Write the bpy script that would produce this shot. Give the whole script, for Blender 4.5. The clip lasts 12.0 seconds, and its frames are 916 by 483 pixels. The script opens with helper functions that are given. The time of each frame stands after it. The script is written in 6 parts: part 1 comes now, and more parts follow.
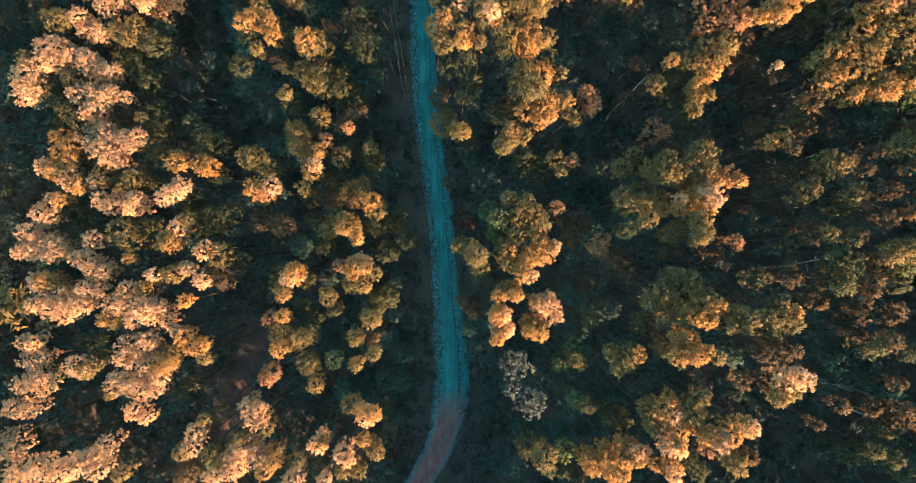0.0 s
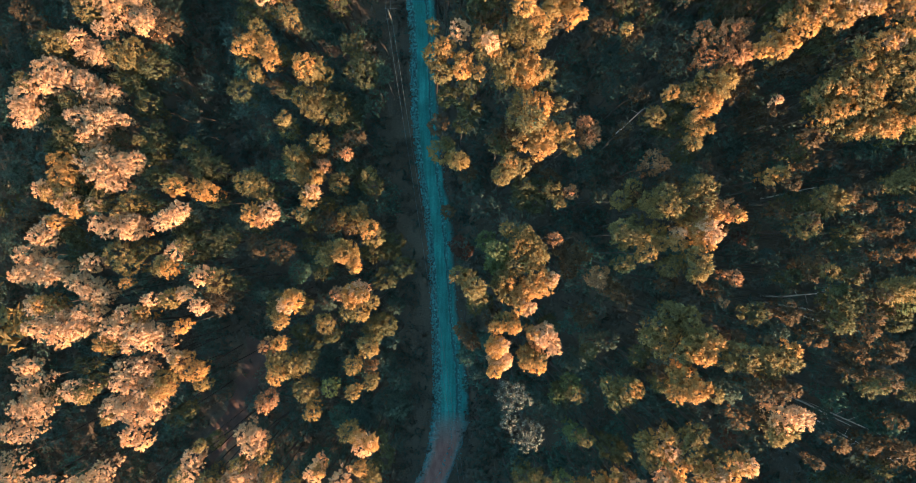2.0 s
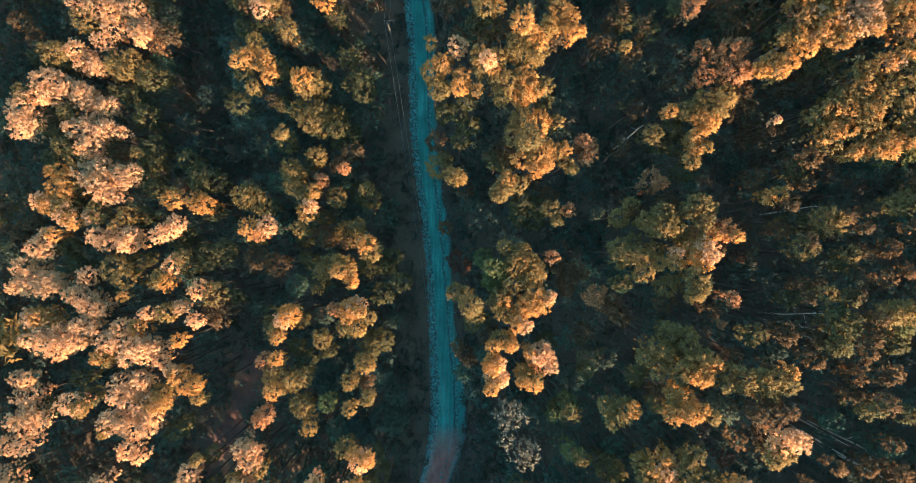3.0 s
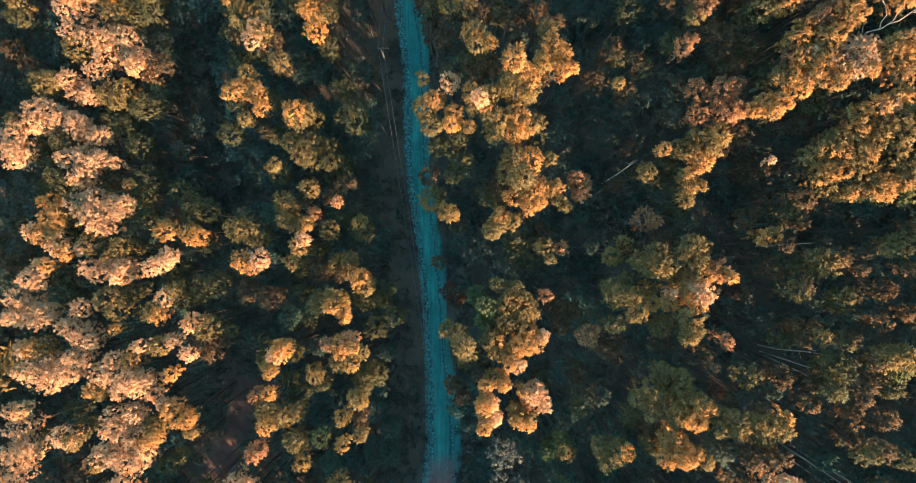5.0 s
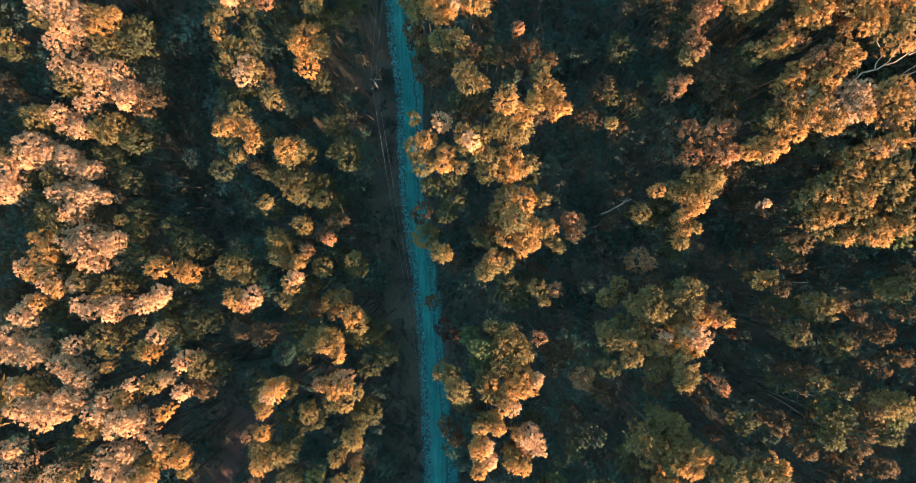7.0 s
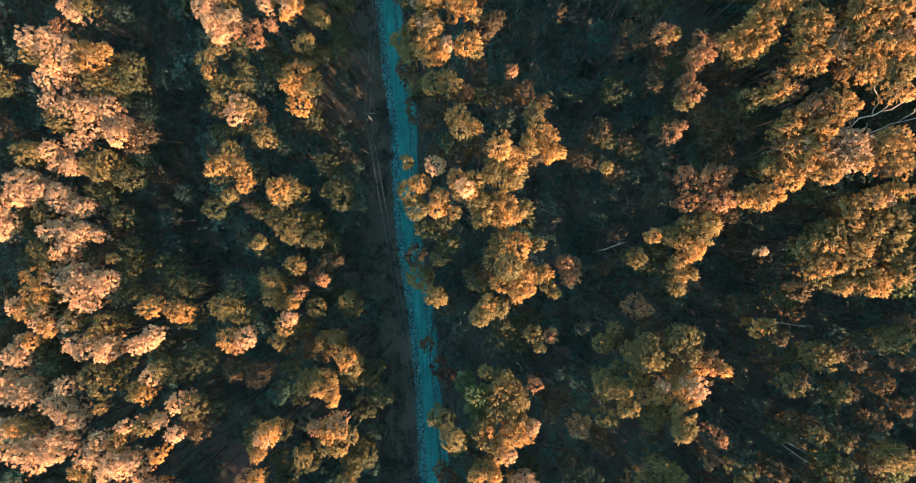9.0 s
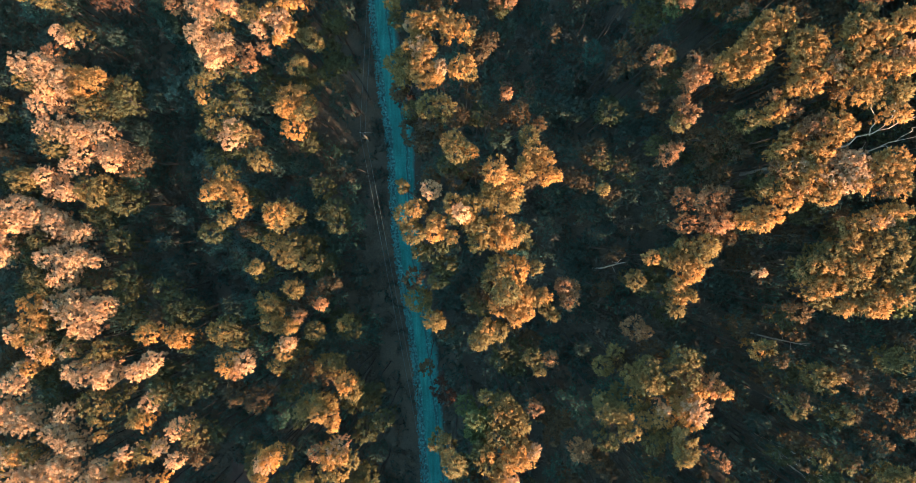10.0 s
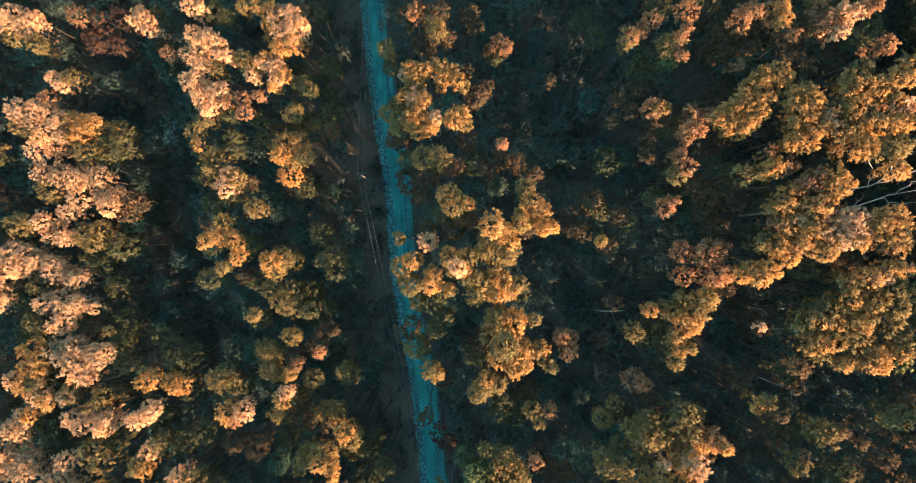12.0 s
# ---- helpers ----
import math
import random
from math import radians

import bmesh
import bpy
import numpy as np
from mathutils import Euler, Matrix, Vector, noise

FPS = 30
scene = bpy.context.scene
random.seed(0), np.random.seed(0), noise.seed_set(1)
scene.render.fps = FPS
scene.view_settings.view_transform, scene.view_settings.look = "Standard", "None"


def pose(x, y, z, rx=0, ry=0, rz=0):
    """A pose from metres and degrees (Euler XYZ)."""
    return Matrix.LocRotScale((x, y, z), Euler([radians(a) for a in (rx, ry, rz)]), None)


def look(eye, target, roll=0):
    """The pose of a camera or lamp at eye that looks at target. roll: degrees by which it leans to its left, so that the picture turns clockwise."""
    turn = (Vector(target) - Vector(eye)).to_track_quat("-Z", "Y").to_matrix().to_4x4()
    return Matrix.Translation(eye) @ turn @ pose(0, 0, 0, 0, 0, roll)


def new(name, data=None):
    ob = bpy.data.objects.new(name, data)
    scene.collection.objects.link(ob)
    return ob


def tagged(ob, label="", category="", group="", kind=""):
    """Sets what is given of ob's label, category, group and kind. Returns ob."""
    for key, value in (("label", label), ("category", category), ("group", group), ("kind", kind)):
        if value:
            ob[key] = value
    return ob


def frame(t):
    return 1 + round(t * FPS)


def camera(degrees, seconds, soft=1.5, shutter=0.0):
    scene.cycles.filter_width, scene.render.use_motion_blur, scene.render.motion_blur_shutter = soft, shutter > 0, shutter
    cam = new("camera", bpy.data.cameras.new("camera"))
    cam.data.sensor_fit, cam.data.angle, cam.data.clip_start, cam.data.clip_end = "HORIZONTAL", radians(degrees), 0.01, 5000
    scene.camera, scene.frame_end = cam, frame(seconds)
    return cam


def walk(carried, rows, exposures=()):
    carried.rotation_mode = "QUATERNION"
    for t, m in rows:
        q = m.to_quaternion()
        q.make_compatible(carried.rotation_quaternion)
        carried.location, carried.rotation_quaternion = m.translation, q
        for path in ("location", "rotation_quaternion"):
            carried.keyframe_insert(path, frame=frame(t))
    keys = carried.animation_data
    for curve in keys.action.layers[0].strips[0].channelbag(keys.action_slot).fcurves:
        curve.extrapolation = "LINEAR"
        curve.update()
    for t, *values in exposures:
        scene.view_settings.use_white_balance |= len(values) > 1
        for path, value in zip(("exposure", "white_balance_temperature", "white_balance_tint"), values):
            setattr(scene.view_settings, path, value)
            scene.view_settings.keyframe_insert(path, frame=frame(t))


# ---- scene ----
# A forest track on a hillside, seen straight down from a drone about 104 m above the track.
cam = camera(60.2, 12.0, soft=0.55)
PATH = [
    (0, 0.046, 0.012, 104.589, -0.022, -0.013, 0.328),
    (0.5, 0.111, 0.681, 104.545, -0.015, 0.023, 0.491),
    (1, 0.177, 1.394, 104.463, -0.008, 0.047, 0.542),
    (1.5, 0.266, 2.157, 104.358, -0.010, 0.073, 0.569),
    (2, 0.390, 2.967, 104.237, -0.025, 0.103, 0.585),
    (2.5, 0.551, 3.819, 104.107, -0.051, 0.142, 0.699),
    (3, 0.746, 4.706, 103.972, -0.085, 0.187, 0.815),
    (5, 1.662, 8.440, 103.390, -0.201, 0.376, 0.652),
    (5.5, 1.875, 9.392, 103.229, -0.207, 0.409, 0.583),
    (6, 2.067, 10.348, 103.059, -0.201, 0.432, 0.423),
    (6.5, 2.238, 11.309, 102.880, -0.185, 0.444, 0.290),
    (7, 2.387, 12.280, 102.691, -0.163, 0.446, 0.217),
    (9, 2.903, 16.402, 101.875, -0.116, 0.426, -0.177),
    (9.5, 3.054, 17.519, 101.676, -0.134, 0.436, -0.638),
    (10, 3.227, 18.673, 101.493, -0.163, 0.463, -1.234),
    (10.5, 3.422, 19.855, 101.335, -0.196, 0.509, -1.738),
    (11, 3.631, 21.047, 101.211, -0.215, 0.576, -1.909),
    (11.5, 3.835, 22.221, 101.134, -0.197, 0.661, -1.996),
    (12, 4.002, 23.334, 101.117, -0.102, 0.760, -1.985),
]
walk(cam, [(t, pose(x, y, z, rx, ry, rz)) for t, x, y, z, rx, ry, rz in PATH])

# ---- light: a low warm sun and the blue evening sky ----
SUN_ELEVATION, SUN_AZIMUTH = 29.0, 140.0  # degrees; azimuth clockwise from +y
world = bpy.data.worlds.new("sky")
scene.world = world
world.use_nodes = True
wn = world.node_tree.nodes
sky = wn.new("ShaderNodeTexSky")
sky.sky_type = "NISHITA"
sky.sun_disc = False
sky.sun_elevation, sky.sun_rotation = radians(SUN_ELEVATION), radians(SUN_AZIMUTH)
sky.ozone_density, sky.dust_density = 0.6, 1.5
tint = wn.new("ShaderNodeMix")
tint.data_type, tint.blend_type = "RGBA", "MULTIPLY"
tint.inputs[0].default_value, tint.inputs[7].default_value = 1.0, (0.68, 1.0, 0.90, 1)  # a greenish evening sky
world.node_tree.links.new(sky.outputs[0], tint.inputs[6])
world.node_tree.links.new(tint.outputs[2], wn["Background"].inputs[0])
wn["Background"].inputs[1].default_value = 0.15
sun_data = bpy.data.lights.new("sun", "SUN")
sun_data.energy, sun_data.angle, sun_data.color = 5.3, radians(0.6), (1.0, 0.54, 0.315)
sun = new("sun", sun_data)
sun_az, sun_el = radians(SUN_AZIMUTH), radians(SUN_ELEVATION)
toward = Vector((math.sin(sun_az) * math.cos(sun_el), math.cos(sun_az) * math.cos(sun_el), math.sin(sun_el)))
sun.matrix_world = look(toward * 200, (0, 0, 0))
scene.view_settings.exposure = 2.42


# ---- materials ----
def material(name, rough=0.85):
    m = bpy.data.materials.new(name)
    m.use_nodes = True
    nodes, links = m.node_tree.nodes, m.node_tree.links
    shader = nodes["Principled BSDF"]
    shader.inputs["Roughness"].default_value = rough
    return m, nodes, links, shader


def ramp(nodes, links, source, stops):
    node = nodes.new("ShaderNodeValToRGB")
    while len(node.color_ramp.elements) < len(stops):
        node.color_ramp.elements.new(0.5)
    for e, (at, colour) in zip(node.color_ramp.elements, stops):
        e.position, e.color = at, (*colour, 1)
    links.new(source, node.inputs[0])
    return node.outputs[0]


def grain(nodes, links, scale, detail=4.0, rough=0.6):
    at = nodes.new("ShaderNodeTexCoord")
    tex = nodes.new("ShaderNodeTexNoise")
    tex.inputs["Scale"].default_value, tex.inputs["Detail"].default_value = scale, detail
    tex.inputs["Roughness"].default_value = rough
    links.new(at.outputs["Object"], tex.inputs["Vector"])
    return tex.outputs["Fac"]


def mixed(nodes, links, kind, a, b, fac=0.5):
    node = nodes.new("ShaderNodeMix")
    node.data_type, node.blend_type = "RGBA", kind
    for socket, value in ((node.inputs[6], a), (node.inputs[7], b), (node.inputs[0], fac)):
        if isinstance(value, bpy.types.NodeSocket):
            links.new(value, socket)
        else:
            socket.default_value = (*value, 1) if isinstance(value, tuple) else value
    return node.outputs[2]


def bumped(nodes, links, shader, height, strength, distance):
    node = nodes.new("ShaderNodeBump")
    node.inputs["Strength"].default_value, node.inputs["Distance"].default_value = strength, distance
    links.new(height, node.inputs["Height"])
    links.new(node.outputs[0], shader.inputs["Normal"])


def leaf_material(name, young, mid, old, glow=0.42):
    """Leaves: each sprig and each tree has its own shade; light also comes through the blade."""
    m, nodes, links, shader = material(name, 0.75)
    shader.inputs["Specular IOR Level"].default_value = 0.25
    geo, info = nodes.new("ShaderNodeNewGeometry"), nodes.new("ShaderNodeObjectInfo")
    colour = ramp(nodes, links, geo.outputs["Random Per Island"], [(0.0, old), (0.45, mid), (1.0, young)])
    shade = ramp(nodes, links, info.outputs["Random"], [(0.0, (0.72, 0.78, 0.80)), (0.5, (1, 1, 1)), (1.0, (1.22, 1.12, 1.0))])
    colour = mixed(nodes, links, "MULTIPLY", colour, shade, 1.0)
    links.new(colour, shader.inputs["Base Color"])
    through_leaf = nodes.new("ShaderNodeBsdfTranslucent")
    links.new(colour, through_leaf.inputs["Color"])
    both = nodes.new("ShaderNodeMixShader")
    both.inputs[0].default_value = glow
    links.new(shader.outputs[0], both.inputs[1])
    links.new(through_leaf.outputs[0], both.inputs[2])
    links.new(both.outputs[0], nodes["Material Output"].inputs[0])
    return m


# Leaf tones: sunlight put into b, y, g, c; shade into o, n, t.
LEAVES = {
    "b": leaf_material("sunlit_pale_leaves", (0.66, 0.42, 0.24), (0.56, 0.35, 0.20), (0.38, 0.24, 0.135)),
    "g": leaf_material("half_sunlit_golden_leaves", (0.25, 0.195, 0.080), (0.19, 0.15, 0.062), (0.12, 0.105, 0.046)),
    "y": leaf_material("sunlit_amber_leaves", (0.48, 0.28, 0.105), (0.385, 0.224, 0.08), (0.24, 0.145, 0.054)),
    "o": leaf_material("shaded_olive_leaves", (0.112, 0.118, 0.054), (0.080, 0.090, 0.044), (0.055, 0.068, 0.037)),
    "e": leaf_material("fresh_green_leaves", (0.17, 0.20, 0.085), (0.12, 0.155, 0.066), (0.07, 0.10, 0.046)),
    "c": leaf_material("sunlit_copper_leaves", (0.42, 0.235, 0.125), (0.30, 0.165, 0.085), (0.17, 0.095, 0.052)),
    "n": leaf_material("shaded_brown_leaves", (0.135, 0.098, 0.056), (0.095, 0.074, 0.043), (0.062, 0.052, 0.033)),
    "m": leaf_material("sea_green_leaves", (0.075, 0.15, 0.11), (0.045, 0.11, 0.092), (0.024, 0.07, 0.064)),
    "t": leaf_material("shaded_green_leaves", (0.072, 0.122, 0.102), (0.054, 0.098, 0.084), (0.036, 0.070, 0.061)),
    "r": leaf_material("rust_leaves", (0.11, 0.064, 0.045), (0.075, 0.046, 0.034), (0.045, 0.030, 0.024)),
    "w": leaf_material("grey_white_leaves", (0.26, 0.285, 0.24), (0.09, 0.11, 0.09), (0.03, 0.045, 0.037)),
}


SCRUB = leaf_material("dry_scrub_leaves", (0.135, 0.138, 0.112), (0.108, 0.114, 0.094), (0.08, 0.088, 0.074), 0.3)


def bark_material():
    m, nodes, links, shader = material("bark", 0.8)
    links.new(ramp(nodes, links, grain(nodes, links, 3.0), [(0.3, (0.022, 0.02, 0.018)), (0.55, (0.045, 0.04, 0.035)), (0.75, (0.08, 0.07, 0.06))]), shader.inputs["Base Color"])
    bumped(nodes, links, shader, grain(nodes, links, 14.0), 0.5, 0.03)
    return m


def ground_material():
    m, nodes, links, shader = material("forest_floor", 0.95)
    colour = ramp(nodes, links, grain(nodes, links, 0.22, 6), [(0.3, (0.058, 0.058, 0.048)), (0.55, (0.078, 0.074, 0.058)), (0.75, (0.105, 0.094, 0.072))])
    litter = ramp(nodes, links, grain(nodes, links, 4.5, 5, 0.75), [(0.35, (0.65, 0.65, 0.65)), (0.7, (1.25, 1.2, 1.1))])
    links.new(mixed(nodes, links, "MULTIPLY", colour, litter, 1.0), shader.inputs["Base Color"])
    bumped(nodes, links, shader, grain(nodes, links, 7.0, 6), 0.8, 0.12)
    return m


def stretched(nodes, links, sx, sy, detail=5.0):
    """Noise drawn out along the track."""
    at, move, tex = nodes.new("ShaderNodeTexCoord"), nodes.new("ShaderNodeMapping"), nodes.new("ShaderNodeTexNoise")
    move.inputs["Scale"].default_value = (sx, sy, 1)
    tex.inputs["Scale"].default_value, tex.inputs["Detail"].default_value = 1.0, detail
    links.new(at.outputs["Object"], move.inputs[0])
    links.new(move.outputs[0], tex.inputs["Vector"])
    return tex.outputs["Fac"]


def lane(nodes, links, across, at, wide, soft):
    """One where the track's cross-coordinate lies within wide of at, fading over soft."""
    off, size, fade = nodes.new("ShaderNodeMath"), nodes.new("ShaderNodeMath"), nodes.new("ShaderNodeMapRange")
    off.operation, size.operation = "SUBTRACT", "ABSOLUTE"
    off.inputs[1].default_value = at
    links.new(across, off.inputs[0])
    links.new(off.outputs[0], size.inputs[0])
    links.new(size.outputs[0], fade.inputs[0])
    fade.inputs[1].default_value, fade.inputs[2].default_value = wide + soft, wide
    return fade.outputs[0]


def times(nodes, links, a, b):
    node = nodes.new("ShaderNodeMath")
    node.operation = "MULTIPLY"
    for socket, value in zip(node.inputs, (a, b)):
        if isinstance(value, bpy.types.NodeSocket):
            links.new(value, socket)
        else:
            socket.default_value = value
    return node.outputs[0]


def road_material():
    """Grey crushed stone with teal shade put into its colour: smooth lanes, a dark rut, coarse rubble to the west; red
    earth where the track bends away in the south.
    """
    m, nodes, links, shader = material("teal_shaded_gravel", 0.9)
    attr, wob, across = nodes.new("ShaderNodeAttribute"), nodes.new("ShaderNodeMath"), nodes.new("ShaderNodeMath")
    attr.attribute_name = "across"
    wob.operation, across.operation = "MULTIPLY_ADD", "ADD"
    wob.inputs[1].default_value, wob.inputs[2].default_value = 0.5, -0.25
    links.new(grain(nodes, links, 0.55, 5), wob.inputs[0])
    links.new(attr.outputs["Fac"], across.inputs[0])
    links.new(wob.outputs[0], across.inputs[1])
    across = across.outputs[0]
    # The teal of skylit shade is part of these stone and rubble colours.
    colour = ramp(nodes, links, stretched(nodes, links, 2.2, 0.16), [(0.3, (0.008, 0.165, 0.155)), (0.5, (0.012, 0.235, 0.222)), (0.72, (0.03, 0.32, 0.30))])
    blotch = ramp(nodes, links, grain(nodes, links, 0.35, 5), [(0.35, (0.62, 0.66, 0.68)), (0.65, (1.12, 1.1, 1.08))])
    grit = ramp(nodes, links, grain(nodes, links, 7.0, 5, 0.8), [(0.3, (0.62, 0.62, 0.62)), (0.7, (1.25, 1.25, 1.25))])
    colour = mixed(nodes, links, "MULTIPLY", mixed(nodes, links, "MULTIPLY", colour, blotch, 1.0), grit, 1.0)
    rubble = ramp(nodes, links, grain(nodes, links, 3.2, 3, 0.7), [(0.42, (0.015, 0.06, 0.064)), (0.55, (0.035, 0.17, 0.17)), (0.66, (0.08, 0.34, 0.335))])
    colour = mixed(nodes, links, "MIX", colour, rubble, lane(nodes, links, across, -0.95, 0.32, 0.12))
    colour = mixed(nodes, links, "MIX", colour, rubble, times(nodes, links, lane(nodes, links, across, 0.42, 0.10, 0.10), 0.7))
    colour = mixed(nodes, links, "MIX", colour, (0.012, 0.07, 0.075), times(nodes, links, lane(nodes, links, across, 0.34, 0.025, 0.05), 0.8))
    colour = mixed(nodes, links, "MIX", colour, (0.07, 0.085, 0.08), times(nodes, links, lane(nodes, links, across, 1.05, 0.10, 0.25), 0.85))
    earth = ramp(nodes, links, stretched(nodes, links, 1.6, 0.5), [(0.3, (0.17, 0.085, 0.07)), (0.6, (0.26, 0.14, 0.12)), (0.8, (0.30, 0.21, 0.19))])
    at, split, reach = nodes.new("ShaderNodeTexCoord"), nodes.new("ShaderNodeSeparateXYZ"), nodes.new("ShaderNodeMapRange")
    links.new(at.outputs["Object"], split.inputs[0])
    links.new(split.outputs[1], reach.inputs[0])
    reach.inputs[1].default_value, reach.inputs[2].default_value = -19.5, -24.0
    patch = times(nodes, links, reach.outputs[0], lane(nodes, links, across, 0.0, 0.50, 0.35))
    pale = ramp(nodes, links, grain(nodes, links, 2.0, 5, 0.75), [(0.35, (0.07, 0.10, 0.10)), (0.7, (0.30, 0.33, 0.32))])
    colour = mixed(nodes, links, "MIX", colour, pale, times(nodes, links, reach.outputs[0], 0.8))
    links.new(mixed(nodes, links, "MIX", colour, earth, patch), shader.inputs["Base Color"])
    bumped(nodes, links, shader, grain(nodes, links, 6.0, 6), 0.9, 0.10)
    return m


def plain_material(name, dark, light, scale, rough, metal=0.0):
    m, nodes, links, shader = material(name, rough)
    shader.inputs["Metallic"].default_value = metal
    links.new(ramp(nodes, links, grain(nodes, links, scale), [(0.3, dark), (0.7, light)]), shader.inputs["Base Color"])
    bumped(nodes, links, shader, grain(nodes, links, scale * 4), 0.4, 0.02)
    return m


# RUBBLE has the track's teal shade put into its rock colour.
RUBBLE = plain_material("teal_shaded_rock", (0.018, 0.13, 0.135), (0.075, 0.29, 0.29), 1.1, 0.85)
POLE_WOOD = plain_material("weathered_pole_wood", (0.06, 0.075, 0.07), (0.13, 0.15, 0.14), 5.0, 0.85)
PORCELAIN = plain_material("glazed_insulator", (0.17, 0.21, 0.21), (0.27, 0.32, 0.32), 9.0, 0.3)
CABLE = plain_material("aluminium_cable", (0.065, 0.105, 0.105), (0.12, 0.17, 0.17), 2.0, 0.6)
EARTH = plain_material("red_brown_earth", (0.052, 0.036, 0.030), (0.088, 0.060, 0.050), 0.8, 0.95)
DRY_WOOD = plain_material("bleached_wood", (0.22, 0.20, 0.17), (0.38, 0.34, 0.30), 3.0, 0.75)
BARK, FLOOR, GRAVEL = bark_material(), ground_material(), road_material()


# ---- mesh helpers ----
def mesh_of(name, verts, faces, mat, smooth=False):
    me = bpy.data.meshes.new(name)
    me.from_pydata([tuple(v) for v in verts], [], [tuple(f) for f in faces])
    me.materials.append(mat)
    if smooth:
        me.polygons.foreach_set("use_smooth", [True] * len(me.polygons))
    me.update()
    return me


def part(name, me, parent, label=""):
    ob = new(name, me)
    ob.parent = parent
    if label:
        ob["label"] = label
    return ob


def tube(verts, faces, path, radii, sides=6):
    """A tapered round rod along a path, added to verts and faces."""
    start = len(verts)
    for i, (p, r) in enumerate(zip(path, radii)):
        p = Vector(p)
        ahead = (Vector(path[min(i + 1, len(path) - 1)]) - Vector(path[max(i - 1, 0)])).normalized()
        side = ahead.orthogonal().normalized()
        if i and side.dot(last) < 0:
            side = -side
        last = side
        up = ahead.cross(side)
        for k in range(sides):
            a = 2 * math.pi * k / sides
            verts.append(p + r * (math.cos(a) * side + math.sin(a) * up))
    for i in range(len(path) - 1):
        for k in range(sides):
            a, b = start + i * sides + k, start + i * sides + (k + 1) % sides
            faces.append((a, b, b + sides, a + sides))
    faces.append(tuple(range(start + (len(path) - 1) * sides, start + len(path) * sides)))


# ---- the lie of the land ----
# Track: points on its middle line (x, y) and half its width, from the south bend to the north.
TRACK = [(-20.0, -52.0, 1.7), (-12.5, -43.0, 1.7), (-5.2, -32.5, 1.7), (-1.9, -26.5, 1.9), (-0.55, -20.7, 2.35), (-0.6, -14.5, 2.15), (-1.35, -6.8, 1.7),
         (-1.95, 1.0, 1.55), (-2.8, 8.7, 1.6), (-4.0, 16.4, 1.6), (-4.4, 24.2, 1.65), (-4.7, 31.9, 1.75), (-5.6, 37.9, 1.7), (-6.2, 43.2, 1.6),
         (-6.7, 48.5, 1.55), (-7.0, 54.4, 1.5), (-7.6, 66.0, 1.4), (-9.0, 80.0, 1.4), (-14.0, 110.0, 1.4)]
TRACK_Y = np.array([p[1] for p in TRACK])


def spline(values, y):
    """A smooth curve through the track's points, read at y."""
    y = np.clip(np.asarray(y, float), TRACK_Y[0], TRACK_Y[-1])
    v = np.array(values, float)
    slope = np.gradient(v, TRACK_Y)
    i = np.clip(np.searchsorted(TRACK_Y, y) - 1, 0, len(TRACK_Y) - 2)
    h = TRACK_Y[i + 1] - TRACK_Y[i]
    s = (y - TRACK_Y[i]) / h
    return (2 * s**3 - 3 * s**2 + 1) * v[i] + (s**3 - 2 * s**2 + s) * h * slope[i] + (-2 * s**3 + 3 * s**2) * v[i + 1] + (s**3 - s**2) * h * slope[i + 1]


def track_x(y):
    return spline([p[0] for p in TRACK], y)


def track_half(y):
    return spline([p[2] for p in TRACK], y)


def land(x, y):
    """Height of the ground: level at the track, falling to the west and rising to the east."""
    x, y = np.asarray(x, float), np.asarray(y, float)
    d = x - track_x(y)
    away = np.maximum(np.abs(d) - 2.6, 0)
    fade = np.exp(-(np.maximum(np.abs(y - 15) - 90, 0) / 150) ** 2)
    rise = np.where(d > 0, 24 * np.tanh(away * 0.36 / 24) + 5.5 * (1 - np.exp(-away / 5)), -26 * np.tanh(away * 0.27 / 26))
    rough_ = 0.35 * np.sin(x * 0.31 + 1.3) * np.cos(y * 0.27) + 0.2 * np.sin(x * 0.83 + y * 0.6) + 0.12 * np.cos(x * 1.7 - y * 1.4)
    return rise * (0.35 + 0.65 * fade) + rough_ * np.clip(away / 3, 0, 1) - 0.12 * np.clip(1.5 - away, 0, 1)


def build_ground():
    inner = np.arange(-90, 90.1, 1.0)
    far = 90 + np.cumsum(3 * 1.22 ** np.arange(27))
    xs = np.concatenate([-far[::-1], inner, far])
    ys = xs + 12
    X, Y = np.meshgrid(xs, ys, indexing="ij")
    Z = land(X, Y)
    n, k = X.shape
    idx = np.arange(n * k).reshape(n, k)
    faces = np.stack([idx[:-1, :-1], idx[1:, :-1], idx[1:, 1:], idx[:-1, 1:]], -1).reshape(-1, 4)
    me = mesh_of("ground", np.stack([X, Y, Z], -1).reshape(-1, 3).tolist(), faces.tolist(), FLOOR, True)
    tagged(new("ground", me), "dark forest floor of leaf litter on a hillside", "ground", kind="structure")


build_ground()


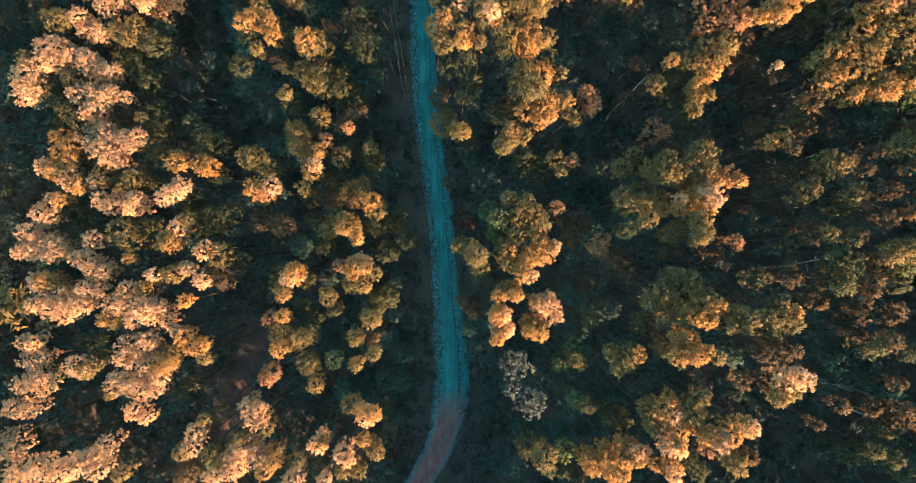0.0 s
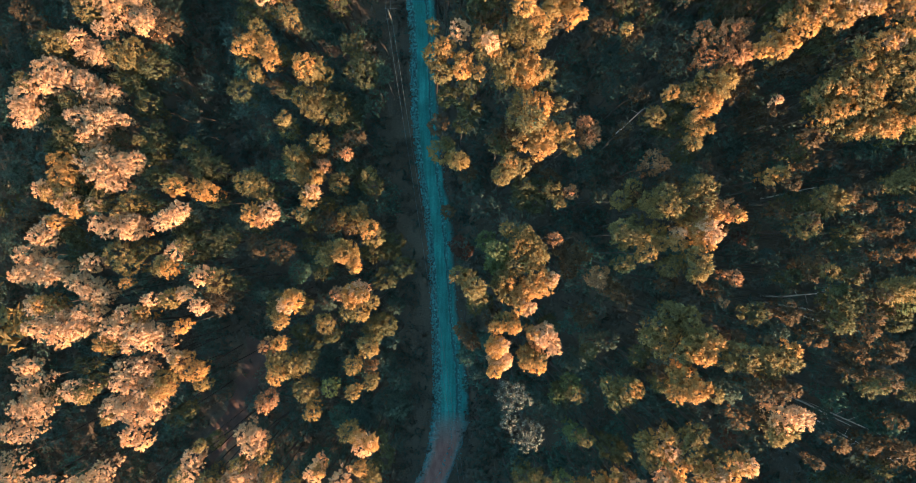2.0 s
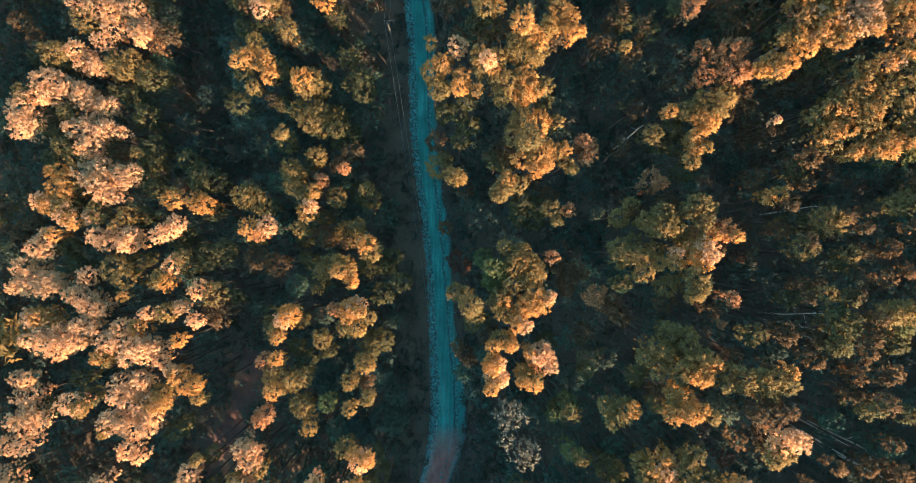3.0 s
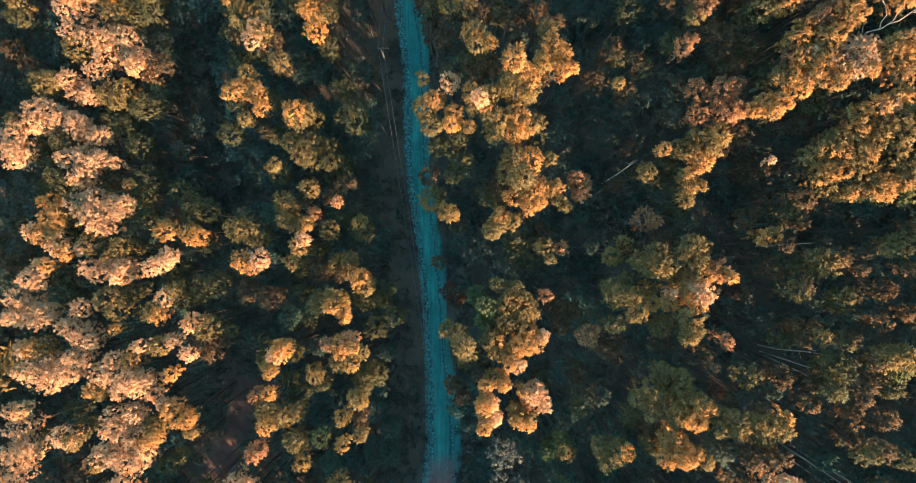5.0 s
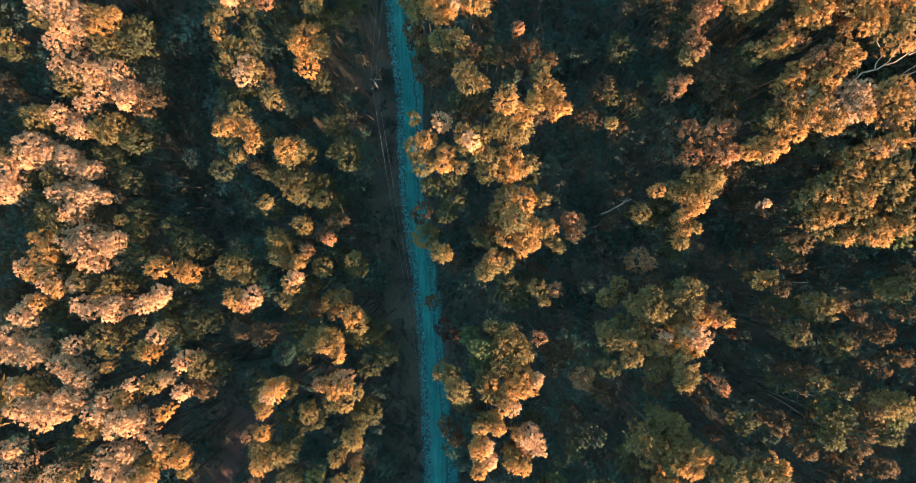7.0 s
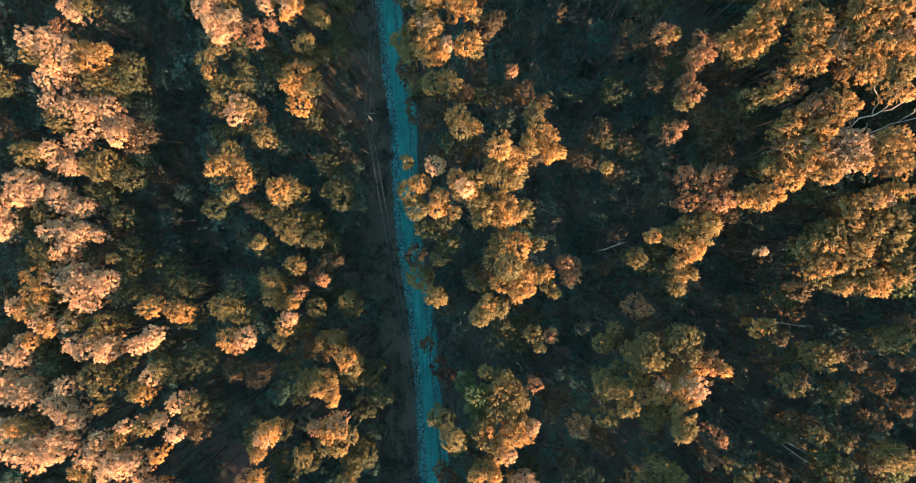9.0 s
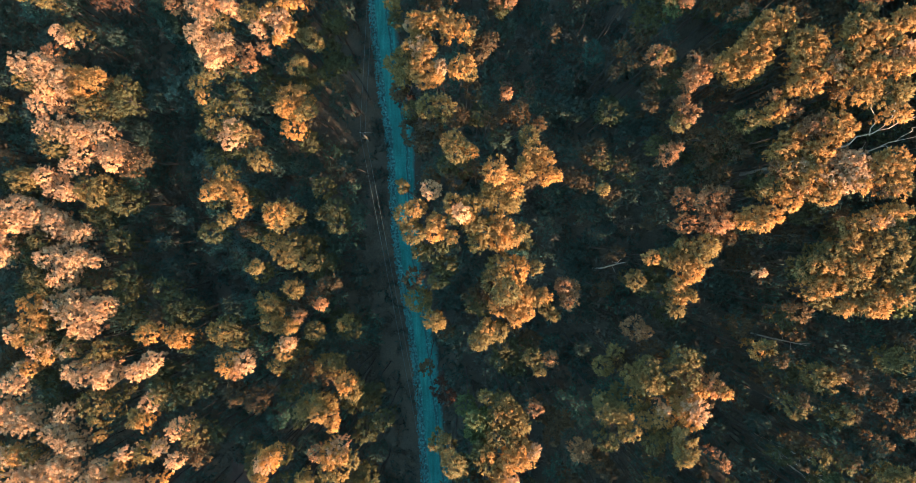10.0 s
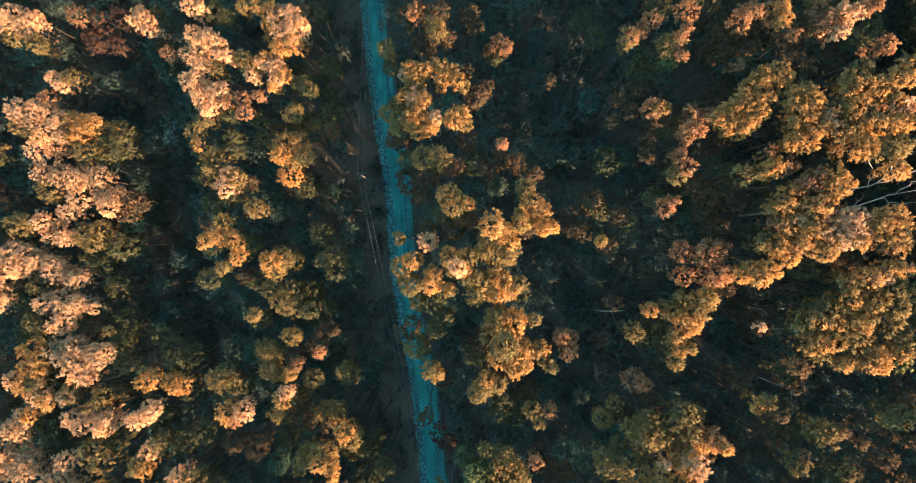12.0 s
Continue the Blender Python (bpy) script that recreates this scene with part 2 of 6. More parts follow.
def build_road():
    ys = np.arange(-52, 110, 0.5)
    rng = np.random.default_rng(3)
    cx, half = track_x(ys), track_half(ys)
    across = np.array([-1.0, -0.93, -0.75, -0.5, -0.25, 0.0, 0.25, 0.5, 0.75, 0.93, 1.0])
    lift = np.array([-0.10, 0.05, 0.08, 0.03, 0.07, 0.11, 0.07, 0.03, 0.08, 0.05, -0.10])
    verts, faces = [], []
    slope = np.gradient(cx, ys)
    wob = [np.interp(ys, ys[::4], rng.normal(0, 0.16, len(ys[::4]))) for _ in range(2)]
    for i, y in enumerate(ys):
        nx, ny = 1 / math.hypot(1, slope[i]), -slope[i] / math.hypot(1, slope[i])
        for a, z in zip(across, lift):
            off = a * half[i] + (wob[0][i] if a < -0.9 else wob[1][i] if a > 0.9 else 0)
            verts.append((cx[i] + off * nx, y + off * ny, z + 0.012 * math.sin(7 * y + 5 * a)))
    w = len(across)
    for i in range(len(ys) - 1):
        for k in range(w - 1):
            a = i * w + k
            faces.append((a, a + 1, a + w + 1, a + w))
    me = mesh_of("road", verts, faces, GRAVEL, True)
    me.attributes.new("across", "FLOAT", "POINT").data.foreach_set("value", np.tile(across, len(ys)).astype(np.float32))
    tagged(new("road", me), "rutted pale gravel forest track, its colour tinted teal by shade", "road", kind="structure")


build_road()


# ---- trees ----
def crown_leaves(seed, dome, skirt, leaves, leaf, radius=3.0):
    """Leaf blades of a round crown, its top at the origin: puffs over a lumpy dome, and thinner ones on a skirt below.
    Returns the corner points (three a blade) and the way each blade faces."""
    rng = np.random.default_rng(seed)
    lobes = [(0.0, 0.0, -0.52 * radius, 0.5 * radius)]
    count = rng.integers(4, 7)
    first = rng.uniform(0, 6.28)
    for i in range(count):
        a = first + 6.283 * i / count + rng.normal(0, 0.25)
        r, wide = radius * rng.uniform(0.42, 0.72), radius * rng.uniform(0.30, 0.48)
        lobes.append((r * math.cos(a), r * math.sin(a), -0.55 * radius - 0.75 * radius * (r / radius) ** 1.4 + rng.normal(0, 0.18 * radius), wide))
    centres, size, share = [], [], []
    for i in range(dome + skirt):
        a = i * 2.39996 + rng.normal(0, 0.4)
        if i < dome:
            x, y, z, wide = lobes[i % len(lobes)]
            u = math.sqrt(rng.random())
            h = math.sqrt(1 - u * u) * 0.95
            centres.append((x + wide * u * math.cos(a), y + wide * u * math.sin(a), z + wide * h - 0.1 * radius * u))
        else:
            down = rng.uniform(0, 1)
            r = radius * (0.85 - 0.45 * down) * rng.uniform(0.4, 1)
            centres.append((r * math.cos(a), r * math.sin(a), -radius * 0.95 - 9.5 * down))
        size.append(rng.uniform(0.36, 0.72) * radius / 3)
        share.append(leaves if i < dome else leaves * 0.8)
    centres, size = np.array(centres), np.array(size)
    which = np.repeat(np.arange(dome + skirt), [int(v) for v in share])
    n = len(which)
    way = rng.normal(0, 1, (n, 3))
    way[:, 2] += 0.6
    way /= np.linalg.norm(way, axis=1)[:, None]
    base = centres[which] + way * (size[which] * rng.uniform(0.15, 1.0, n) ** 0.55)[:, None]
    out = centres[which] + np.array([0, 0, radius * 1.1])
    out /= np.linalg.norm(out, axis=1)[:, None]
    soft = way * 0.8 + out * 0.5 + rng.normal(0, 0.2, (n, 3))
    soft /= np.linalg.norm(soft, axis=1)[:, None]
    axis = way * 0.7 + out * 0.4 + rng.normal(0, 0.6, (n, 3))
    axis -= soft * (axis * soft).sum(1)[:, None] * 0.6
    axis /= np.linalg.norm(axis, axis=1)[:, None]
    side = np.cross(soft, axis)
    side /= np.linalg.norm(side, axis=1)[:, None]
    long_ = leaf * rng.uniform(0.6, 1.4, n)[:, None]
    wide = long_ * rng.uniform(0.20, 0.32, n)[:, None]
    return np.stack([base - side * wide, base + axis * long_, base + side * wide], 1), soft


def tufted_crown(seed, radius, sparse=0.0, spray=0.0):
    """One head of a eucalyptus crown, its top at the origin: tufts of narrow leaves at the ends of outward twigs,
    over an uneven egg-shaped head that thins out down the trunk; spray (0 to 1) draws the tufts out into long sprigs."""
    rng = np.random.default_rng(seed)
    bumps = rng.normal(0, 1, (7, 3))
    bumps[:, 2] = np.abs(bumps[:, 2]) * 0.8
    bumps /= np.linalg.norm(bumps, axis=1)[:, None]
    tall = radius * rng.uniform(1.5, 2.1)
    head, below = int(70 * radius**1.7) + 18, int(30 * radius) + 8
    u = rng.uniform(-0.35, 1.0, head)
    a = rng.uniform(0, 6.2832, head)
    flat = np.sqrt(1 - u * u)
    way = np.stack([flat * np.cos(a), flat * np.sin(a), u], 1)
    swell = 0.80 + 0.34 * np.clip((way @ bumps.T).max(1) - 0.55, 0, 1) / 0.45
    reach = swell * rng.uniform(0.64, 1.07, head)
    head_at = way * reach[:, None] * (radius, radius, tall) - (0, 0, tall)
    down = rng.uniform(0, 1, below) ** 1.3
    b = rng.uniform(0, 6.2832, below)
    r = radius * (1.0 - 0.55 * down) * rng.uniform(0.55, 1.0, below)
    low_at = np.stack([r * np.cos(b), r * np.sin(b), -1.15 * tall - (2.0 + 2.6 * radius) * down], 1)
    low_way = np.stack([np.cos(b), np.sin(b), rng.uniform(-0.2, 0.5, below)], 1)
    at, way = np.concatenate([head_at, low_at]), np.concatenate([way + (0, 0, 0.25), low_way])
    way /= np.linalg.norm(way, axis=1)[:, None]
    keep = rng.random(len(at)) > sparse
    at, way = at[keep], way[keep]
    spread = rng.uniform(0.10, 0.19, len(at)) * (0.75 + 0.3 * radius)
    which = np.repeat(np.arange(len(at)), 24)
    n = len(which)
    fan = way[which] * (0.9 + 0.9 * spray) + rng.normal(0, 0.75, (n, 3))
    fan /= np.linalg.norm(fan, axis=1)[:, None]
    base = at[which] + fan * (spread[which] * rng.uniform(-1.6 * spray, 1.0 + 0.6 * spray, n))[:, None]
    soft = way[which] * 0.55 + fan * 0.4 + rng.normal(0, 0.3, (n, 3)) + (0, 0, 0.4)
    soft /= np.linalg.norm(soft, axis=1)[:, None]
    axis = fan + way[which] * 0.2 + rng.normal(0, 0.38, (n, 3))
    axis /= np.linalg.norm(axis, axis=1)[:, None]
    side = np.cross(axis, rng.normal(0, 1, (n, 3)) + soft * 0.6)
    side /= np.linalg.norm(side, axis=1)[:, None]
    long_ = rng.uniform(0.10, 0.19, n)[:, None] * (0.85 + 0.15 * radius) * (1 + 0.2 * spray)
    wide = long_ * rng.uniform(0.26, 0.42, n)[:, None] * (1 - 0.25 * spray)
    return np.stack([base - side * wide, base + axis * long_, base + side * wide], 1), soft


def blades(name, corners, soft, mat):
    """A mesh of pointed leaf blades, shaded softly by the puff that each belongs to."""
    n = len(corners)
    normal = np.cross(corners[:, 1] - corners[:, 0], corners[:, 2] - corners[:, 0])
    turned = (normal * soft).sum(1) < 0
    corners = np.where(turned[:, None, None], corners[:, ::-1], corners)
    me = bpy.data.meshes.new(name)
    me.vertices.add(3 * n)
    me.vertices.foreach_set("co", corners.astype(np.float32).ravel())
    me.loops.add(3 * n)
    me.loops.foreach_set("vertex_index", np.arange(3 * n, dtype=np.int32))
    me.polygons.add(n)
    me.polygons.foreach_set("loop_start", np.arange(0, 3 * n, 3, dtype=np.int32))
    for one in mat if isinstance(mat, list) else [mat]:
        me.materials.append(one)
    me.update(calc_edges=True)
    me.polygons.foreach_set("use_smooth", np.ones(n, bool))
    me.normals_split_custom_set_from_vertices(np.repeat(soft, 3, axis=0).astype(np.float32))
    return me


def trunk_mesh(seed):
    """A trunk one metre tall, to be drawn out to the tree's height."""
    rng = np.random.default_rng(seed)
    verts, faces = [], []
    steps = 7
    bend = np.cumsum(rng.normal(0, 0.12, (steps, 2)), axis=0)
    path = [(bend[i][0] - bend[-1][0], bend[i][1] - bend[-1][1], -0.05 + 0.99 * i / (steps - 1)) for i in range(steps)]
    tube(verts, faces, path, [0.125, 0.10, 0.09, 0.08, 0.065, 0.045, 0.02], 6)
    return mesh_of("trunk", verts, faces, BARK, True)


# Kinds stand partly for sunlit and shaded crowns of similar trees.
KINDS = {  # name, label, share of leaves missing
    "b": ("pale_eucalyptus", "tall eucalyptus tree with pale tan crown, sunlight in its leaf colour", 0.0),
    "g": ("golden_eucalyptus", "tall eucalyptus tree with golden green crown, some sunlight in its leaf colour", 0.0),
    "y": ("amber_eucalyptus", "tall eucalyptus tree with amber crown, sunlight in its leaf colour", 0.0),
    "o": ("olive_green_eucalyptus", "eucalyptus tree with olive green crown, shade in its leaf colour", 0.05),
    "e": ("fresh_green_tree", "tree with soft fresh green crown beside the track", 0.0),
    "n": ("brown_leaved_tree", "tree with brown, thinning leaves on the hillside, shade in their colour", 0.2),
    "c": ("copper_leaved_tree", "tree with copper-brown, loosely set leaves, sunlight in their colour", 0.12),
    "m": ("sea_green_tree", "tree with light sea-green crown among taller ones", 0.05),
    "t": ("dark_green_tree", "dark green tree in the shade of its neighbours, shade also in its colour", 0.05),
    "r": ("rust_red_tree", "small tree with sparse rust-red leaves", 0.4),
    "w": ("white_leaved_tree", "sparse tree covered in small grey-white leaves", 0.72),
}
SPRAY = {"b": 0.2, "y": 0.42, "w": 0.0}
CROWNS, TRUNKS = {}, [trunk_mesh(900 + i) for i in range(6)]
SIZES = (0.45, 0.65, 0.9, 1.25)
FORMS = 4


def crown_mesh(kind, size, form):
    """A crown head of that kind, built once for each size and form."""
    key = (kind, size, form)
    if key not in CROWNS:
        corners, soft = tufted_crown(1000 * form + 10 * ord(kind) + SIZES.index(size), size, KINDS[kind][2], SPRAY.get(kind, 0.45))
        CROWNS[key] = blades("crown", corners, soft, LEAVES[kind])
    return CROWNS[key]


def eucalyptus(kind, *heads):
    """A tree: a trunk under its first head, and limbs that carry the others. Heads are (x, y, height of the top above the track, radius)."""
    x, y, top, radius = heads[0]
    z = float(land(x, y))
    name, label, _ = KINDS[kind]
    thing = tagged(new(name), label, "tree", name.replace("_", " ") + " trees of the hillside")
    thing.location = (x, y, z)
    tall = max(top - z, 2.5)
    trunk = part("trunk", TRUNKS[pick.randrange(6)], thing)
    slim = (0.55 + 0.4 * radius) * (0.6 if x > 18 else 0.85)
    trunk.rotation_euler[2] = pick.uniform(0, 6.28)
    trunk.scale = (slim, slim, tall - 0.5 * radius)
    for hx, hy, htop, hr in heads:
        PLANTED.append((hx, hy, hr))
        size = min(SIZES, key=lambda s: abs(math.log(s / hr)))
        crown = part("crown", crown_mesh(kind, size, pick.randrange(FORMS)), thing)
        up = max(htop - z + 0.3 * hr, 2.0)
        crown.location = (hx - x, hy - y, up)
        crown.rotation_euler = (pick.gauss(0, 0.05), pick.gauss(0, 0.05), pick.uniform(0, 6.28))
        crown.scale = (1.07 * hr / size, 1.07 * hr / size, hr / size)
        if (hx, hy) != (x, y):
            verts, faces = [], []
            foot = max(min(tall, up) - 2.2 - 1.3 * math.hypot(hx - x, hy - y), 0.35 * tall)
            end = Vector((hx - x, hy - y, up - 0.9 * hr))
            tube(verts, faces, [(0, 0, foot), (0.55 * end.x, 0.55 * end.y, foot + 0.62 * (end.z - foot)), end], [0.075, 0.05, 0.02], 5)
            part("limb", mesh_of("limb", verts, faces, BARK, True), thing)
    return thing


pick = random.Random(11)
PLANTED = []
# Open, dark places where only low growth stands: x, y, radius.
GLADES = [(-36.5, 43.5, 4), (-33.5, 39.5, 4), (-34.5, 46.0, 3), (-32.0, 24.3, 5), (-31.1, 14.6, 4), (-36.0, 22.3, 4), (-28.0, -7.3, 4), (-24.6, -1.5, 3), (-30.5, -19.9, 5), (37.4, -21.7, 5), (34.0, -20.4, 4),
          (4.0, -23.8, 4), (-43.3, -26.3, 4), (-40.0, 47.6, 7), (-37.0, 40.2, 6), (-36.0, 31.2, 5), (31.8, 33.3, 4), (-13.6, 30.1, 4), (-11.6, 44.0, 4),
          (15.5, 40.8, 8), (18.0, 34.0, 7), (9.0, 39.5, 4), (18.4, 47.0, 7), (17.0, 12.0, 5), (18.6, 16.4, 5), (14.0, 6.7, 4)]

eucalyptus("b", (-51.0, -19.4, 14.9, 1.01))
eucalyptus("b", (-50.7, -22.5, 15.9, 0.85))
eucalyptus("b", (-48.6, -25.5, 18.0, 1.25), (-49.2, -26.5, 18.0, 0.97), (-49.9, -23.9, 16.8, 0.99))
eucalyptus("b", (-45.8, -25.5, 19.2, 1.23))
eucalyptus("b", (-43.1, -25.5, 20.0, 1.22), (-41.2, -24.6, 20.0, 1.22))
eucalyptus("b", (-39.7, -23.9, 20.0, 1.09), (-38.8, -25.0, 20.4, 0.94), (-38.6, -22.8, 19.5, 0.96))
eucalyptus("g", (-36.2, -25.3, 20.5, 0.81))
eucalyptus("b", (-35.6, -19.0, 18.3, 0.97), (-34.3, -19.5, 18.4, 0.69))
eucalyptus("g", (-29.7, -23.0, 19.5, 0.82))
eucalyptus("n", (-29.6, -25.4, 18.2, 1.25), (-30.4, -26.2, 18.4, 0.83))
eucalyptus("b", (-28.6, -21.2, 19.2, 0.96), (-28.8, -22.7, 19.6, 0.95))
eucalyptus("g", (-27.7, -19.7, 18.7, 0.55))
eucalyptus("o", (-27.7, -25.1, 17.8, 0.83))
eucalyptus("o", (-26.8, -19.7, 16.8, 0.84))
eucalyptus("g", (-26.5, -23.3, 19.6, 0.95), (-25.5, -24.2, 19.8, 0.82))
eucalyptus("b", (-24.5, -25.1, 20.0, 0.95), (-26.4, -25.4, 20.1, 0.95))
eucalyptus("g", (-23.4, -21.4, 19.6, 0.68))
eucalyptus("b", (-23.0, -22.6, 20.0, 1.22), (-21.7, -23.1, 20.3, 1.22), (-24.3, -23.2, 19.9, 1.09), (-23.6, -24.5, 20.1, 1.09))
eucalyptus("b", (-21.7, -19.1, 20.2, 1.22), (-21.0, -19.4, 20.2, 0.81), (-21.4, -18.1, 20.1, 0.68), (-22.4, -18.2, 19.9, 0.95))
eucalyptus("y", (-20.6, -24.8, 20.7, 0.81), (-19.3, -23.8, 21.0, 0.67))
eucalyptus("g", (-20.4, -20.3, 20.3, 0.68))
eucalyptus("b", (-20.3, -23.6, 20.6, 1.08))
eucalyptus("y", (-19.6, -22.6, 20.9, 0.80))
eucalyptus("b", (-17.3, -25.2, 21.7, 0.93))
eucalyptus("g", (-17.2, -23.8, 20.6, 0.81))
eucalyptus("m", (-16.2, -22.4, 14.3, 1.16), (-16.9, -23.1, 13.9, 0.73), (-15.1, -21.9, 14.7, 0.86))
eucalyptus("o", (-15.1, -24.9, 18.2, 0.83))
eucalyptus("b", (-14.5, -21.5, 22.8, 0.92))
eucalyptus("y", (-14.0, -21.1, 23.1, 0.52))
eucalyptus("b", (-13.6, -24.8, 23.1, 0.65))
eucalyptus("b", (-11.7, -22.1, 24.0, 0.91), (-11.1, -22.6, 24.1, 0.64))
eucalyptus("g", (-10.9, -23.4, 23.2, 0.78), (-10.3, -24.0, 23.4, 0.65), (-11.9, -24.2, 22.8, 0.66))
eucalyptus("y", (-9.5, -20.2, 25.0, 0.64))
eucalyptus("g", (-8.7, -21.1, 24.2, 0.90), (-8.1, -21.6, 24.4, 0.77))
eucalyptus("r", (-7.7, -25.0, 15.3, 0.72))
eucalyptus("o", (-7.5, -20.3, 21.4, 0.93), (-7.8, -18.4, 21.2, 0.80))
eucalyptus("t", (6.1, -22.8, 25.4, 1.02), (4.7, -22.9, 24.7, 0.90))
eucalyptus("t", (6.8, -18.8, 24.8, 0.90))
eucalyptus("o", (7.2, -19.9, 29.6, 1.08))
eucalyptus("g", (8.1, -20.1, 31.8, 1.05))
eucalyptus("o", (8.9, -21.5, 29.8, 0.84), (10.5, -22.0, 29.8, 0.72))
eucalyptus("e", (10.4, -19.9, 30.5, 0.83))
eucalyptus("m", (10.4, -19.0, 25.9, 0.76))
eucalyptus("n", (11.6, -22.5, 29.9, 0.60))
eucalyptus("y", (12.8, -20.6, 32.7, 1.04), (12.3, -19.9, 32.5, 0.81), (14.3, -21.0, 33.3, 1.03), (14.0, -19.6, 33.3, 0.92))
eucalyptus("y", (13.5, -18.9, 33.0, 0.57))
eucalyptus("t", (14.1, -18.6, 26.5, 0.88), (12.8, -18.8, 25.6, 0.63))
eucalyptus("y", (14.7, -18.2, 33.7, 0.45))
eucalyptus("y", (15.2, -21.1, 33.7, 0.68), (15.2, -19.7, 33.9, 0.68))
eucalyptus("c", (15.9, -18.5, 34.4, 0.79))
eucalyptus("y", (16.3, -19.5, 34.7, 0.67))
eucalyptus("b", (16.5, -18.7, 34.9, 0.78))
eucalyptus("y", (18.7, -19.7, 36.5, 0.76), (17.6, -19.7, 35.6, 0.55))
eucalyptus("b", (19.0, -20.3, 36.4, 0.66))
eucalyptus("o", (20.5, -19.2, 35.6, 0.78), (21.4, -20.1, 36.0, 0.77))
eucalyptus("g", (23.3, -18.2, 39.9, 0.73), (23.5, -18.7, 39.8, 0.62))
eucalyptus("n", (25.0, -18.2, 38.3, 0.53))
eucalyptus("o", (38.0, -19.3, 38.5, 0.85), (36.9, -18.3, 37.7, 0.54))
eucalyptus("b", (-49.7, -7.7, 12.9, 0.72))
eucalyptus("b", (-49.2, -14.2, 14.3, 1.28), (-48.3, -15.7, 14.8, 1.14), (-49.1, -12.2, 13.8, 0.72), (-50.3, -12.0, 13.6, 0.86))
eucalyptus("b", (-48.7, -17.6, 15.2, 1.27), (-50.1, -16.7, 14.5, 1.00), (-47.3, -16.8, 15.3, 1.13), (-49.0, -19.6, 15.6, 0.86))
eucalyptus("b", (-47.4, -6.7, 12.9, 1.31), (-47.7, -8.0, 13.6, 1.15), (-45.4, -7.2, 14.1, 1.29), (-45.7, -8.5, 14.2, 1.14))
eucalyptus("o", (-47.4, -15.6, 12.7, 1.02))
eucalyptus("b", (-43.8, -7.7, 14.6, 1.00), (-42.6, -7.6, 14.8, 0.71))
eucalyptus("o", (-43.5, -12.0, 13.0, 0.87))
eucalyptus("b", (-43.4, -14.5, 15.9, 1.26))
eucalyptus("o", (-42.1, -14.2, 13.8, 1.00))
eucalyptus("g", (-41.9, -14.9, 16.2, 0.84))
eucalyptus("y", (-39.7, -9.0, 16.1, 0.84))
eucalyptus("g", (-39.1, -9.3, 16.0, 0.84))
eucalyptus("g", (-38.7, -17.1, 17.3, 0.69))
eucalyptus("b", (-37.4, -7.3, 16.4, 1.25), (-38.8, -7.7, 16.1, 1.12), (-37.5, -5.7, 16.0, 0.84), (-36.5, -9.2, 16.7, 0.83), (-35.2, -7.9, 18.5, 1.22))
eucalyptus("b", (-37.2, -12.1, 16.6, 1.25), (-37.3, -13.3, 17.1, 0.97), (-35.9, -12.7, 16.8, 1.11), (-36.2, -13.8, 17.2, 0.69))
eucalyptus("b", (-36.7, -16.3, 17.7, 1.24), (-35.3, -16.6, 17.8, 1.10), (-38.1, -16.1, 17.4, 1.10))
eucalyptus("b", (-34.6, -11.3, 17.3, 0.96), (-34.0, -11.6, 17.3, 0.55))
eucalyptus("b", (-34.4, -8.4, 17.2, 1.10), (-33.8, -7.4, 17.1, 0.97), (-33.1, -7.7, 17.2, 0.69))
eucalyptus("b", (-34.2, -14.1, 17.7, 1.24), (-33.1, -15.3, 17.8, 0.96), (-33.7, -16.5, 17.9, 0.96))
eucalyptus("y", (-32.8, -14.0, 17.9, 1.10), (-31.8, -13.6, 17.9, 0.82))
eucalyptus("b", (-32.3, -9.3, 17.4, 0.69))
eucalyptus("g", (-32.3, -12.8, 17.6, 0.96))
eucalyptus("o", (-31.3, -17.1, 15.9, 1.12), (-30.0, -16.4, 15.8, 0.70))
eucalyptus("b", (-31.0, -10.2, 17.6, 0.69))
eucalyptus("y", (-30.3, -6.8, 17.8, 0.68))
eucalyptus("y", (-29.6, -11.9, 17.1, 1.11), (-30.2, -10.7, 18.1, 0.96), (-28.1, -11.9, 18.4, 0.82))
eucalyptus("g", (-27.9, -12.9, 18.2, 0.68))
eucalyptus("c", (-20.0, -8.5, 20.6, 0.79))
eucalyptus("c", (-19.9, -14.3, 20.6, 0.93), (-20.6, -15.0, 20.3, 0.66))
eucalyptus("y", (-18.9, -11.4, 21.3, 0.92))
eucalyptus("y", (-18.6, -8.0, 21.3, 0.66))
eucalyptus("g", (-18.0, -10.7, 21.4, 1.18), (-17.2, -10.9, 20.6, 0.93), (-19.3, -10.6, 20.7, 0.66), (-19.0, -9.3, 20.9, 0.92), (-15.9, -10.1, 21.1, 0.92))
eucalyptus("o", (-16.3, -8.7, 17.7, 1.10), (-17.4, -7.2, 17.1, 0.69))
eucalyptus("g", (-15.8, -12.9, 21.2, 1.05), (-15.5, -13.5, 21.2, 0.66))
eucalyptus("g", (-15.1, -15.3, 21.4, 0.79))
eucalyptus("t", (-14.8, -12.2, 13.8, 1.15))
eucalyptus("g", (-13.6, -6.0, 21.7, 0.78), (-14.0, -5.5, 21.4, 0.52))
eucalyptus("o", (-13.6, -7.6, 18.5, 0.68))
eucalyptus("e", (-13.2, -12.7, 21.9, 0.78))
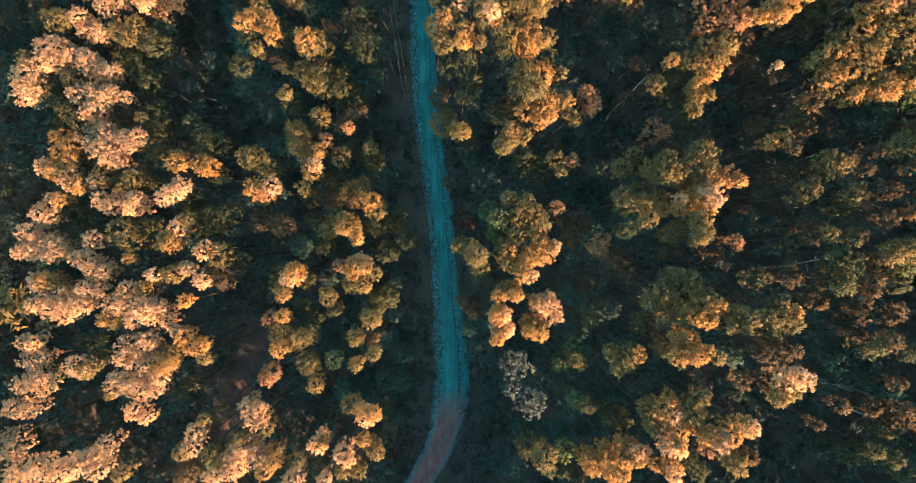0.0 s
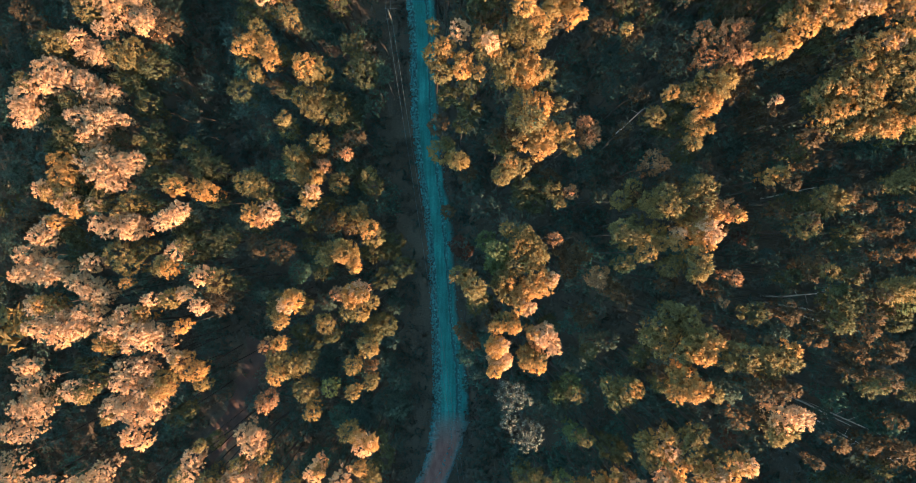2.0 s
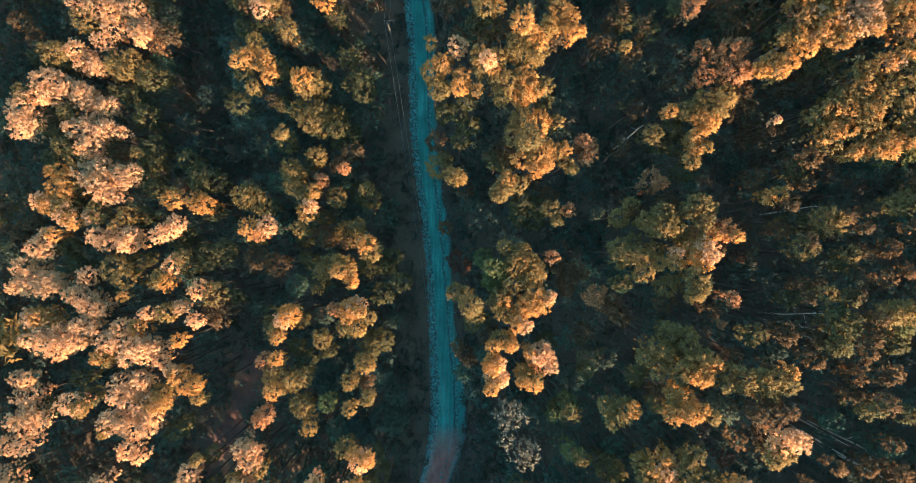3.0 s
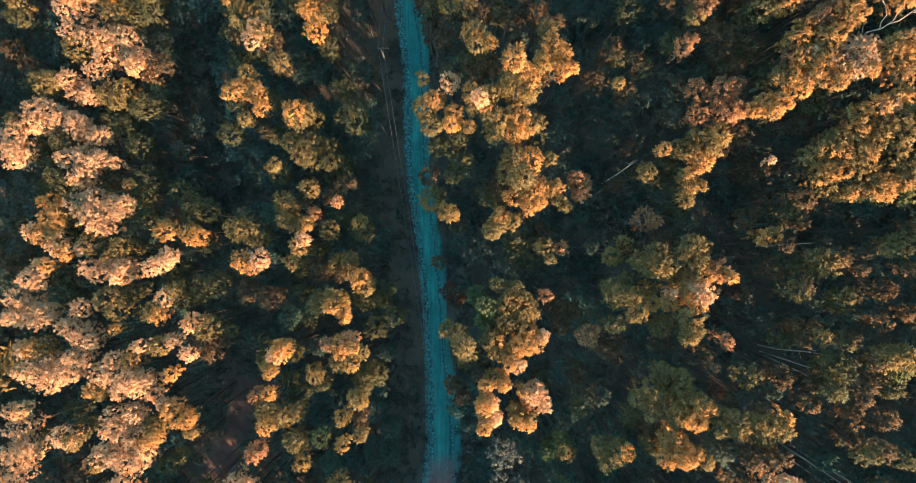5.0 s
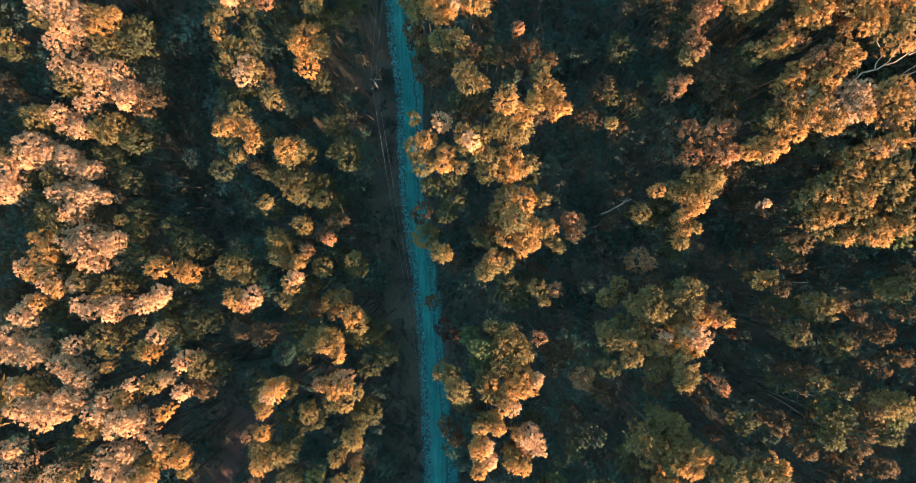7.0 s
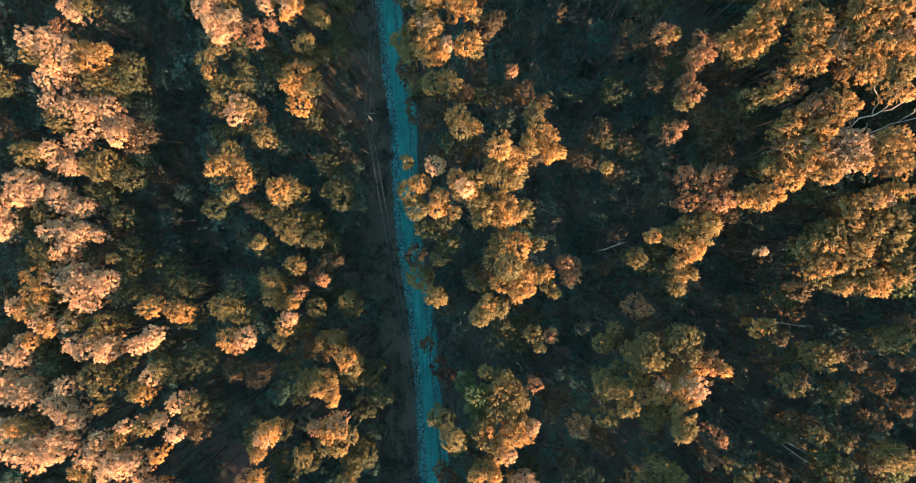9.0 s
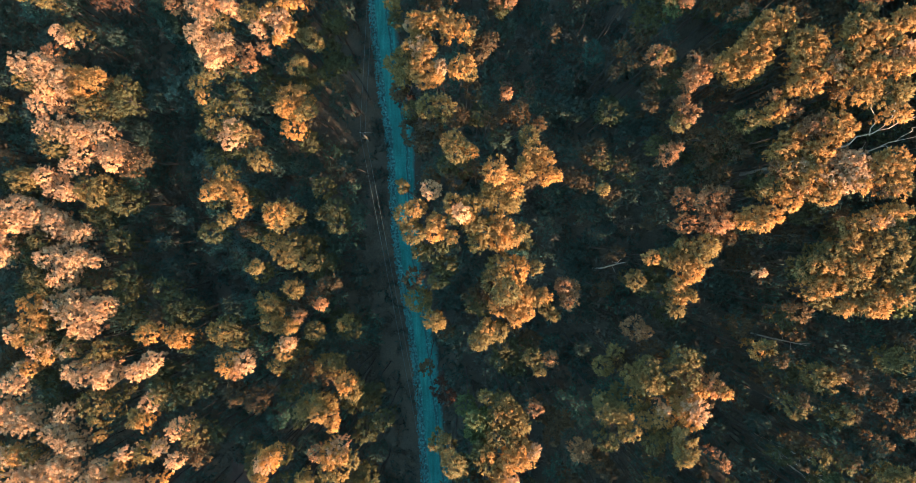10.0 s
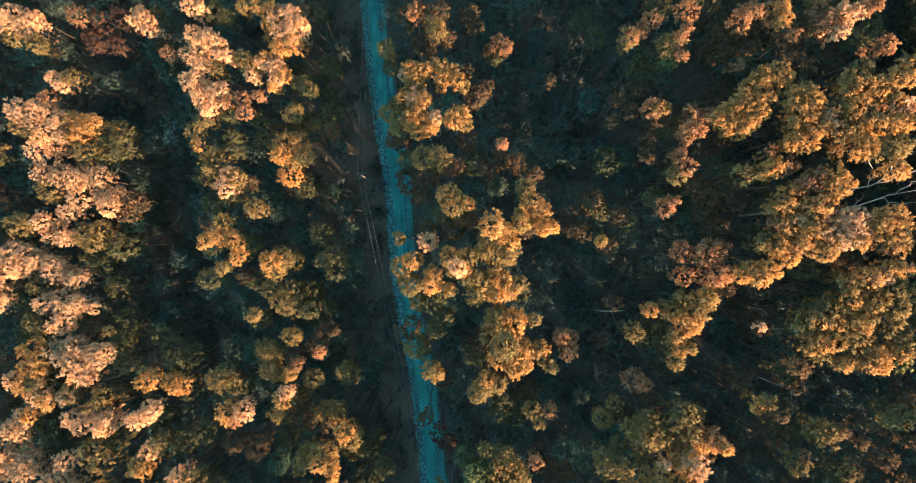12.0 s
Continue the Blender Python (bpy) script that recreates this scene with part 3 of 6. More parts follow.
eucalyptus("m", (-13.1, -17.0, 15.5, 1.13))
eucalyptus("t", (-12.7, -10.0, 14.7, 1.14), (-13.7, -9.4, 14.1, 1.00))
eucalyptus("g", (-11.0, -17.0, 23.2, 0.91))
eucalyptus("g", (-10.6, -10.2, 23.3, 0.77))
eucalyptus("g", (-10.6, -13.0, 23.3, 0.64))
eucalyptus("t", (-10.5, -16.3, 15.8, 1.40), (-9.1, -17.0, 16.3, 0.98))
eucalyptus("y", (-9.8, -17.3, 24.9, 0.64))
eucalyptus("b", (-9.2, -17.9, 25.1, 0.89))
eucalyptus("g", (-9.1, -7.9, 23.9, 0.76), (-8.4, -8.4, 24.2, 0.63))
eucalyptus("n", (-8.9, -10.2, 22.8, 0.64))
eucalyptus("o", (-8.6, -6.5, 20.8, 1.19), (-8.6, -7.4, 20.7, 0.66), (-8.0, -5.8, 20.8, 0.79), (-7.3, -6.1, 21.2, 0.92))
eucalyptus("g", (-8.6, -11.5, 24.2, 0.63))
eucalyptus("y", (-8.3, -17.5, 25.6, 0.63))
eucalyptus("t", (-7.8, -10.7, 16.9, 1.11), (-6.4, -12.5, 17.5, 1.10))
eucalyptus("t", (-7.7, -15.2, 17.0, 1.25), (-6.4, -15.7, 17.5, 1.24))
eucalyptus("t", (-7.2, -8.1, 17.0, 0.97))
eucalyptus("m", (1.3, -9.0, 23.8, 0.76))
eucalyptus("n", (1.3, -6.2, 27.2, 0.73), (0.7, -5.7, 26.9, 0.61), (1.8, -7.0, 27.4, 0.61))
eucalyptus("t", (2.2, -10.6, 23.1, 0.64))
eucalyptus("y", (4.0, -7.0, 31.3, 0.81), (3.5, -6.9, 30.5, 0.58))
eucalyptus("y", (4.0, -8.7, 30.6, 0.58), (3.8, -9.3, 30.5, 0.47))
eucalyptus("b", (4.3, -8.1, 30.1, 0.94), (4.8, -8.3, 30.0, 0.70), (4.5, -6.9, 30.6, 0.70))
eucalyptus("w", (5.1, -11.8, 30.3, 0.94), (5.7, -12.3, 30.4, 0.94), (5.4, -11.0, 30.2, 0.70), (6.2, -11.5, 30.3, 0.70))
eucalyptus("w", (5.2, -14.1, 30.4, 0.71))
eucalyptus("g", (6.7, -7.6, 30.7, 0.70), (8.0, -8.1, 30.8, 0.58))
eucalyptus("w", (6.8, -12.0, 30.3, 0.47))
eucalyptus("w", (6.8, -14.7, 30.6, 0.83), (6.0, -15.2, 30.6, 0.83), (7.9, -14.9, 30.6, 0.59), (7.6, -15.7, 30.7, 0.71), (6.8, -16.0, 30.7, 0.71))
eucalyptus("y", (7.2, -8.3, 31.0, 0.81), (7.8, -8.6, 31.1, 0.69))
eucalyptus("n", (7.4, -7.6, 28.5, 0.60))
eucalyptus("e", (9.8, -11.6, 29.9, 0.59))
eucalyptus("o", (10.4, -11.2, 29.3, 0.83))
eucalyptus("t", (10.6, -14.2, 24.8, 0.88))
eucalyptus("e", (11.0, -10.5, 30.7, 0.81))
eucalyptus("g", (11.3, -11.2, 31.1, 0.81))
eucalyptus("e", (11.7, -15.1, 30.8, 0.83))
eucalyptus("t", (12.2, -9.0, 26.0, 0.87))
eucalyptus("g", (12.3, -15.3, 32.2, 0.58))
eucalyptus("o", (12.6, -7.3, 30.8, 0.70))
eucalyptus("t", (13.7, -7.0, 27.2, 0.98), (15.2, -6.7, 28.2, 0.72))
eucalyptus("o", (15.0, -16.2, 32.0, 1.05), (15.5, -16.7, 32.1, 0.70))
eucalyptus("g", (15.5, -10.0, 35.2, 0.98), (14.7, -11.0, 34.4, 0.88), (14.2, -10.1, 34.0, 0.67))
eucalyptus("y", (16.1, -9.8, 35.8, 0.54))
eucalyptus("o", (16.6, -7.6, 33.7, 0.67), (17.2, -6.7, 34.1, 0.55))
eucalyptus("g", (17.3, -15.3, 36.0, 0.88), (16.8, -14.6, 35.7, 0.66), (17.3, -16.3, 35.8, 0.55), (18.3, -15.6, 36.8, 0.65))
eucalyptus("y", (18.0, -14.6, 37.1, 0.87), (18.4, -13.7, 37.4, 0.54))
eucalyptus("o", (18.3, -9.5, 35.1, 0.66))
eucalyptus("n", (18.5, -8.4, 35.2, 0.55))
eucalyptus("b", (18.6, -17.6, 36.8, 0.76), (19.2, -17.8, 37.2, 0.76))
eucalyptus("b", (18.7, -14.7, 37.4, 0.86))
eucalyptus("y", (18.8, -8.0, 37.8, 0.42))
eucalyptus("y", (19.3, -16.0, 37.8, 0.64), (19.3, -17.1, 37.5, 0.43))
eucalyptus("g", (19.3, -8.7, 38.1, 0.84))
eucalyptus("y", (19.6, -9.2, 38.7, 0.83), (20.2, -9.5, 39.1, 0.72), (19.0, -9.8, 38.2, 0.73), (19.8, -8.2, 38.7, 0.72), (20.8, -9.0, 39.4, 0.51))
eucalyptus("g", (20.3, -14.5, 38.6, 0.85), (20.1, -13.7, 38.4, 0.53), (20.6, -12.9, 39.0, 0.63))
eucalyptus("y", (20.9, -16.3, 39.0, 0.53), (21.5, -15.9, 39.4, 0.52))
eucalyptus("y", (21.1, -6.6, 39.1, 0.51))
eucalyptus("c", (21.2, -17.6, 38.7, 0.42))
eucalyptus("g", (21.7, -9.6, 39.7, 0.51))
eucalyptus("b", (22.2, -16.9, 39.6, 0.73), (22.3, -16.3, 39.7, 0.52))
eucalyptus("o", (22.7, -15.3, 37.8, 0.53))
eucalyptus("y", (22.9, -16.2, 40.2, 0.41))
eucalyptus("y", (23.6, -14.9, 40.9, 0.82))
eucalyptus("b", (24.1, -15.1, 40.8, 0.61))
eucalyptus("n", (24.1, -11.7, 38.8, 0.63))
eucalyptus("t", (24.1, -9.4, 34.2, 0.77), (24.8, -10.3, 34.5, 0.77))
eucalyptus("g", (24.3, -6.3, 40.4, 0.91), (24.0, -7.0, 40.3, 0.50), (23.1, -5.8, 39.6, 0.61), (22.8, -6.9, 39.8, 0.51))
eucalyptus("r", (25.6, -15.3, 30.9, 0.71))
eucalyptus("n", (25.8, -8.8, 41.3, 0.70), (26.6, -9.0, 41.4, 0.59), (24.9, -9.1, 41.2, 0.60), (24.5, -8.7, 41.0, 0.60))
eucalyptus("n", (25.9, -11.6, 39.1, 0.52), (26.4, -12.1, 39.0, 0.42))
eucalyptus("g", (26.0, -6.3, 41.1, 0.80), (25.4, -5.9, 40.8, 0.50), (26.7, -5.9, 41.1, 0.70), (27.3, -6.3, 41.3, 0.70))
eucalyptus("g", (26.8, -12.1, 41.6, 0.71), (26.1, -12.3, 41.6, 0.61), (26.1, -12.8, 41.5, 0.40))
eucalyptus("o", (26.8, -8.3, 39.0, 0.51))
eucalyptus("o", (27.0, -6.8, 41.0, 0.70), (25.9, -7.1, 40.9, 0.60))
eucalyptus("n", (27.3, -8.8, 41.4, 0.50))
eucalyptus("b", (27.6, -11.0, 41.5, 0.91), (28.4, -11.2, 41.3, 0.61), (26.4, -11.2, 41.6, 0.91))
eucalyptus("n", (29.7, -14.9, 40.3, 0.41))
eucalyptus("n", (31.6, -13.3, 40.5, 0.51))
eucalyptus("n", (33.1, -7.5, 39.7, 0.51), (33.6, -7.7, 39.7, 0.41))
eucalyptus("t", (33.5, -12.8, 33.9, 0.79))
eucalyptus("m", (33.6, -10.6, 35.7, 0.76))
eucalyptus("o", (34.0, -17.9, 37.2, 0.87), (34.7, -18.2, 37.2, 0.76))
eucalyptus("o", (34.2, -8.2, 42.0, 0.49))
eucalyptus("o", (34.3, -8.7, 39.8, 0.71))
eucalyptus("t", (34.3, -14.5, 33.4, 0.80))
eucalyptus("n", (34.6, -7.7, 42.4, 0.78))
eucalyptus("o", (35.0, -17.3, 39.4, 0.52))
eucalyptus("n", (35.4, -17.4, 37.3, 0.54))
eucalyptus("n", (35.4, -14.0, 38.2, 0.75))
eucalyptus("o", (36.5, -17.9, 39.7, 0.52))
eucalyptus("o", (36.6, -16.0, 37.8, 0.64))
eucalyptus("n", (36.8, -13.6, 40.9, 0.61))
eucalyptus("n", (36.9, -11.5, 39.5, 0.63))
eucalyptus("o", (37.4, -8.9, 40.5, 0.70))
eucalyptus("n", (37.8, -14.9, 38.5, 0.95), (36.7, -15.0, 38.1, 0.64))
eucalyptus("m", (38.2, -12.9, 35.9, 0.99), (37.3, -12.7, 35.6, 0.77))
eucalyptus("t", (39.4, -9.1, 36.5, 0.53))
eucalyptus("n", (-53.6, 4.8, 7.5, 1.07), (-52.1, 5.9, 7.7, 0.92))
eucalyptus("b", (-52.1, -1.6, 11.1, 0.89))
eucalyptus("b", (-51.7, 0.8, 10.8, 1.04))
eucalyptus("b", (-49.7, -5.1, 12.5, 1.02))
eucalyptus("b", (-49.4, -1.2, 11.8, 1.32), (-48.1, -1.8, 12.2, 1.02), (-51.0, -1.5, 11.4, 1.03), (-50.4, 0.2, 11.1, 0.74), (-47.9, -0.4, 11.9, 0.73))
eucalyptus("b", (-48.7, 4.3, 10.6, 1.19), (-49.9, 3.1, 10.9, 1.04), (-48.7, 2.6, 11.2, 0.88))
eucalyptus("o", (-48.6, 3.5, 8.9, 1.06), (-46.5, 3.2, 9.5, 1.05))
eucalyptus("y", (-48.4, -5.0, 13.0, 1.01))
eucalyptus("y", (-47.6, 4.7, 11.4, 0.74))
eucalyptus("b", (-47.1, -0.7, 12.2, 0.88), (-46.2, -1.4, 12.5, 0.58))
eucalyptus("g", (-46.9, -5.3, 13.1, 0.87))
eucalyptus("o", (-45.5, 1.1, 10.1, 1.05))
eucalyptus("b", (-42.9, -2.5, 14.0, 1.29), (-44.1, -2.2, 13.5, 1.01), (-41.6, -3.4, 14.5, 1.14), (-42.4, -0.0, 13.6, 1.01))
eucalyptus("b", (-42.1, -5.7, 14.7, 0.99), (-43.2, -5.8, 14.3, 0.71), (-40.9, -5.9, 15.0, 0.71))
eucalyptus("b", (-41.7, 4.5, 13.0, 1.01))
eucalyptus("b", (-40.4, -3.7, 14.8, 0.85))
eucalyptus("y", (-39.3, 5.8, 13.6, 0.72))
eucalyptus("b", (-39.1, 5.1, 12.9, 1.16), (-37.7, 4.2, 14.3, 1.14), (-38.1, 3.6, 14.2, 0.71), (-40.4, 3.8, 13.4, 0.86), (-37.0, 4.9, 14.2, 0.71))
eucalyptus("g", (-39.0, 0.9, 14.4, 1.28), (-38.1, -0.2, 14.8, 0.99))
eucalyptus("y", (-37.3, -2.1, 15.5, 0.56))
eucalyptus("o", (-37.1, 1.4, 12.6, 1.02))
eucalyptus("y", (-35.2, -5.6, 16.8, 0.97))
eucalyptus("b", (-34.4, -3.9, 16.4, 0.70))
eucalyptus("g", (-33.0, 0.2, 16.1, 0.84), (-33.3, -0.5, 16.1, 0.70))
eucalyptus("b", (-32.2, 5.1, 16.7, 0.97), (-31.2, 6.0, 16.7, 0.97), (-33.6, 4.7, 15.3, 0.85))
eucalyptus("y", (-32.1, -0.6, 16.7, 0.83))
eucalyptus("o", (-32.0, 4.2, 13.6, 1.01), (-31.0, 4.9, 13.7, 0.86), (-31.2, 2.9, 14.0, 1.00))
eucalyptus("g", (-32.0, -3.9, 17.0, 0.97))
eucalyptus("b", (-31.8, 1.4, 15.9, 0.98))
eucalyptus("g", (-30.6, 2.2, 16.4, 0.84))
eucalyptus("o", (-30.3, 1.3, 14.4, 1.00))
eucalyptus("b", (-30.2, -3.2, 17.2, 0.69))
eucalyptus("b", (-28.4, -4.4, 17.8, 0.82))
eucalyptus("o", (-28.3, 2.7, 14.8, 1.14), (-27.8, 1.7, 14.9, 0.85), (-26.1, 3.1, 15.3, 1.13))
eucalyptus("b", (-28.2, -1.2, 17.6, 0.96))
eucalyptus("n", (-27.5, -4.1, 15.9, 1.26), (-26.4, -4.6, 16.1, 0.98), (-26.2, -2.7, 16.0, 1.12))
eucalyptus("g", (-26.5, -1.5, 18.1, 1.23))
eucalyptus("n", (-25.1, -3.3, 16.3, 0.84))
eucalyptus("o", (-24.4, -2.0, 16.3, 0.70))
eucalyptus("t", (-23.2, -3.2, 12.4, 0.87))
eucalyptus("y", (-22.4, 5.6, 18.4, 1.09))
eucalyptus("o", (-22.3, 4.5, 16.0, 0.84))
eucalyptus("n", (-22.2, 2.3, 16.5, 1.11))
eucalyptus("c", (-21.4, 5.2, 18.3, 0.68))
eucalyptus("b", (-20.3, 5.9, 18.7, 0.95))
eucalyptus("o", (-19.7, -3.6, 18.1, 0.82), (-20.0, -4.9, 18.1, 0.68))
eucalyptus("n", (-19.7, 1.5, 17.4, 1.10))
eucalyptus("g", (-19.1, -5.1, 20.6, 0.66))
eucalyptus("y", (-18.6, -5.9, 21.1, 0.66))
eucalyptus("m", (-18.0, -0.8, 14.8, 0.99))
eucalyptus("b", (-17.9, -4.0, 21.7, 0.78))
eucalyptus("m", (-17.4, 6.0, 11.4, 0.88))
eucalyptus("y", (-17.3, -3.6, 21.9, 1.04), (-17.1, -3.0, 21.3, 0.66))
eucalyptus("g", (-17.0, 5.7, 19.3, 0.67))
eucalyptus("o", (-16.9, 4.8, 15.3, 0.99))
eucalyptus("o", (-16.8, -4.4, 17.1, 0.83))
eucalyptus("o", (-16.5, 2.3, 15.9, 0.84))
eucalyptus("t", (-15.0, -4.3, 13.2, 1.01))
eucalyptus("o", (-14.9, -0.5, 17.0, 0.97))
eucalyptus("n", (-14.5, 5.0, 17.9, 0.96), (-13.8, 4.4, 18.1, 0.68))
eucalyptus("g", (-13.4, 1.7, 20.2, 1.07), (-14.0, 1.1, 20.2, 0.80), (-12.1, 2.2, 22.1, 0.91), (-11.5, 1.8, 20.7, 0.93))
eucalyptus("c", (-12.1, -2.7, 22.8, 0.64))
eucalyptus("g", (-12.0, 5.6, 17.9, 1.10), (-11.0, 5.0, 18.0, 0.96), (-10.4, 6.1, 19.9, 0.80))
eucalyptus("n", (-11.5, 4.4, 18.6, 0.68))
eucalyptus("y", (-11.0, -2.7, 23.3, 0.90), (-10.7, -3.3, 23.3, 0.64))
eucalyptus("y", (-10.9, 0.8, 22.5, 0.78), (-10.5, 0.2, 22.7, 0.52), (-11.9, 1.4, 23.3, 0.77))
eucalyptus("g", (-10.1, -4.6, 23.0, 0.90), (-11.1, -4.6, 22.6, 0.78))
eucalyptus("b", (-10.1, -2.4, 23.3, 0.90))
eucalyptus("y", (-9.4, -2.7, 24.1, 0.51))
eucalyptus("y", (-9.1, 4.1, 22.3, 0.91))
eucalyptus("o", (-9.0, 1.6, 18.6, 1.09), (-7.7, 2.0, 19.1, 0.94), (-7.0, 1.7, 19.5, 0.81))
eucalyptus("g", (-8.6, 3.4, 21.5, 1.05))
eucalyptus("g", (-8.6, -3.3, 23.4, 0.64))
eucalyptus("o", (-7.5, -1.3, 20.2, 1.07))
eucalyptus("o", (-6.7, 3.0, 19.3, 0.81))
eucalyptus("t", (-6.6, -4.3, 16.7, 0.83))
eucalyptus("o", (-5.6, 0.0, 20.7, 0.93))
eucalyptus("r", (0.4, 2.3, 17.9, 0.96), (1.1, 2.0, 18.3, 0.82))
eucalyptus("g", (1.8, -1.2, 32.5, 0.91), (1.2, -0.6, 29.0, 0.71), (2.3, -2.4, 29.8, 0.82), (0.4, -0.4, 28.5, 0.72))
eucalyptus("o", (2.1, -3.4, 27.5, 0.73), (2.9, -3.0, 27.8, 0.60))
eucalyptus("e", (3.1, 2.9, 28.2, 0.84))
eucalyptus("n", (3.5, -4.6, 28.1, 0.72))
eucalyptus("g", (4.2, -1.2, 30.4, 0.70), (5.0, -2.0, 30.7, 0.70))
eucalyptus("e", (4.2, 1.3, 29.0, 0.95), (4.8, 1.9, 29.1, 0.71), (3.7, 0.7, 28.8, 0.72), (3.9, 2.3, 30.7, 0.81), (4.2, 0.2, 29.1, 0.71))
eucalyptus("g", (4.5, -4.7, 30.4, 0.82))
eucalyptus("g", (5.0, 4.2, 30.0, 0.59))
eucalyptus("y", (5.0, -0.9, 30.9, 0.70))
eucalyptus("y", (5.3, -4.7, 30.6, 0.82), (5.6, -5.1, 31.0, 0.58), (4.0, -5.2, 30.7, 0.58))
eucalyptus("g", (5.8, 0.7, 30.8, 0.81), (7.1, 0.8, 31.0, 0.81), (4.5, -0.4, 30.4, 0.70))
eucalyptus("y", (6.3, 2.9, 30.9, 0.81))
eucalyptus("y", (6.3, -2.4, 31.3, 0.81), (6.6, -1.6, 31.4, 0.81), (6.1, -3.2, 31.2, 0.58))
eucalyptus("b", (6.9, -3.0, 31.2, 0.69))
eucalyptus("g", (7.1, 2.6, 30.9, 0.93), (7.9, 1.9, 31.1, 0.93), (6.6, 3.7, 30.6, 0.70), (7.7, 1.3, 31.0, 0.69), (5.8, 2.1, 30.6, 0.82))
eucalyptus("y", (7.4, -5.6, 31.2, 0.58))
eucalyptus("b", (8.2, -5.6, 31.3, 0.92), (9.0, -6.1, 31.4, 0.81), (8.1, -6.5, 29.4, 0.71), (9.3, -6.9, 31.3, 0.58), (8.7, -7.4, 29.2, 0.83))
eucalyptus("y", (8.4, -0.7, 31.7, 0.92), (7.9, 0.0, 31.5, 0.81), (7.9, -1.5, 31.5, 0.69), (7.4, -0.8, 31.4, 0.69))
eucalyptus("b", (9.0, -0.5, 31.5, 0.57))
eucalyptus("o", (9.2, -4.9, 29.2, 0.71))
eucalyptus("c", (9.5, 3.2, 31.2, 0.58))
eucalyptus("n", (10.8, 0.1, 29.6, 0.71))
eucalyptus("n", (11.1, 2.0, 29.5, 0.83), (11.8, 2.0, 29.7, 0.71), (11.3, 1.2, 29.7, 0.83), (10.0, 2.2, 29.2, 0.71), (12.4, 1.8, 29.8, 0.47))
eucalyptus("n", (12.6, -3.8, 30.7, 0.81), (12.1, -4.4, 30.4, 0.58))
eucalyptus("c", (13.5, 0.3, 32.9, 0.68), (13.3, -0.5, 32.6, 0.57), (12.8, -0.5, 32.5, 0.45))
eucalyptus("n", (14.1, -1.0, 31.1, 0.69), (15.0, -1.7, 31.8, 0.69))
eucalyptus("g", (15.2, 1.1, 34.8, 0.67))
eucalyptus("n", (15.5, -2.2, 32.2, 0.68))
eucalyptus("g", (15.2, 3.4, 34.4, 0.90), (16.0, 3.6, 34.5, 0.79), (15.0, 4.3, 34.0, 0.79), (16.7, 3.4, 34.9, 0.67))
eucalyptus("g", (16.7, 5.0, 32.2, 0.58))
eucalyptus("g", (16.8, 2.0, 35.4, 0.78))
eucalyptus("g", (18.1, -4.4, 36.6, 0.96), (18.6, -4.8, 36.9, 0.64), (17.0, -5.3, 36.0, 0.65), (18.9, -3.1, 36.6, 0.75), (17.9, -6.3, 36.8, 0.75))
eucalyptus("g", (18.3, 4.0, 33.2, 0.69))
eucalyptus("n", (19.3, -0.6, 33.7, 0.78))
eucalyptus("g", (19.3, -2.8, 36.7, 0.53))
eucalyptus("g", (19.1, 0.9, 34.6, 0.78), (19.6, 1.4, 34.6, 0.56))
eucalyptus("y", (19.7, 2.9, 35.2, 0.65), (18.3, 2.9, 34.5, 0.55))
eucalyptus("o", (19.9, -4.6, 35.4, 0.65))
eucalyptus("g", (20.0, -6.0, 38.1, 0.73), (19.7, -6.7, 38.0, 0.52))
eucalyptus("b", (19.8, 3.8, 35.5, 0.44))
eucalyptus("g", (20.3, -4.1, 37.8, 0.84), (20.9, -4.5, 38.2, 0.73), (20.4, -3.2, 37.4, 0.74))
eucalyptus("y", (20.9, -5.5, 39.1, 0.93), (20.5, -6.1, 38.7, 0.72), (21.6, -5.2, 39.1, 0.72), (21.3, -6.2, 39.2, 0.62), (22.0, -5.4, 39.3, 0.51))
eucalyptus("g", (20.7, 5.4, 33.8, 0.68))
eucalyptus("g", (21.1, 0.8, 37.9, 0.85), (20.7, 0.3, 37.8, 0.53), (21.0, 1.7, 37.5, 0.75))
eucalyptus("y", (21.6, 4.7, 35.5, 0.87), (21.1, 4.5, 35.3, 0.65), (21.5, 3.7, 35.8, 0.76), (22.5, 5.5, 35.6, 0.76))
eucalyptus("y", (21.9, 3.0, 36.1, 0.54))
eucalyptus("c", (21.9, 5.7, 35.0, 0.66))
eucalyptus("b", (22.0, 4.1, 36.6, 0.97), (22.4, 3.6, 36.8, 0.65))
eucalyptus("c", (22.8, -2.0, 38.1, 0.31))
eucalyptus("n", (22.8, -1.2, 35.6, 0.54))
eucalyptus("c", (23.8, -0.0, 37.9, 0.52))
eucalyptus("n", (24.0, 4.4, 34.0, 0.55))
eucalyptus("n", (24.2, -5.0, 37.6, 0.42))
eucalyptus("y", (24.5, 5.3, 36.4, 0.54))
eucalyptus("r", (25.6, -5.6, 30.2, 0.58))
eucalyptus("n", (25.8, -4.9, 40.3, 0.40))
eucalyptus("o", (25.9, -2.9, 37.5, 0.74))
eucalyptus("n", (26.3, 4.5, 34.9, 0.55))
eucalyptus("y", (27.4, -5.6, 41.1, 0.50))
eucalyptus("r", (27.9, 3.7, 27.8, 0.60))
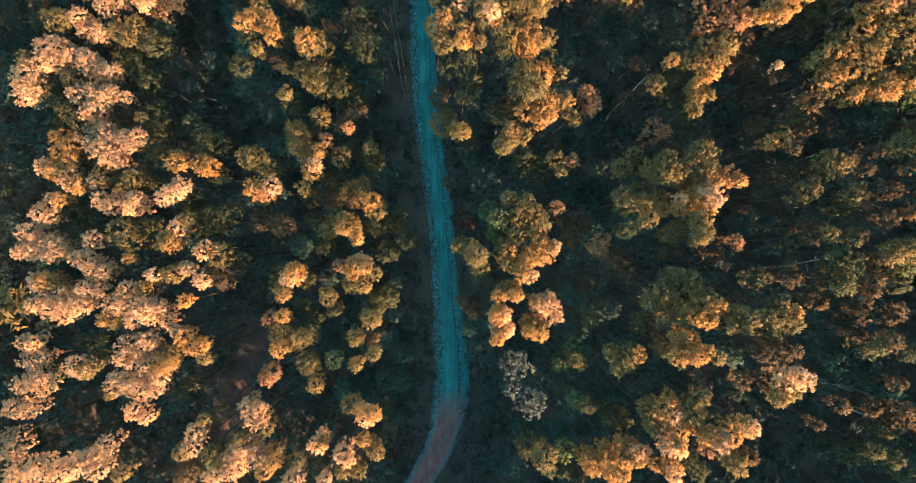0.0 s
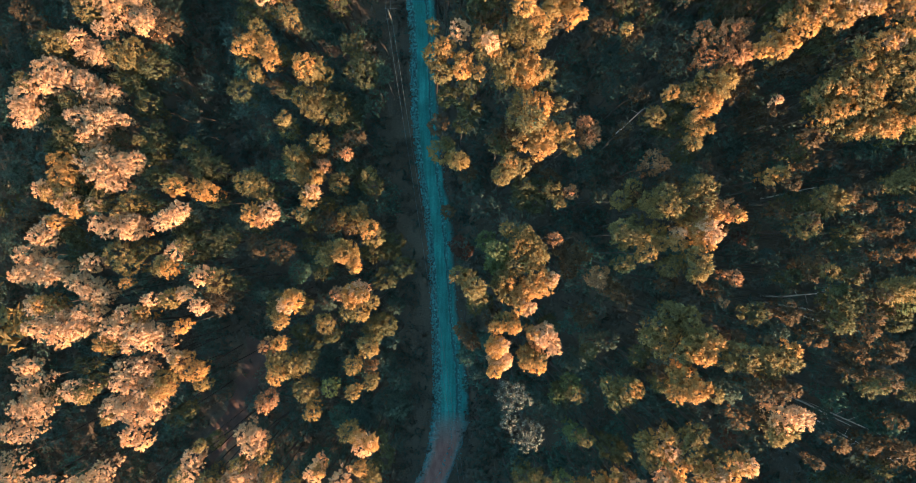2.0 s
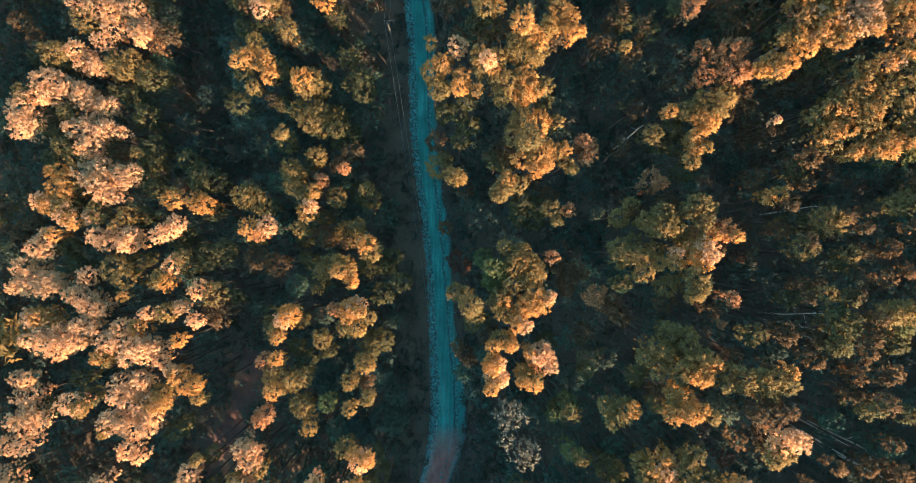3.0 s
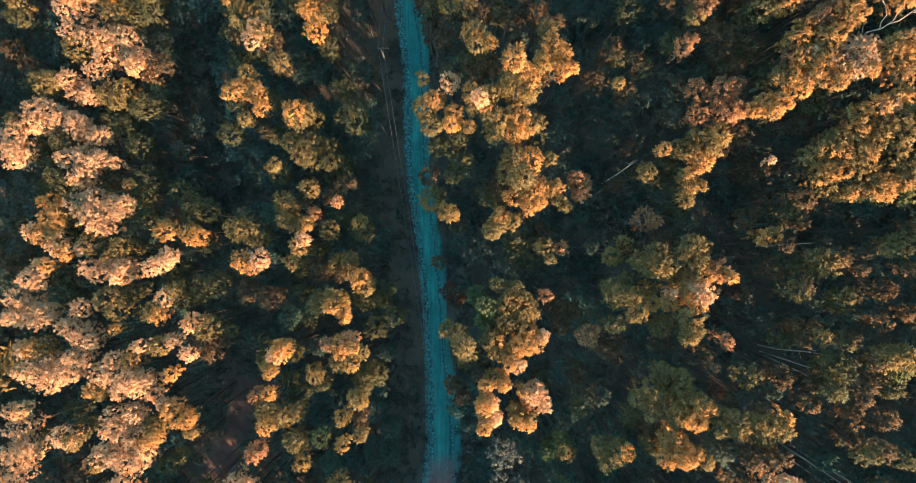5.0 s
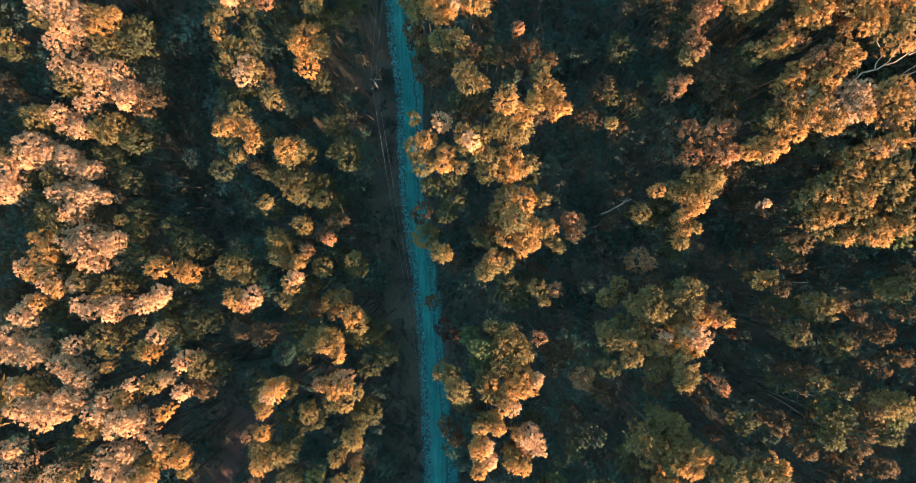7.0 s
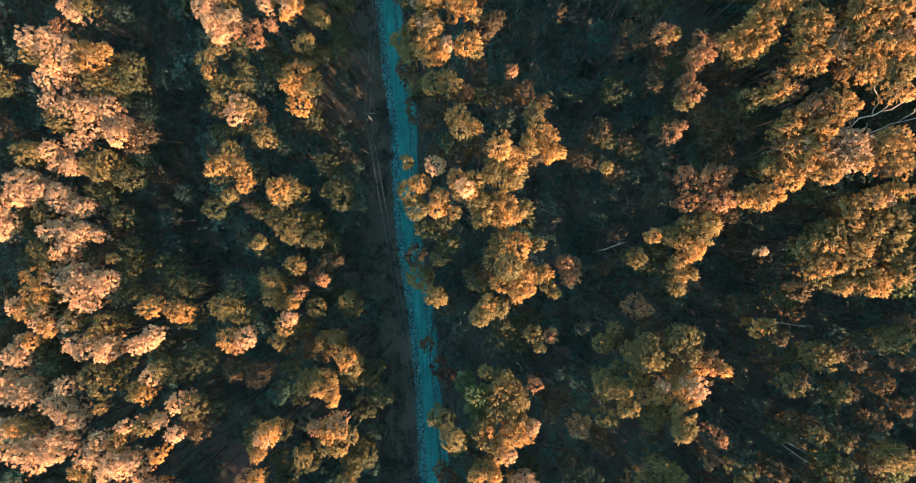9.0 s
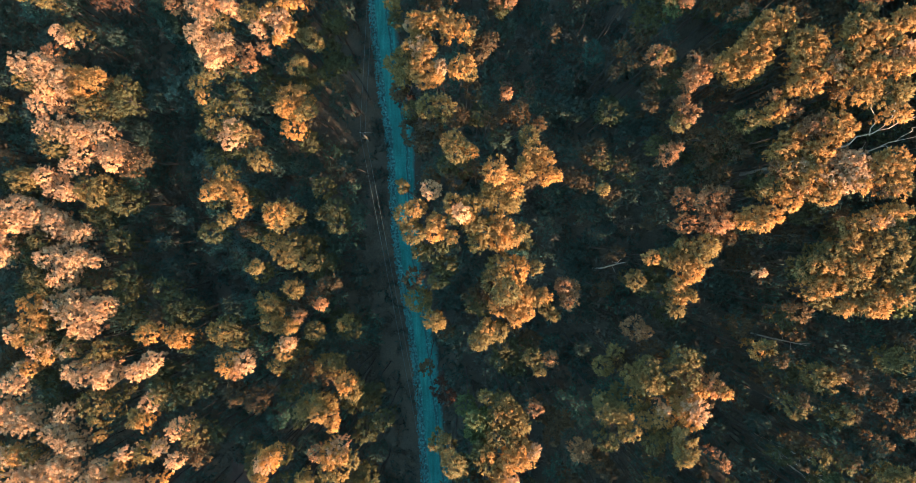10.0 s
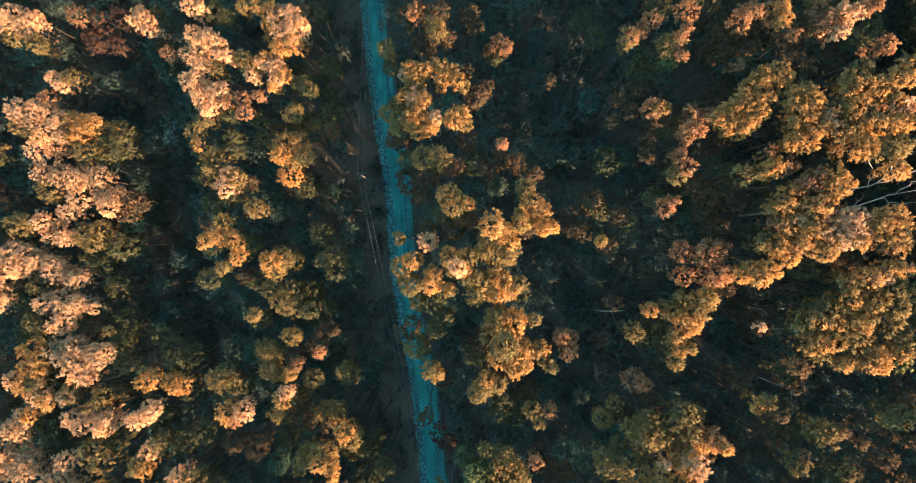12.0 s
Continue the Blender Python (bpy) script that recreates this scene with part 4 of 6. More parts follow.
eucalyptus("n", (28.6, -2.7, 38.2, 0.73), (28.3, -3.2, 38.2, 0.52))
eucalyptus("t", (29.0, 1.7, 32.4, 0.80))
eucalyptus("o", (29.1, 0.3, 37.3, 0.63))
eucalyptus("t", (29.1, -4.7, 34.3, 0.66))
eucalyptus("n", (29.5, 0.4, 39.6, 0.41))
eucalyptus("t", (29.8, -0.3, 33.2, 0.56))
eucalyptus("g", (29.8, 4.3, 38.5, 0.83))
eucalyptus("n", (30.1, 5.0, 38.3, 0.52))
eucalyptus("n", (30.3, 0.8, 37.5, 0.63), (29.9, 1.5, 37.1, 0.53), (31.4, 1.3, 37.5, 0.53))
eucalyptus("n", (30.4, -4.9, 39.0, 0.72))
eucalyptus("t", (30.7, 4.3, 31.9, 0.57))
eucalyptus("g", (30.9, 0.7, 39.8, 0.61))
eucalyptus("o", (31.3, -3.3, 41.1, 0.70), (31.7, -3.5, 41.2, 0.50))
eucalyptus("n", (31.6, -2.8, 38.9, 0.72), (30.5, -3.3, 38.7, 0.62))
eucalyptus("o", (31.6, -1.9, 40.9, 0.90), (32.4, -2.1, 41.0, 0.60), (31.5, -1.1, 40.6, 0.80), (32.5, -1.5, 40.9, 0.60), (32.1, -1.0, 40.7, 0.70))
eucalyptus("o", (32.2, 5.9, 36.3, 0.64))
eucalyptus("o", (32.7, 0.3, 40.3, 0.50))
eucalyptus("n", (32.9, 0.8, 40.4, 0.60))
eucalyptus("g", (33.1, 4.0, 39.6, 0.61))
eucalyptus("o", (33.5, 3.5, 37.3, 0.74))
eucalyptus("n", (33.6, -4.9, 39.8, 0.81), (33.3, -6.1, 39.8, 0.71))
eucalyptus("n", (33.6, 4.2, 39.4, 0.51))
eucalyptus("n", (33.7, -2.9, 41.6, 0.59), (33.5, -3.8, 41.7, 0.39))
eucalyptus("t", (34.0, 3.9, 32.8, 0.68))
eucalyptus("n", (34.6, -1.1, 41.3, 0.50))
eucalyptus("g", (35.1, -0.8, 41.6, 0.69), (36.0, -0.6, 41.7, 0.69), (35.6, 0.0, 41.3, 0.40))
eucalyptus("n", (35.2, -5.2, 42.3, 0.39))
eucalyptus("n", (35.4, 2.0, 40.5, 0.60))
eucalyptus("n", (35.7, -2.3, 39.6, 0.61))
eucalyptus("n", (35.8, -5.9, 40.4, 0.71))
eucalyptus("o", (36.4, -3.4, 40.1, 0.71), (36.9, -2.7, 40.0, 0.51))
eucalyptus("e", (36.5, -1.7, 40.7, 0.80))
eucalyptus("g", (36.7, -0.8, 41.9, 0.69), (36.6, -0.1, 41.6, 0.49))
eucalyptus("n", (36.9, 4.6, 37.8, 0.73))
eucalyptus("o", (37.8, -1.8, 39.9, 0.61))
eucalyptus("n", (38.5, 2.8, 38.6, 0.52))
eucalyptus("b", (-50.0, 8.7, 10.2, 0.90))
eucalyptus("o", (-49.8, 14.1, 7.6, 1.23), (-48.6, 14.1, 7.8, 1.07))
eucalyptus("o", (-49.2, 16.9, 7.3, 0.92))
eucalyptus("y", (-48.6, 8.1, 10.9, 1.19), (-48.0, 10.1, 10.8, 1.04))
eucalyptus("y", (-48.1, 12.1, 10.5, 1.04), (-46.5, 11.4, 11.0, 1.04))
eucalyptus("g", (-47.4, 15.6, 10.0, 0.90))
eucalyptus("g", (-46.8, 8.4, 11.0, 1.33))
eucalyptus("y", (-46.4, 9.8, 11.1, 0.74))
eucalyptus("b", (-46.3, 7.1, 11.4, 1.18))
eucalyptus("o", (-45.7, 8.1, 9.1, 1.06))
eucalyptus("g", (-45.7, 14.0, 10.6, 1.04))
eucalyptus("y", (-45.3, 6.4, 11.9, 1.03))
eucalyptus("b", (-44.0, 17.4, 10.7, 1.49), (-42.5, 17.1, 10.9, 1.19), (-43.1, 15.7, 11.1, 1.33), (-46.0, 17.8, 10.1, 1.20), (-44.2, 15.0, 10.9, 1.04))
eucalyptus("b", (-43.5, 11.9, 11.7, 1.47), (-41.9, 12.2, 12.0, 1.32), (-41.6, 10.5, 12.8, 1.45))
eucalyptus("b", (-42.7, 6.8, 12.3, 0.73))
eucalyptus("g", (-42.0, 7.5, 12.5, 1.16))
eucalyptus("o", (-41.5, 15.1, 9.1, 0.91))
eucalyptus("b", (-41.4, 17.6, 10.9, 0.89))
eucalyptus("b", (-40.9, 9.5, 12.6, 1.16), (-39.7, 9.2, 12.9, 0.87), (-39.5, 11.5, 12.7, 1.16))
eucalyptus("n", (-39.9, 14.8, 9.6, 0.90))
eucalyptus("b", (-39.6, 17.0, 11.4, 0.59))
eucalyptus("b", (-38.3, 11.0, 13.0, 0.87), (-37.3, 11.9, 13.2, 0.87))
eucalyptus("g", (-38.0, 7.0, 13.7, 1.01))
eucalyptus("o", (-37.2, 7.2, 11.7, 1.03))
eucalyptus("g", (-37.2, 14.4, 12.5, 0.58))
eucalyptus("o", (-36.4, 15.4, 10.7, 1.34), (-36.2, 13.7, 11.0, 1.18), (-36.9, 13.0, 10.8, 0.89))
eucalyptus("o", (-36.3, 10.9, 11.4, 1.03), (-35.5, 10.2, 11.7, 0.88))
eucalyptus("y", (-32.4, 8.8, 15.3, 0.99))
eucalyptus("g", (-32.2, 9.6, 14.8, 0.71))
eucalyptus("n", (-32.1, 10.6, 12.6, 0.73))
eucalyptus("t", (-32.0, 16.0, 7.8, 1.07))
eucalyptus("o", (-31.5, 13.6, 12.6, 1.02))
eucalyptus("y", (-29.2, 8.6, 15.2, 1.13), (-28.2, 8.3, 15.2, 0.99))
eucalyptus("o", (-28.3, 11.3, 13.9, 1.29), (-29.4, 10.6, 13.5, 1.01), (-29.9, 12.0, 13.3, 1.15))
eucalyptus("o", (-27.8, 7.3, 14.2, 0.86))
eucalyptus("o", (-23.2, 10.0, 15.2, 0.71))
eucalyptus("g", (-22.3, 9.0, 17.4, 1.24), (-23.6, 9.3, 17.4, 1.10))
eucalyptus("o", (-21.4, 8.1, 15.8, 0.98))
eucalyptus("m", (-21.0, 11.1, 12.3, 1.02))
eucalyptus("t", (-20.9, 14.8, 11.5, 1.03))
eucalyptus("o", (-19.1, 15.5, 16.4, 0.97))
eucalyptus("g", (-19.0, 16.3, 18.6, 0.68))
eucalyptus("g", (-18.1, 12.2, 17.8, 1.10), (-17.8, 11.3, 17.8, 1.10), (-17.1, 11.9, 17.9, 0.68), (-17.8, 10.3, 18.7, 0.81))
eucalyptus("g", (-16.7, 9.7, 18.0, 0.82), (-15.7, 9.7, 18.2, 0.68))
eucalyptus("o", (-16.1, 13.4, 14.8, 0.71))
eucalyptus("y", (-15.9, 7.6, 20.4, 0.93))
eucalyptus("b", (-15.6, 8.2, 20.2, 0.67))
eucalyptus("n", (-15.3, 11.7, 17.0, 0.83))
eucalyptus("y", (-15.1, 10.0, 19.5, 0.67))
eucalyptus("g", (-15.1, 13.8, 18.5, 0.95))
eucalyptus("g", (-15.0, 17.2, 19.1, 1.22), (-16.0, 17.6, 18.7, 1.09), (-15.3, 18.4, 19.1, 1.22), (-13.0, 16.3, 19.7, 0.80))
eucalyptus("o", (-15.0, 7.1, 15.2, 0.71))
eucalyptus("c", (-14.5, 11.0, 19.4, 0.54))
eucalyptus("m", (-13.7, 9.1, 11.7, 0.73))
eucalyptus("m", (-13.3, 11.5, 12.0, 1.02))
eucalyptus("o", (-13.0, 15.6, 16.2, 0.84), (-11.9, 16.8, 17.1, 0.69))
eucalyptus("g", (-12.8, 9.4, 18.8, 0.95))
eucalyptus("n", (-12.7, 12.9, 17.9, 0.96), (-11.6, 14.2, 18.6, 0.81))
eucalyptus("t", (-12.0, 8.4, 11.2, 1.03))
eucalyptus("c", (-11.9, 12.2, 20.2, 0.53))
eucalyptus("n", (-10.6, 14.4, 19.2, 0.54))
eucalyptus("o", (-9.6, 9.2, 16.7, 1.11), (-10.7, 9.8, 16.2, 0.98))
eucalyptus("g", (-9.5, 10.1, 20.0, 0.67))
eucalyptus("n", (-1.9, 14.8, 24.4, 0.88))
eucalyptus("g", (-1.7, 12.6, 21.1, 1.19))
eucalyptus("o", (-1.0, 13.0, 24.5, 0.63))
eucalyptus("n", (-0.9, 6.0, 24.3, 0.51))
eucalyptus("o", (0.2, 17.5, 26.5, 0.86), (-1.0, 17.7, 25.9, 0.74), (1.1, 18.4, 27.4, 0.85))
eucalyptus("g", (0.2, 11.2, 27.3, 0.85), (0.5, 10.7, 27.4, 0.61))
eucalyptus("o", (0.7, 15.0, 26.0, 0.87), (1.6, 16.1, 26.8, 0.86))
eucalyptus("n", (1.1, 9.9, 25.6, 0.87))
eucalyptus("t", (1.7, 8.7, 21.5, 0.92))
eucalyptus("o", (4.2, 12.4, 27.5, 0.85), (5.0, 12.1, 27.8, 0.85))
eucalyptus("g", (4.4, 9.3, 29.7, 0.83), (4.9, 10.1, 29.9, 0.82))
eucalyptus("n", (5.0, 13.8, 27.9, 0.97), (5.8, 13.2, 28.1, 0.96), (3.9, 13.2, 27.3, 0.73))
eucalyptus("y", (5.2, 10.7, 30.3, 0.70))
eucalyptus("y", (6.2, 12.3, 30.6, 0.82), (7.8, 11.5, 30.8, 0.81))
eucalyptus("g", (6.3, 10.1, 30.3, 0.70))
eucalyptus("g", (6.5, 16.1, 30.9, 1.16), (5.9, 14.7, 30.5, 1.05), (6.8, 14.2, 34.1, 1.00))
eucalyptus("o", (6.7, 8.5, 28.3, 1.08), (6.4, 7.1, 28.2, 0.84), (8.6, 8.0, 28.5, 0.96))
eucalyptus("n", (7.5, 10.5, 28.3, 0.72))
eucalyptus("y", (7.8, 15.8, 31.1, 1.04))
eucalyptus("o", (7.8, 6.6, 28.4, 0.72))
eucalyptus("y", (8.4, 13.1, 30.9, 1.05), (8.9, 13.4, 30.7, 0.58), (7.8, 12.6, 30.8, 0.93), (7.8, 14.2, 30.9, 0.93), (8.6, 11.8, 30.7, 0.58))
eucalyptus("n", (9.2, 9.1, 28.5, 0.96))
eucalyptus("g", (9.2, 7.8, 30.7, 0.70), (9.8, 6.7, 30.7, 0.46))
eucalyptus("g", (9.7, 16.1, 30.7, 0.58))
eucalyptus("y", (10.2, 13.4, 30.8, 0.70))
eucalyptus("g", (10.5, 12.3, 30.4, 0.58), (11.1, 11.5, 30.4, 0.47), (9.7, 13.1, 30.4, 0.58))
eucalyptus("c", (10.7, 7.8, 30.9, 0.58))
eucalyptus("c", (12.7, 13.8, 28.9, 0.95), (12.1, 14.2, 30.6, 0.58), (12.7, 12.9, 30.6, 0.70))
eucalyptus("t", (14.4, 7.7, 24.9, 0.63))
eucalyptus("g", (15.5, 7.1, 31.3, 0.82), (16.6, 8.2, 31.4, 0.59))
eucalyptus("n", (16.2, 13.8, 29.0, 0.59))
eucalyptus("n", (16.9, 7.6, 31.1, 0.70), (17.4, 7.6, 31.3, 0.58))
eucalyptus("n", (17.2, 17.2, 29.4, 0.59))
eucalyptus("c", (18.2, 10.5, 32.5, 0.91), (18.9, 10.2, 32.7, 0.56))
eucalyptus("g", (18.5, 14.7, 32.1, 0.80))
eucalyptus("g", (18.9, 6.2, 35.2, 1.11), (19.6, 6.0, 35.3, 0.67), (18.0, 6.2, 34.7, 0.78), (18.8, 7.5, 34.6, 0.78), (17.3, 6.7, 34.2, 0.68))
eucalyptus("o", (19.4, 14.1, 30.4, 0.82), (20.9, 13.8, 31.0, 0.81), (20.4, 15.4, 30.8, 0.70))
eucalyptus("y", (19.6, 16.7, 32.9, 0.56))
eucalyptus("n", (19.9, 8.4, 32.1, 0.81))
eucalyptus("o", (20.4, 16.4, 30.8, 0.70))
eucalyptus("g", (21.0, 16.6, 33.4, 0.78))
eucalyptus("g", (21.5, 14.1, 33.4, 0.56))
eucalyptus("g", (21.5, 12.3, 33.4, 0.67))
eucalyptus("o", (21.6, 11.4, 31.4, 0.81))
eucalyptus("y", (21.7, 13.2, 33.7, 0.56))
eucalyptus("y", (21.9, 16.2, 34.1, 0.78), (22.5, 16.2, 34.4, 0.77), (22.8, 15.4, 34.4, 0.66), (21.9, 14.5, 33.9, 0.67))
eucalyptus("g", (21.7, 8.1, 35.7, 0.88), (21.0, 7.5, 35.5, 0.66), (21.8, 6.6, 36.2, 0.77))
eucalyptus("o", (22.4, 17.1, 32.0, 0.80))
eucalyptus("g", (22.7, 13.4, 33.8, 0.44))
eucalyptus("c", (22.7, 7.0, 34.9, 0.55))
eucalyptus("g", (23.2, 17.1, 34.6, 0.88), (23.5, 16.4, 34.6, 0.66), (24.0, 17.8, 35.2, 0.76), (22.3, 17.8, 34.2, 0.66))
eucalyptus("g", (23.0, 8.0, 33.9, 0.57))
eucalyptus("c", (23.9, 6.0, 35.8, 0.76))
eucalyptus("n", (24.4, 6.4, 33.5, 0.45))
eucalyptus("n", (27.1, 10.6, 33.9, 0.89))
eucalyptus("y", (27.5, 8.8, 36.1, 0.54))
eucalyptus("b", (27.6, 15.4, 36.8, 0.32))
eucalyptus("g", (28.3, 9.1, 36.6, 0.53))
eucalyptus("n", (28.4, 15.1, 35.0, 0.66))
eucalyptus("n", (28.9, 6.1, 35.3, 0.65))
eucalyptus("n", (28.9, 8.4, 37.1, 0.69))
eucalyptus("o", (30.3, 6.8, 35.6, 0.76))
eucalyptus("o", (30.3, 11.3, 35.4, 0.76))
eucalyptus("n", (30.4, 12.2, 37.9, 0.73))
eucalyptus("g", (30.8, 15.6, 38.6, 0.73))
eucalyptus("t", (30.9, 17.7, 32.4, 0.68))
eucalyptus("n", (31.0, 10.3, 35.5, 0.54))
eucalyptus("t", (31.0, 7.5, 31.1, 0.58))
eucalyptus("y", (31.2, 14.1, 38.9, 0.83), (31.7, 14.3, 39.1, 0.72), (32.3, 14.3, 39.4, 0.72))
eucalyptus("y", (31.4, 16.0, 39.3, 0.72), (32.4, 15.9, 39.7, 0.61))
eucalyptus("o", (31.4, 15.0, 36.6, 0.53))
eucalyptus("n", (31.5, 11.8, 36.0, 0.54))
eucalyptus("g", (31.6, 13.4, 38.6, 0.73))
eucalyptus("g", (31.6, 7.0, 38.2, 0.94), (32.2, 6.5, 38.4, 0.73), (32.7, 7.0, 38.4, 0.62))
eucalyptus("g", (32.2, 16.9, 39.7, 0.92), (31.5, 16.5, 39.1, 0.62), (33.4, 16.2, 40.0, 0.81))
eucalyptus("n", (33.1, 7.2, 38.5, 0.52))
eucalyptus("y", (33.3, 12.5, 39.3, 0.51))
eucalyptus("y", (33.4, 17.7, 40.6, 0.70))
eucalyptus("g", (33.5, 15.3, 39.8, 0.92), (33.4, 14.3, 39.5, 0.72), (34.2, 14.6, 39.9, 0.92), (34.6, 16.4, 40.4, 0.81))
eucalyptus("y", (34.2, 15.7, 40.4, 0.81))
eucalyptus("n", (34.5, 6.3, 39.0, 0.41))
eucalyptus("n", (34.8, 7.7, 38.9, 0.52))
eucalyptus("g", (35.0, 13.6, 39.8, 0.61))
eucalyptus("g", (35.2, 17.7, 41.0, 0.90), (36.5, 17.0, 41.2, 0.90), (36.5, 18.5, 41.6, 0.79))
eucalyptus("y", (35.3, 13.1, 40.1, 0.91), (34.9, 12.7, 39.9, 0.71), (35.8, 12.7, 40.0, 0.71), (33.7, 12.7, 39.5, 0.72))
eucalyptus("g", (36.3, 15.7, 40.7, 0.70))
eucalyptus("g", (37.0, 8.5, 39.6, 0.71), (36.6, 8.0, 39.5, 0.61), (37.6, 8.7, 39.8, 0.71))
eucalyptus("m", (37.0, 11.4, 33.9, 0.67))
eucalyptus("y", (37.2, 13.4, 40.4, 0.60))
eucalyptus("g", (37.5, 13.9, 40.3, 0.91), (37.3, 14.8, 40.5, 0.70))
eucalyptus("o", (37.5, 7.8, 39.4, 0.51))
eucalyptus("e", (37.7, 12.5, 38.8, 0.83))
eucalyptus("n", (37.8, 6.4, 39.8, 0.51))
eucalyptus("n", (37.9, 9.7, 39.6, 0.51))
eucalyptus("m", (40.8, 7.2, 34.6, 0.77))
eucalyptus("t", (-57.6, 28.4, 1.3, 1.14), (-57.0, 27.2, 1.4, 1.14))
eucalyptus("b", (-53.4, 20.3, 8.9, 1.52), (-53.7, 18.9, 8.9, 1.13), (-52.2, 18.9, 9.2, 1.51), (-52.8, 17.8, 9.2, 1.36))
eucalyptus("g", (-53.2, 22.1, 8.4, 0.91))
eucalyptus("n", (-53.2, 29.8, 6.0, 0.94))
eucalyptus("o", (-52.5, 26.9, 6.1, 1.09))
eucalyptus("b", (-50.7, 24.0, 8.7, 1.37), (-48.8, 23.5, 8.9, 1.36), (-50.9, 21.7, 8.9, 1.36), (-49.6, 21.8, 8.7, 1.21))
eucalyptus("o", (-50.5, 19.3, 6.9, 1.08), (-50.8, 18.0, 7.0, 1.08))
eucalyptus("o", (-49.8, 26.1, 6.3, 1.09))
eucalyptus("g", (-49.7, 27.1, 8.6, 1.37), (-49.0, 27.4, 8.5, 0.91))
eucalyptus("b", (-47.6, 22.6, 8.9, 0.91))
eucalyptus("g", (-47.4, 19.6, 9.3, 0.90))
eucalyptus("n", (-46.8, 25.3, 6.5, 0.93))
eucalyptus("o", (-45.7, 30.0, 6.7, 1.08))
eucalyptus("b", (-45.7, 26.1, 8.2, 1.37), (-46.7, 27.2, 8.8, 1.06), (-43.9, 25.3, 9.1, 0.91))
eucalyptus("b", (-44.9, 21.5, 9.6, 1.35), (-44.2, 20.7, 8.9, 1.21), (-45.7, 22.4, 9.1, 0.75))
eucalyptus("b", (-42.1, 20.2, 10.2, 1.04))
eucalyptus("g", (-41.5, 25.4, 9.5, 1.20), (-40.2, 24.5, 9.8, 0.90), (-39.5, 26.2, 9.9, 1.05))
eucalyptus("o", (-41.2, 23.1, 7.7, 1.38), (-39.9, 21.9, 8.2, 1.07))
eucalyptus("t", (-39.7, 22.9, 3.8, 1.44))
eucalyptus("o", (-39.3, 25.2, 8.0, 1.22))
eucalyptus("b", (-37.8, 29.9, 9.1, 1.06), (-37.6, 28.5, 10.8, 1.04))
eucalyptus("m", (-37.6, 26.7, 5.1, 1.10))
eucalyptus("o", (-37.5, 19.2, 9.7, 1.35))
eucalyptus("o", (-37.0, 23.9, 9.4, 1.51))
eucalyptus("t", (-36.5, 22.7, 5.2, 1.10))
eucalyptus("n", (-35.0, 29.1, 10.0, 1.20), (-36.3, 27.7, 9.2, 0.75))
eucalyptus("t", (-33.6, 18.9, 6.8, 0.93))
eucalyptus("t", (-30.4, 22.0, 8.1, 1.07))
eucalyptus("m", (-25.5, 23.0, 11.3, 0.88))
eucalyptus("n", (-25.1, 26.3, 15.0, 0.57))
eucalyptus("o", (-25.0, 20.1, 15.0, 1.13))
eucalyptus("o", (-24.3, 23.5, 15.3, 0.85))
eucalyptus("o", (-23.9, 28.4, 15.8, 0.98), (-21.8, 29.0, 16.5, 0.97))
eucalyptus("g", (-22.4, 21.2, 18.0, 0.68))
eucalyptus("t", (-22.4, 18.9, 11.3, 1.03))
eucalyptus("y", (-22.3, 24.6, 18.0, 1.23), (-23.1, 24.8, 18.4, 0.82), (-20.7, 24.1, 19.0, 1.08), (-24.2, 24.2, 17.9, 0.82))
eucalyptus("g", (-22.2, 26.2, 18.4, 0.82))
eucalyptus("b", (-21.4, 29.8, 18.9, 0.95), (-21.1, 31.1, 18.8, 0.81))
eucalyptus("n", (-20.4, 20.3, 16.3, 0.84))
eucalyptus("y", (-20.4, 22.5, 18.9, 0.81))
eucalyptus("o", (-19.7, 23.5, 16.7, 0.97))
eucalyptus("n", (-19.4, 27.3, 16.7, 0.69))
eucalyptus("o", (-19.4, 19.7, 16.5, 0.83))
eucalyptus("g", (-18.5, 27.5, 19.2, 0.94))
eucalyptus("t", (-18.1, 28.9, 12.7, 1.31), (-17.4, 27.6, 12.8, 1.16))
eucalyptus("g", (-17.1, 18.7, 18.0, 0.96))
eucalyptus("y", (-16.5, 21.6, 20.8, 1.06))
eucalyptus("g", (-16.0, 22.2, 19.1, 1.08), (-16.5, 20.9, 19.8, 1.07))
eucalyptus("m", (-15.4, 27.6, 12.5, 1.16))
eucalyptus("o", (-15.3, 21.7, 16.1, 1.12))
eucalyptus("t", (-14.4, 20.0, 11.9, 1.03))
eucalyptus("t", (-14.1, 27.4, 12.2, 1.02))
eucalyptus("t", (-14.0, 23.3, 12.4, 1.02))
eucalyptus("o", (-13.7, 29.7, 16.8, 1.11))
eucalyptus("o", (-13.2, 18.4, 16.8, 1.11), (-12.2, 16.2, 16.9, 1.11))
eucalyptus("t", (-11.8, 20.8, 13.6, 1.15), (-11.1, 18.8, 13.6, 1.01))
eucalyptus("o", (-11.8, 24.6, 18.3, 1.09))
eucalyptus("o", (-11.7, 21.8, 18.1, 0.68))
eucalyptus("t", (-9.7, 27.5, 14.8, 0.85))
eucalyptus("o", (-9.7, 21.0, 19.5, 1.21), (-10.3, 22.3, 19.2, 0.94))
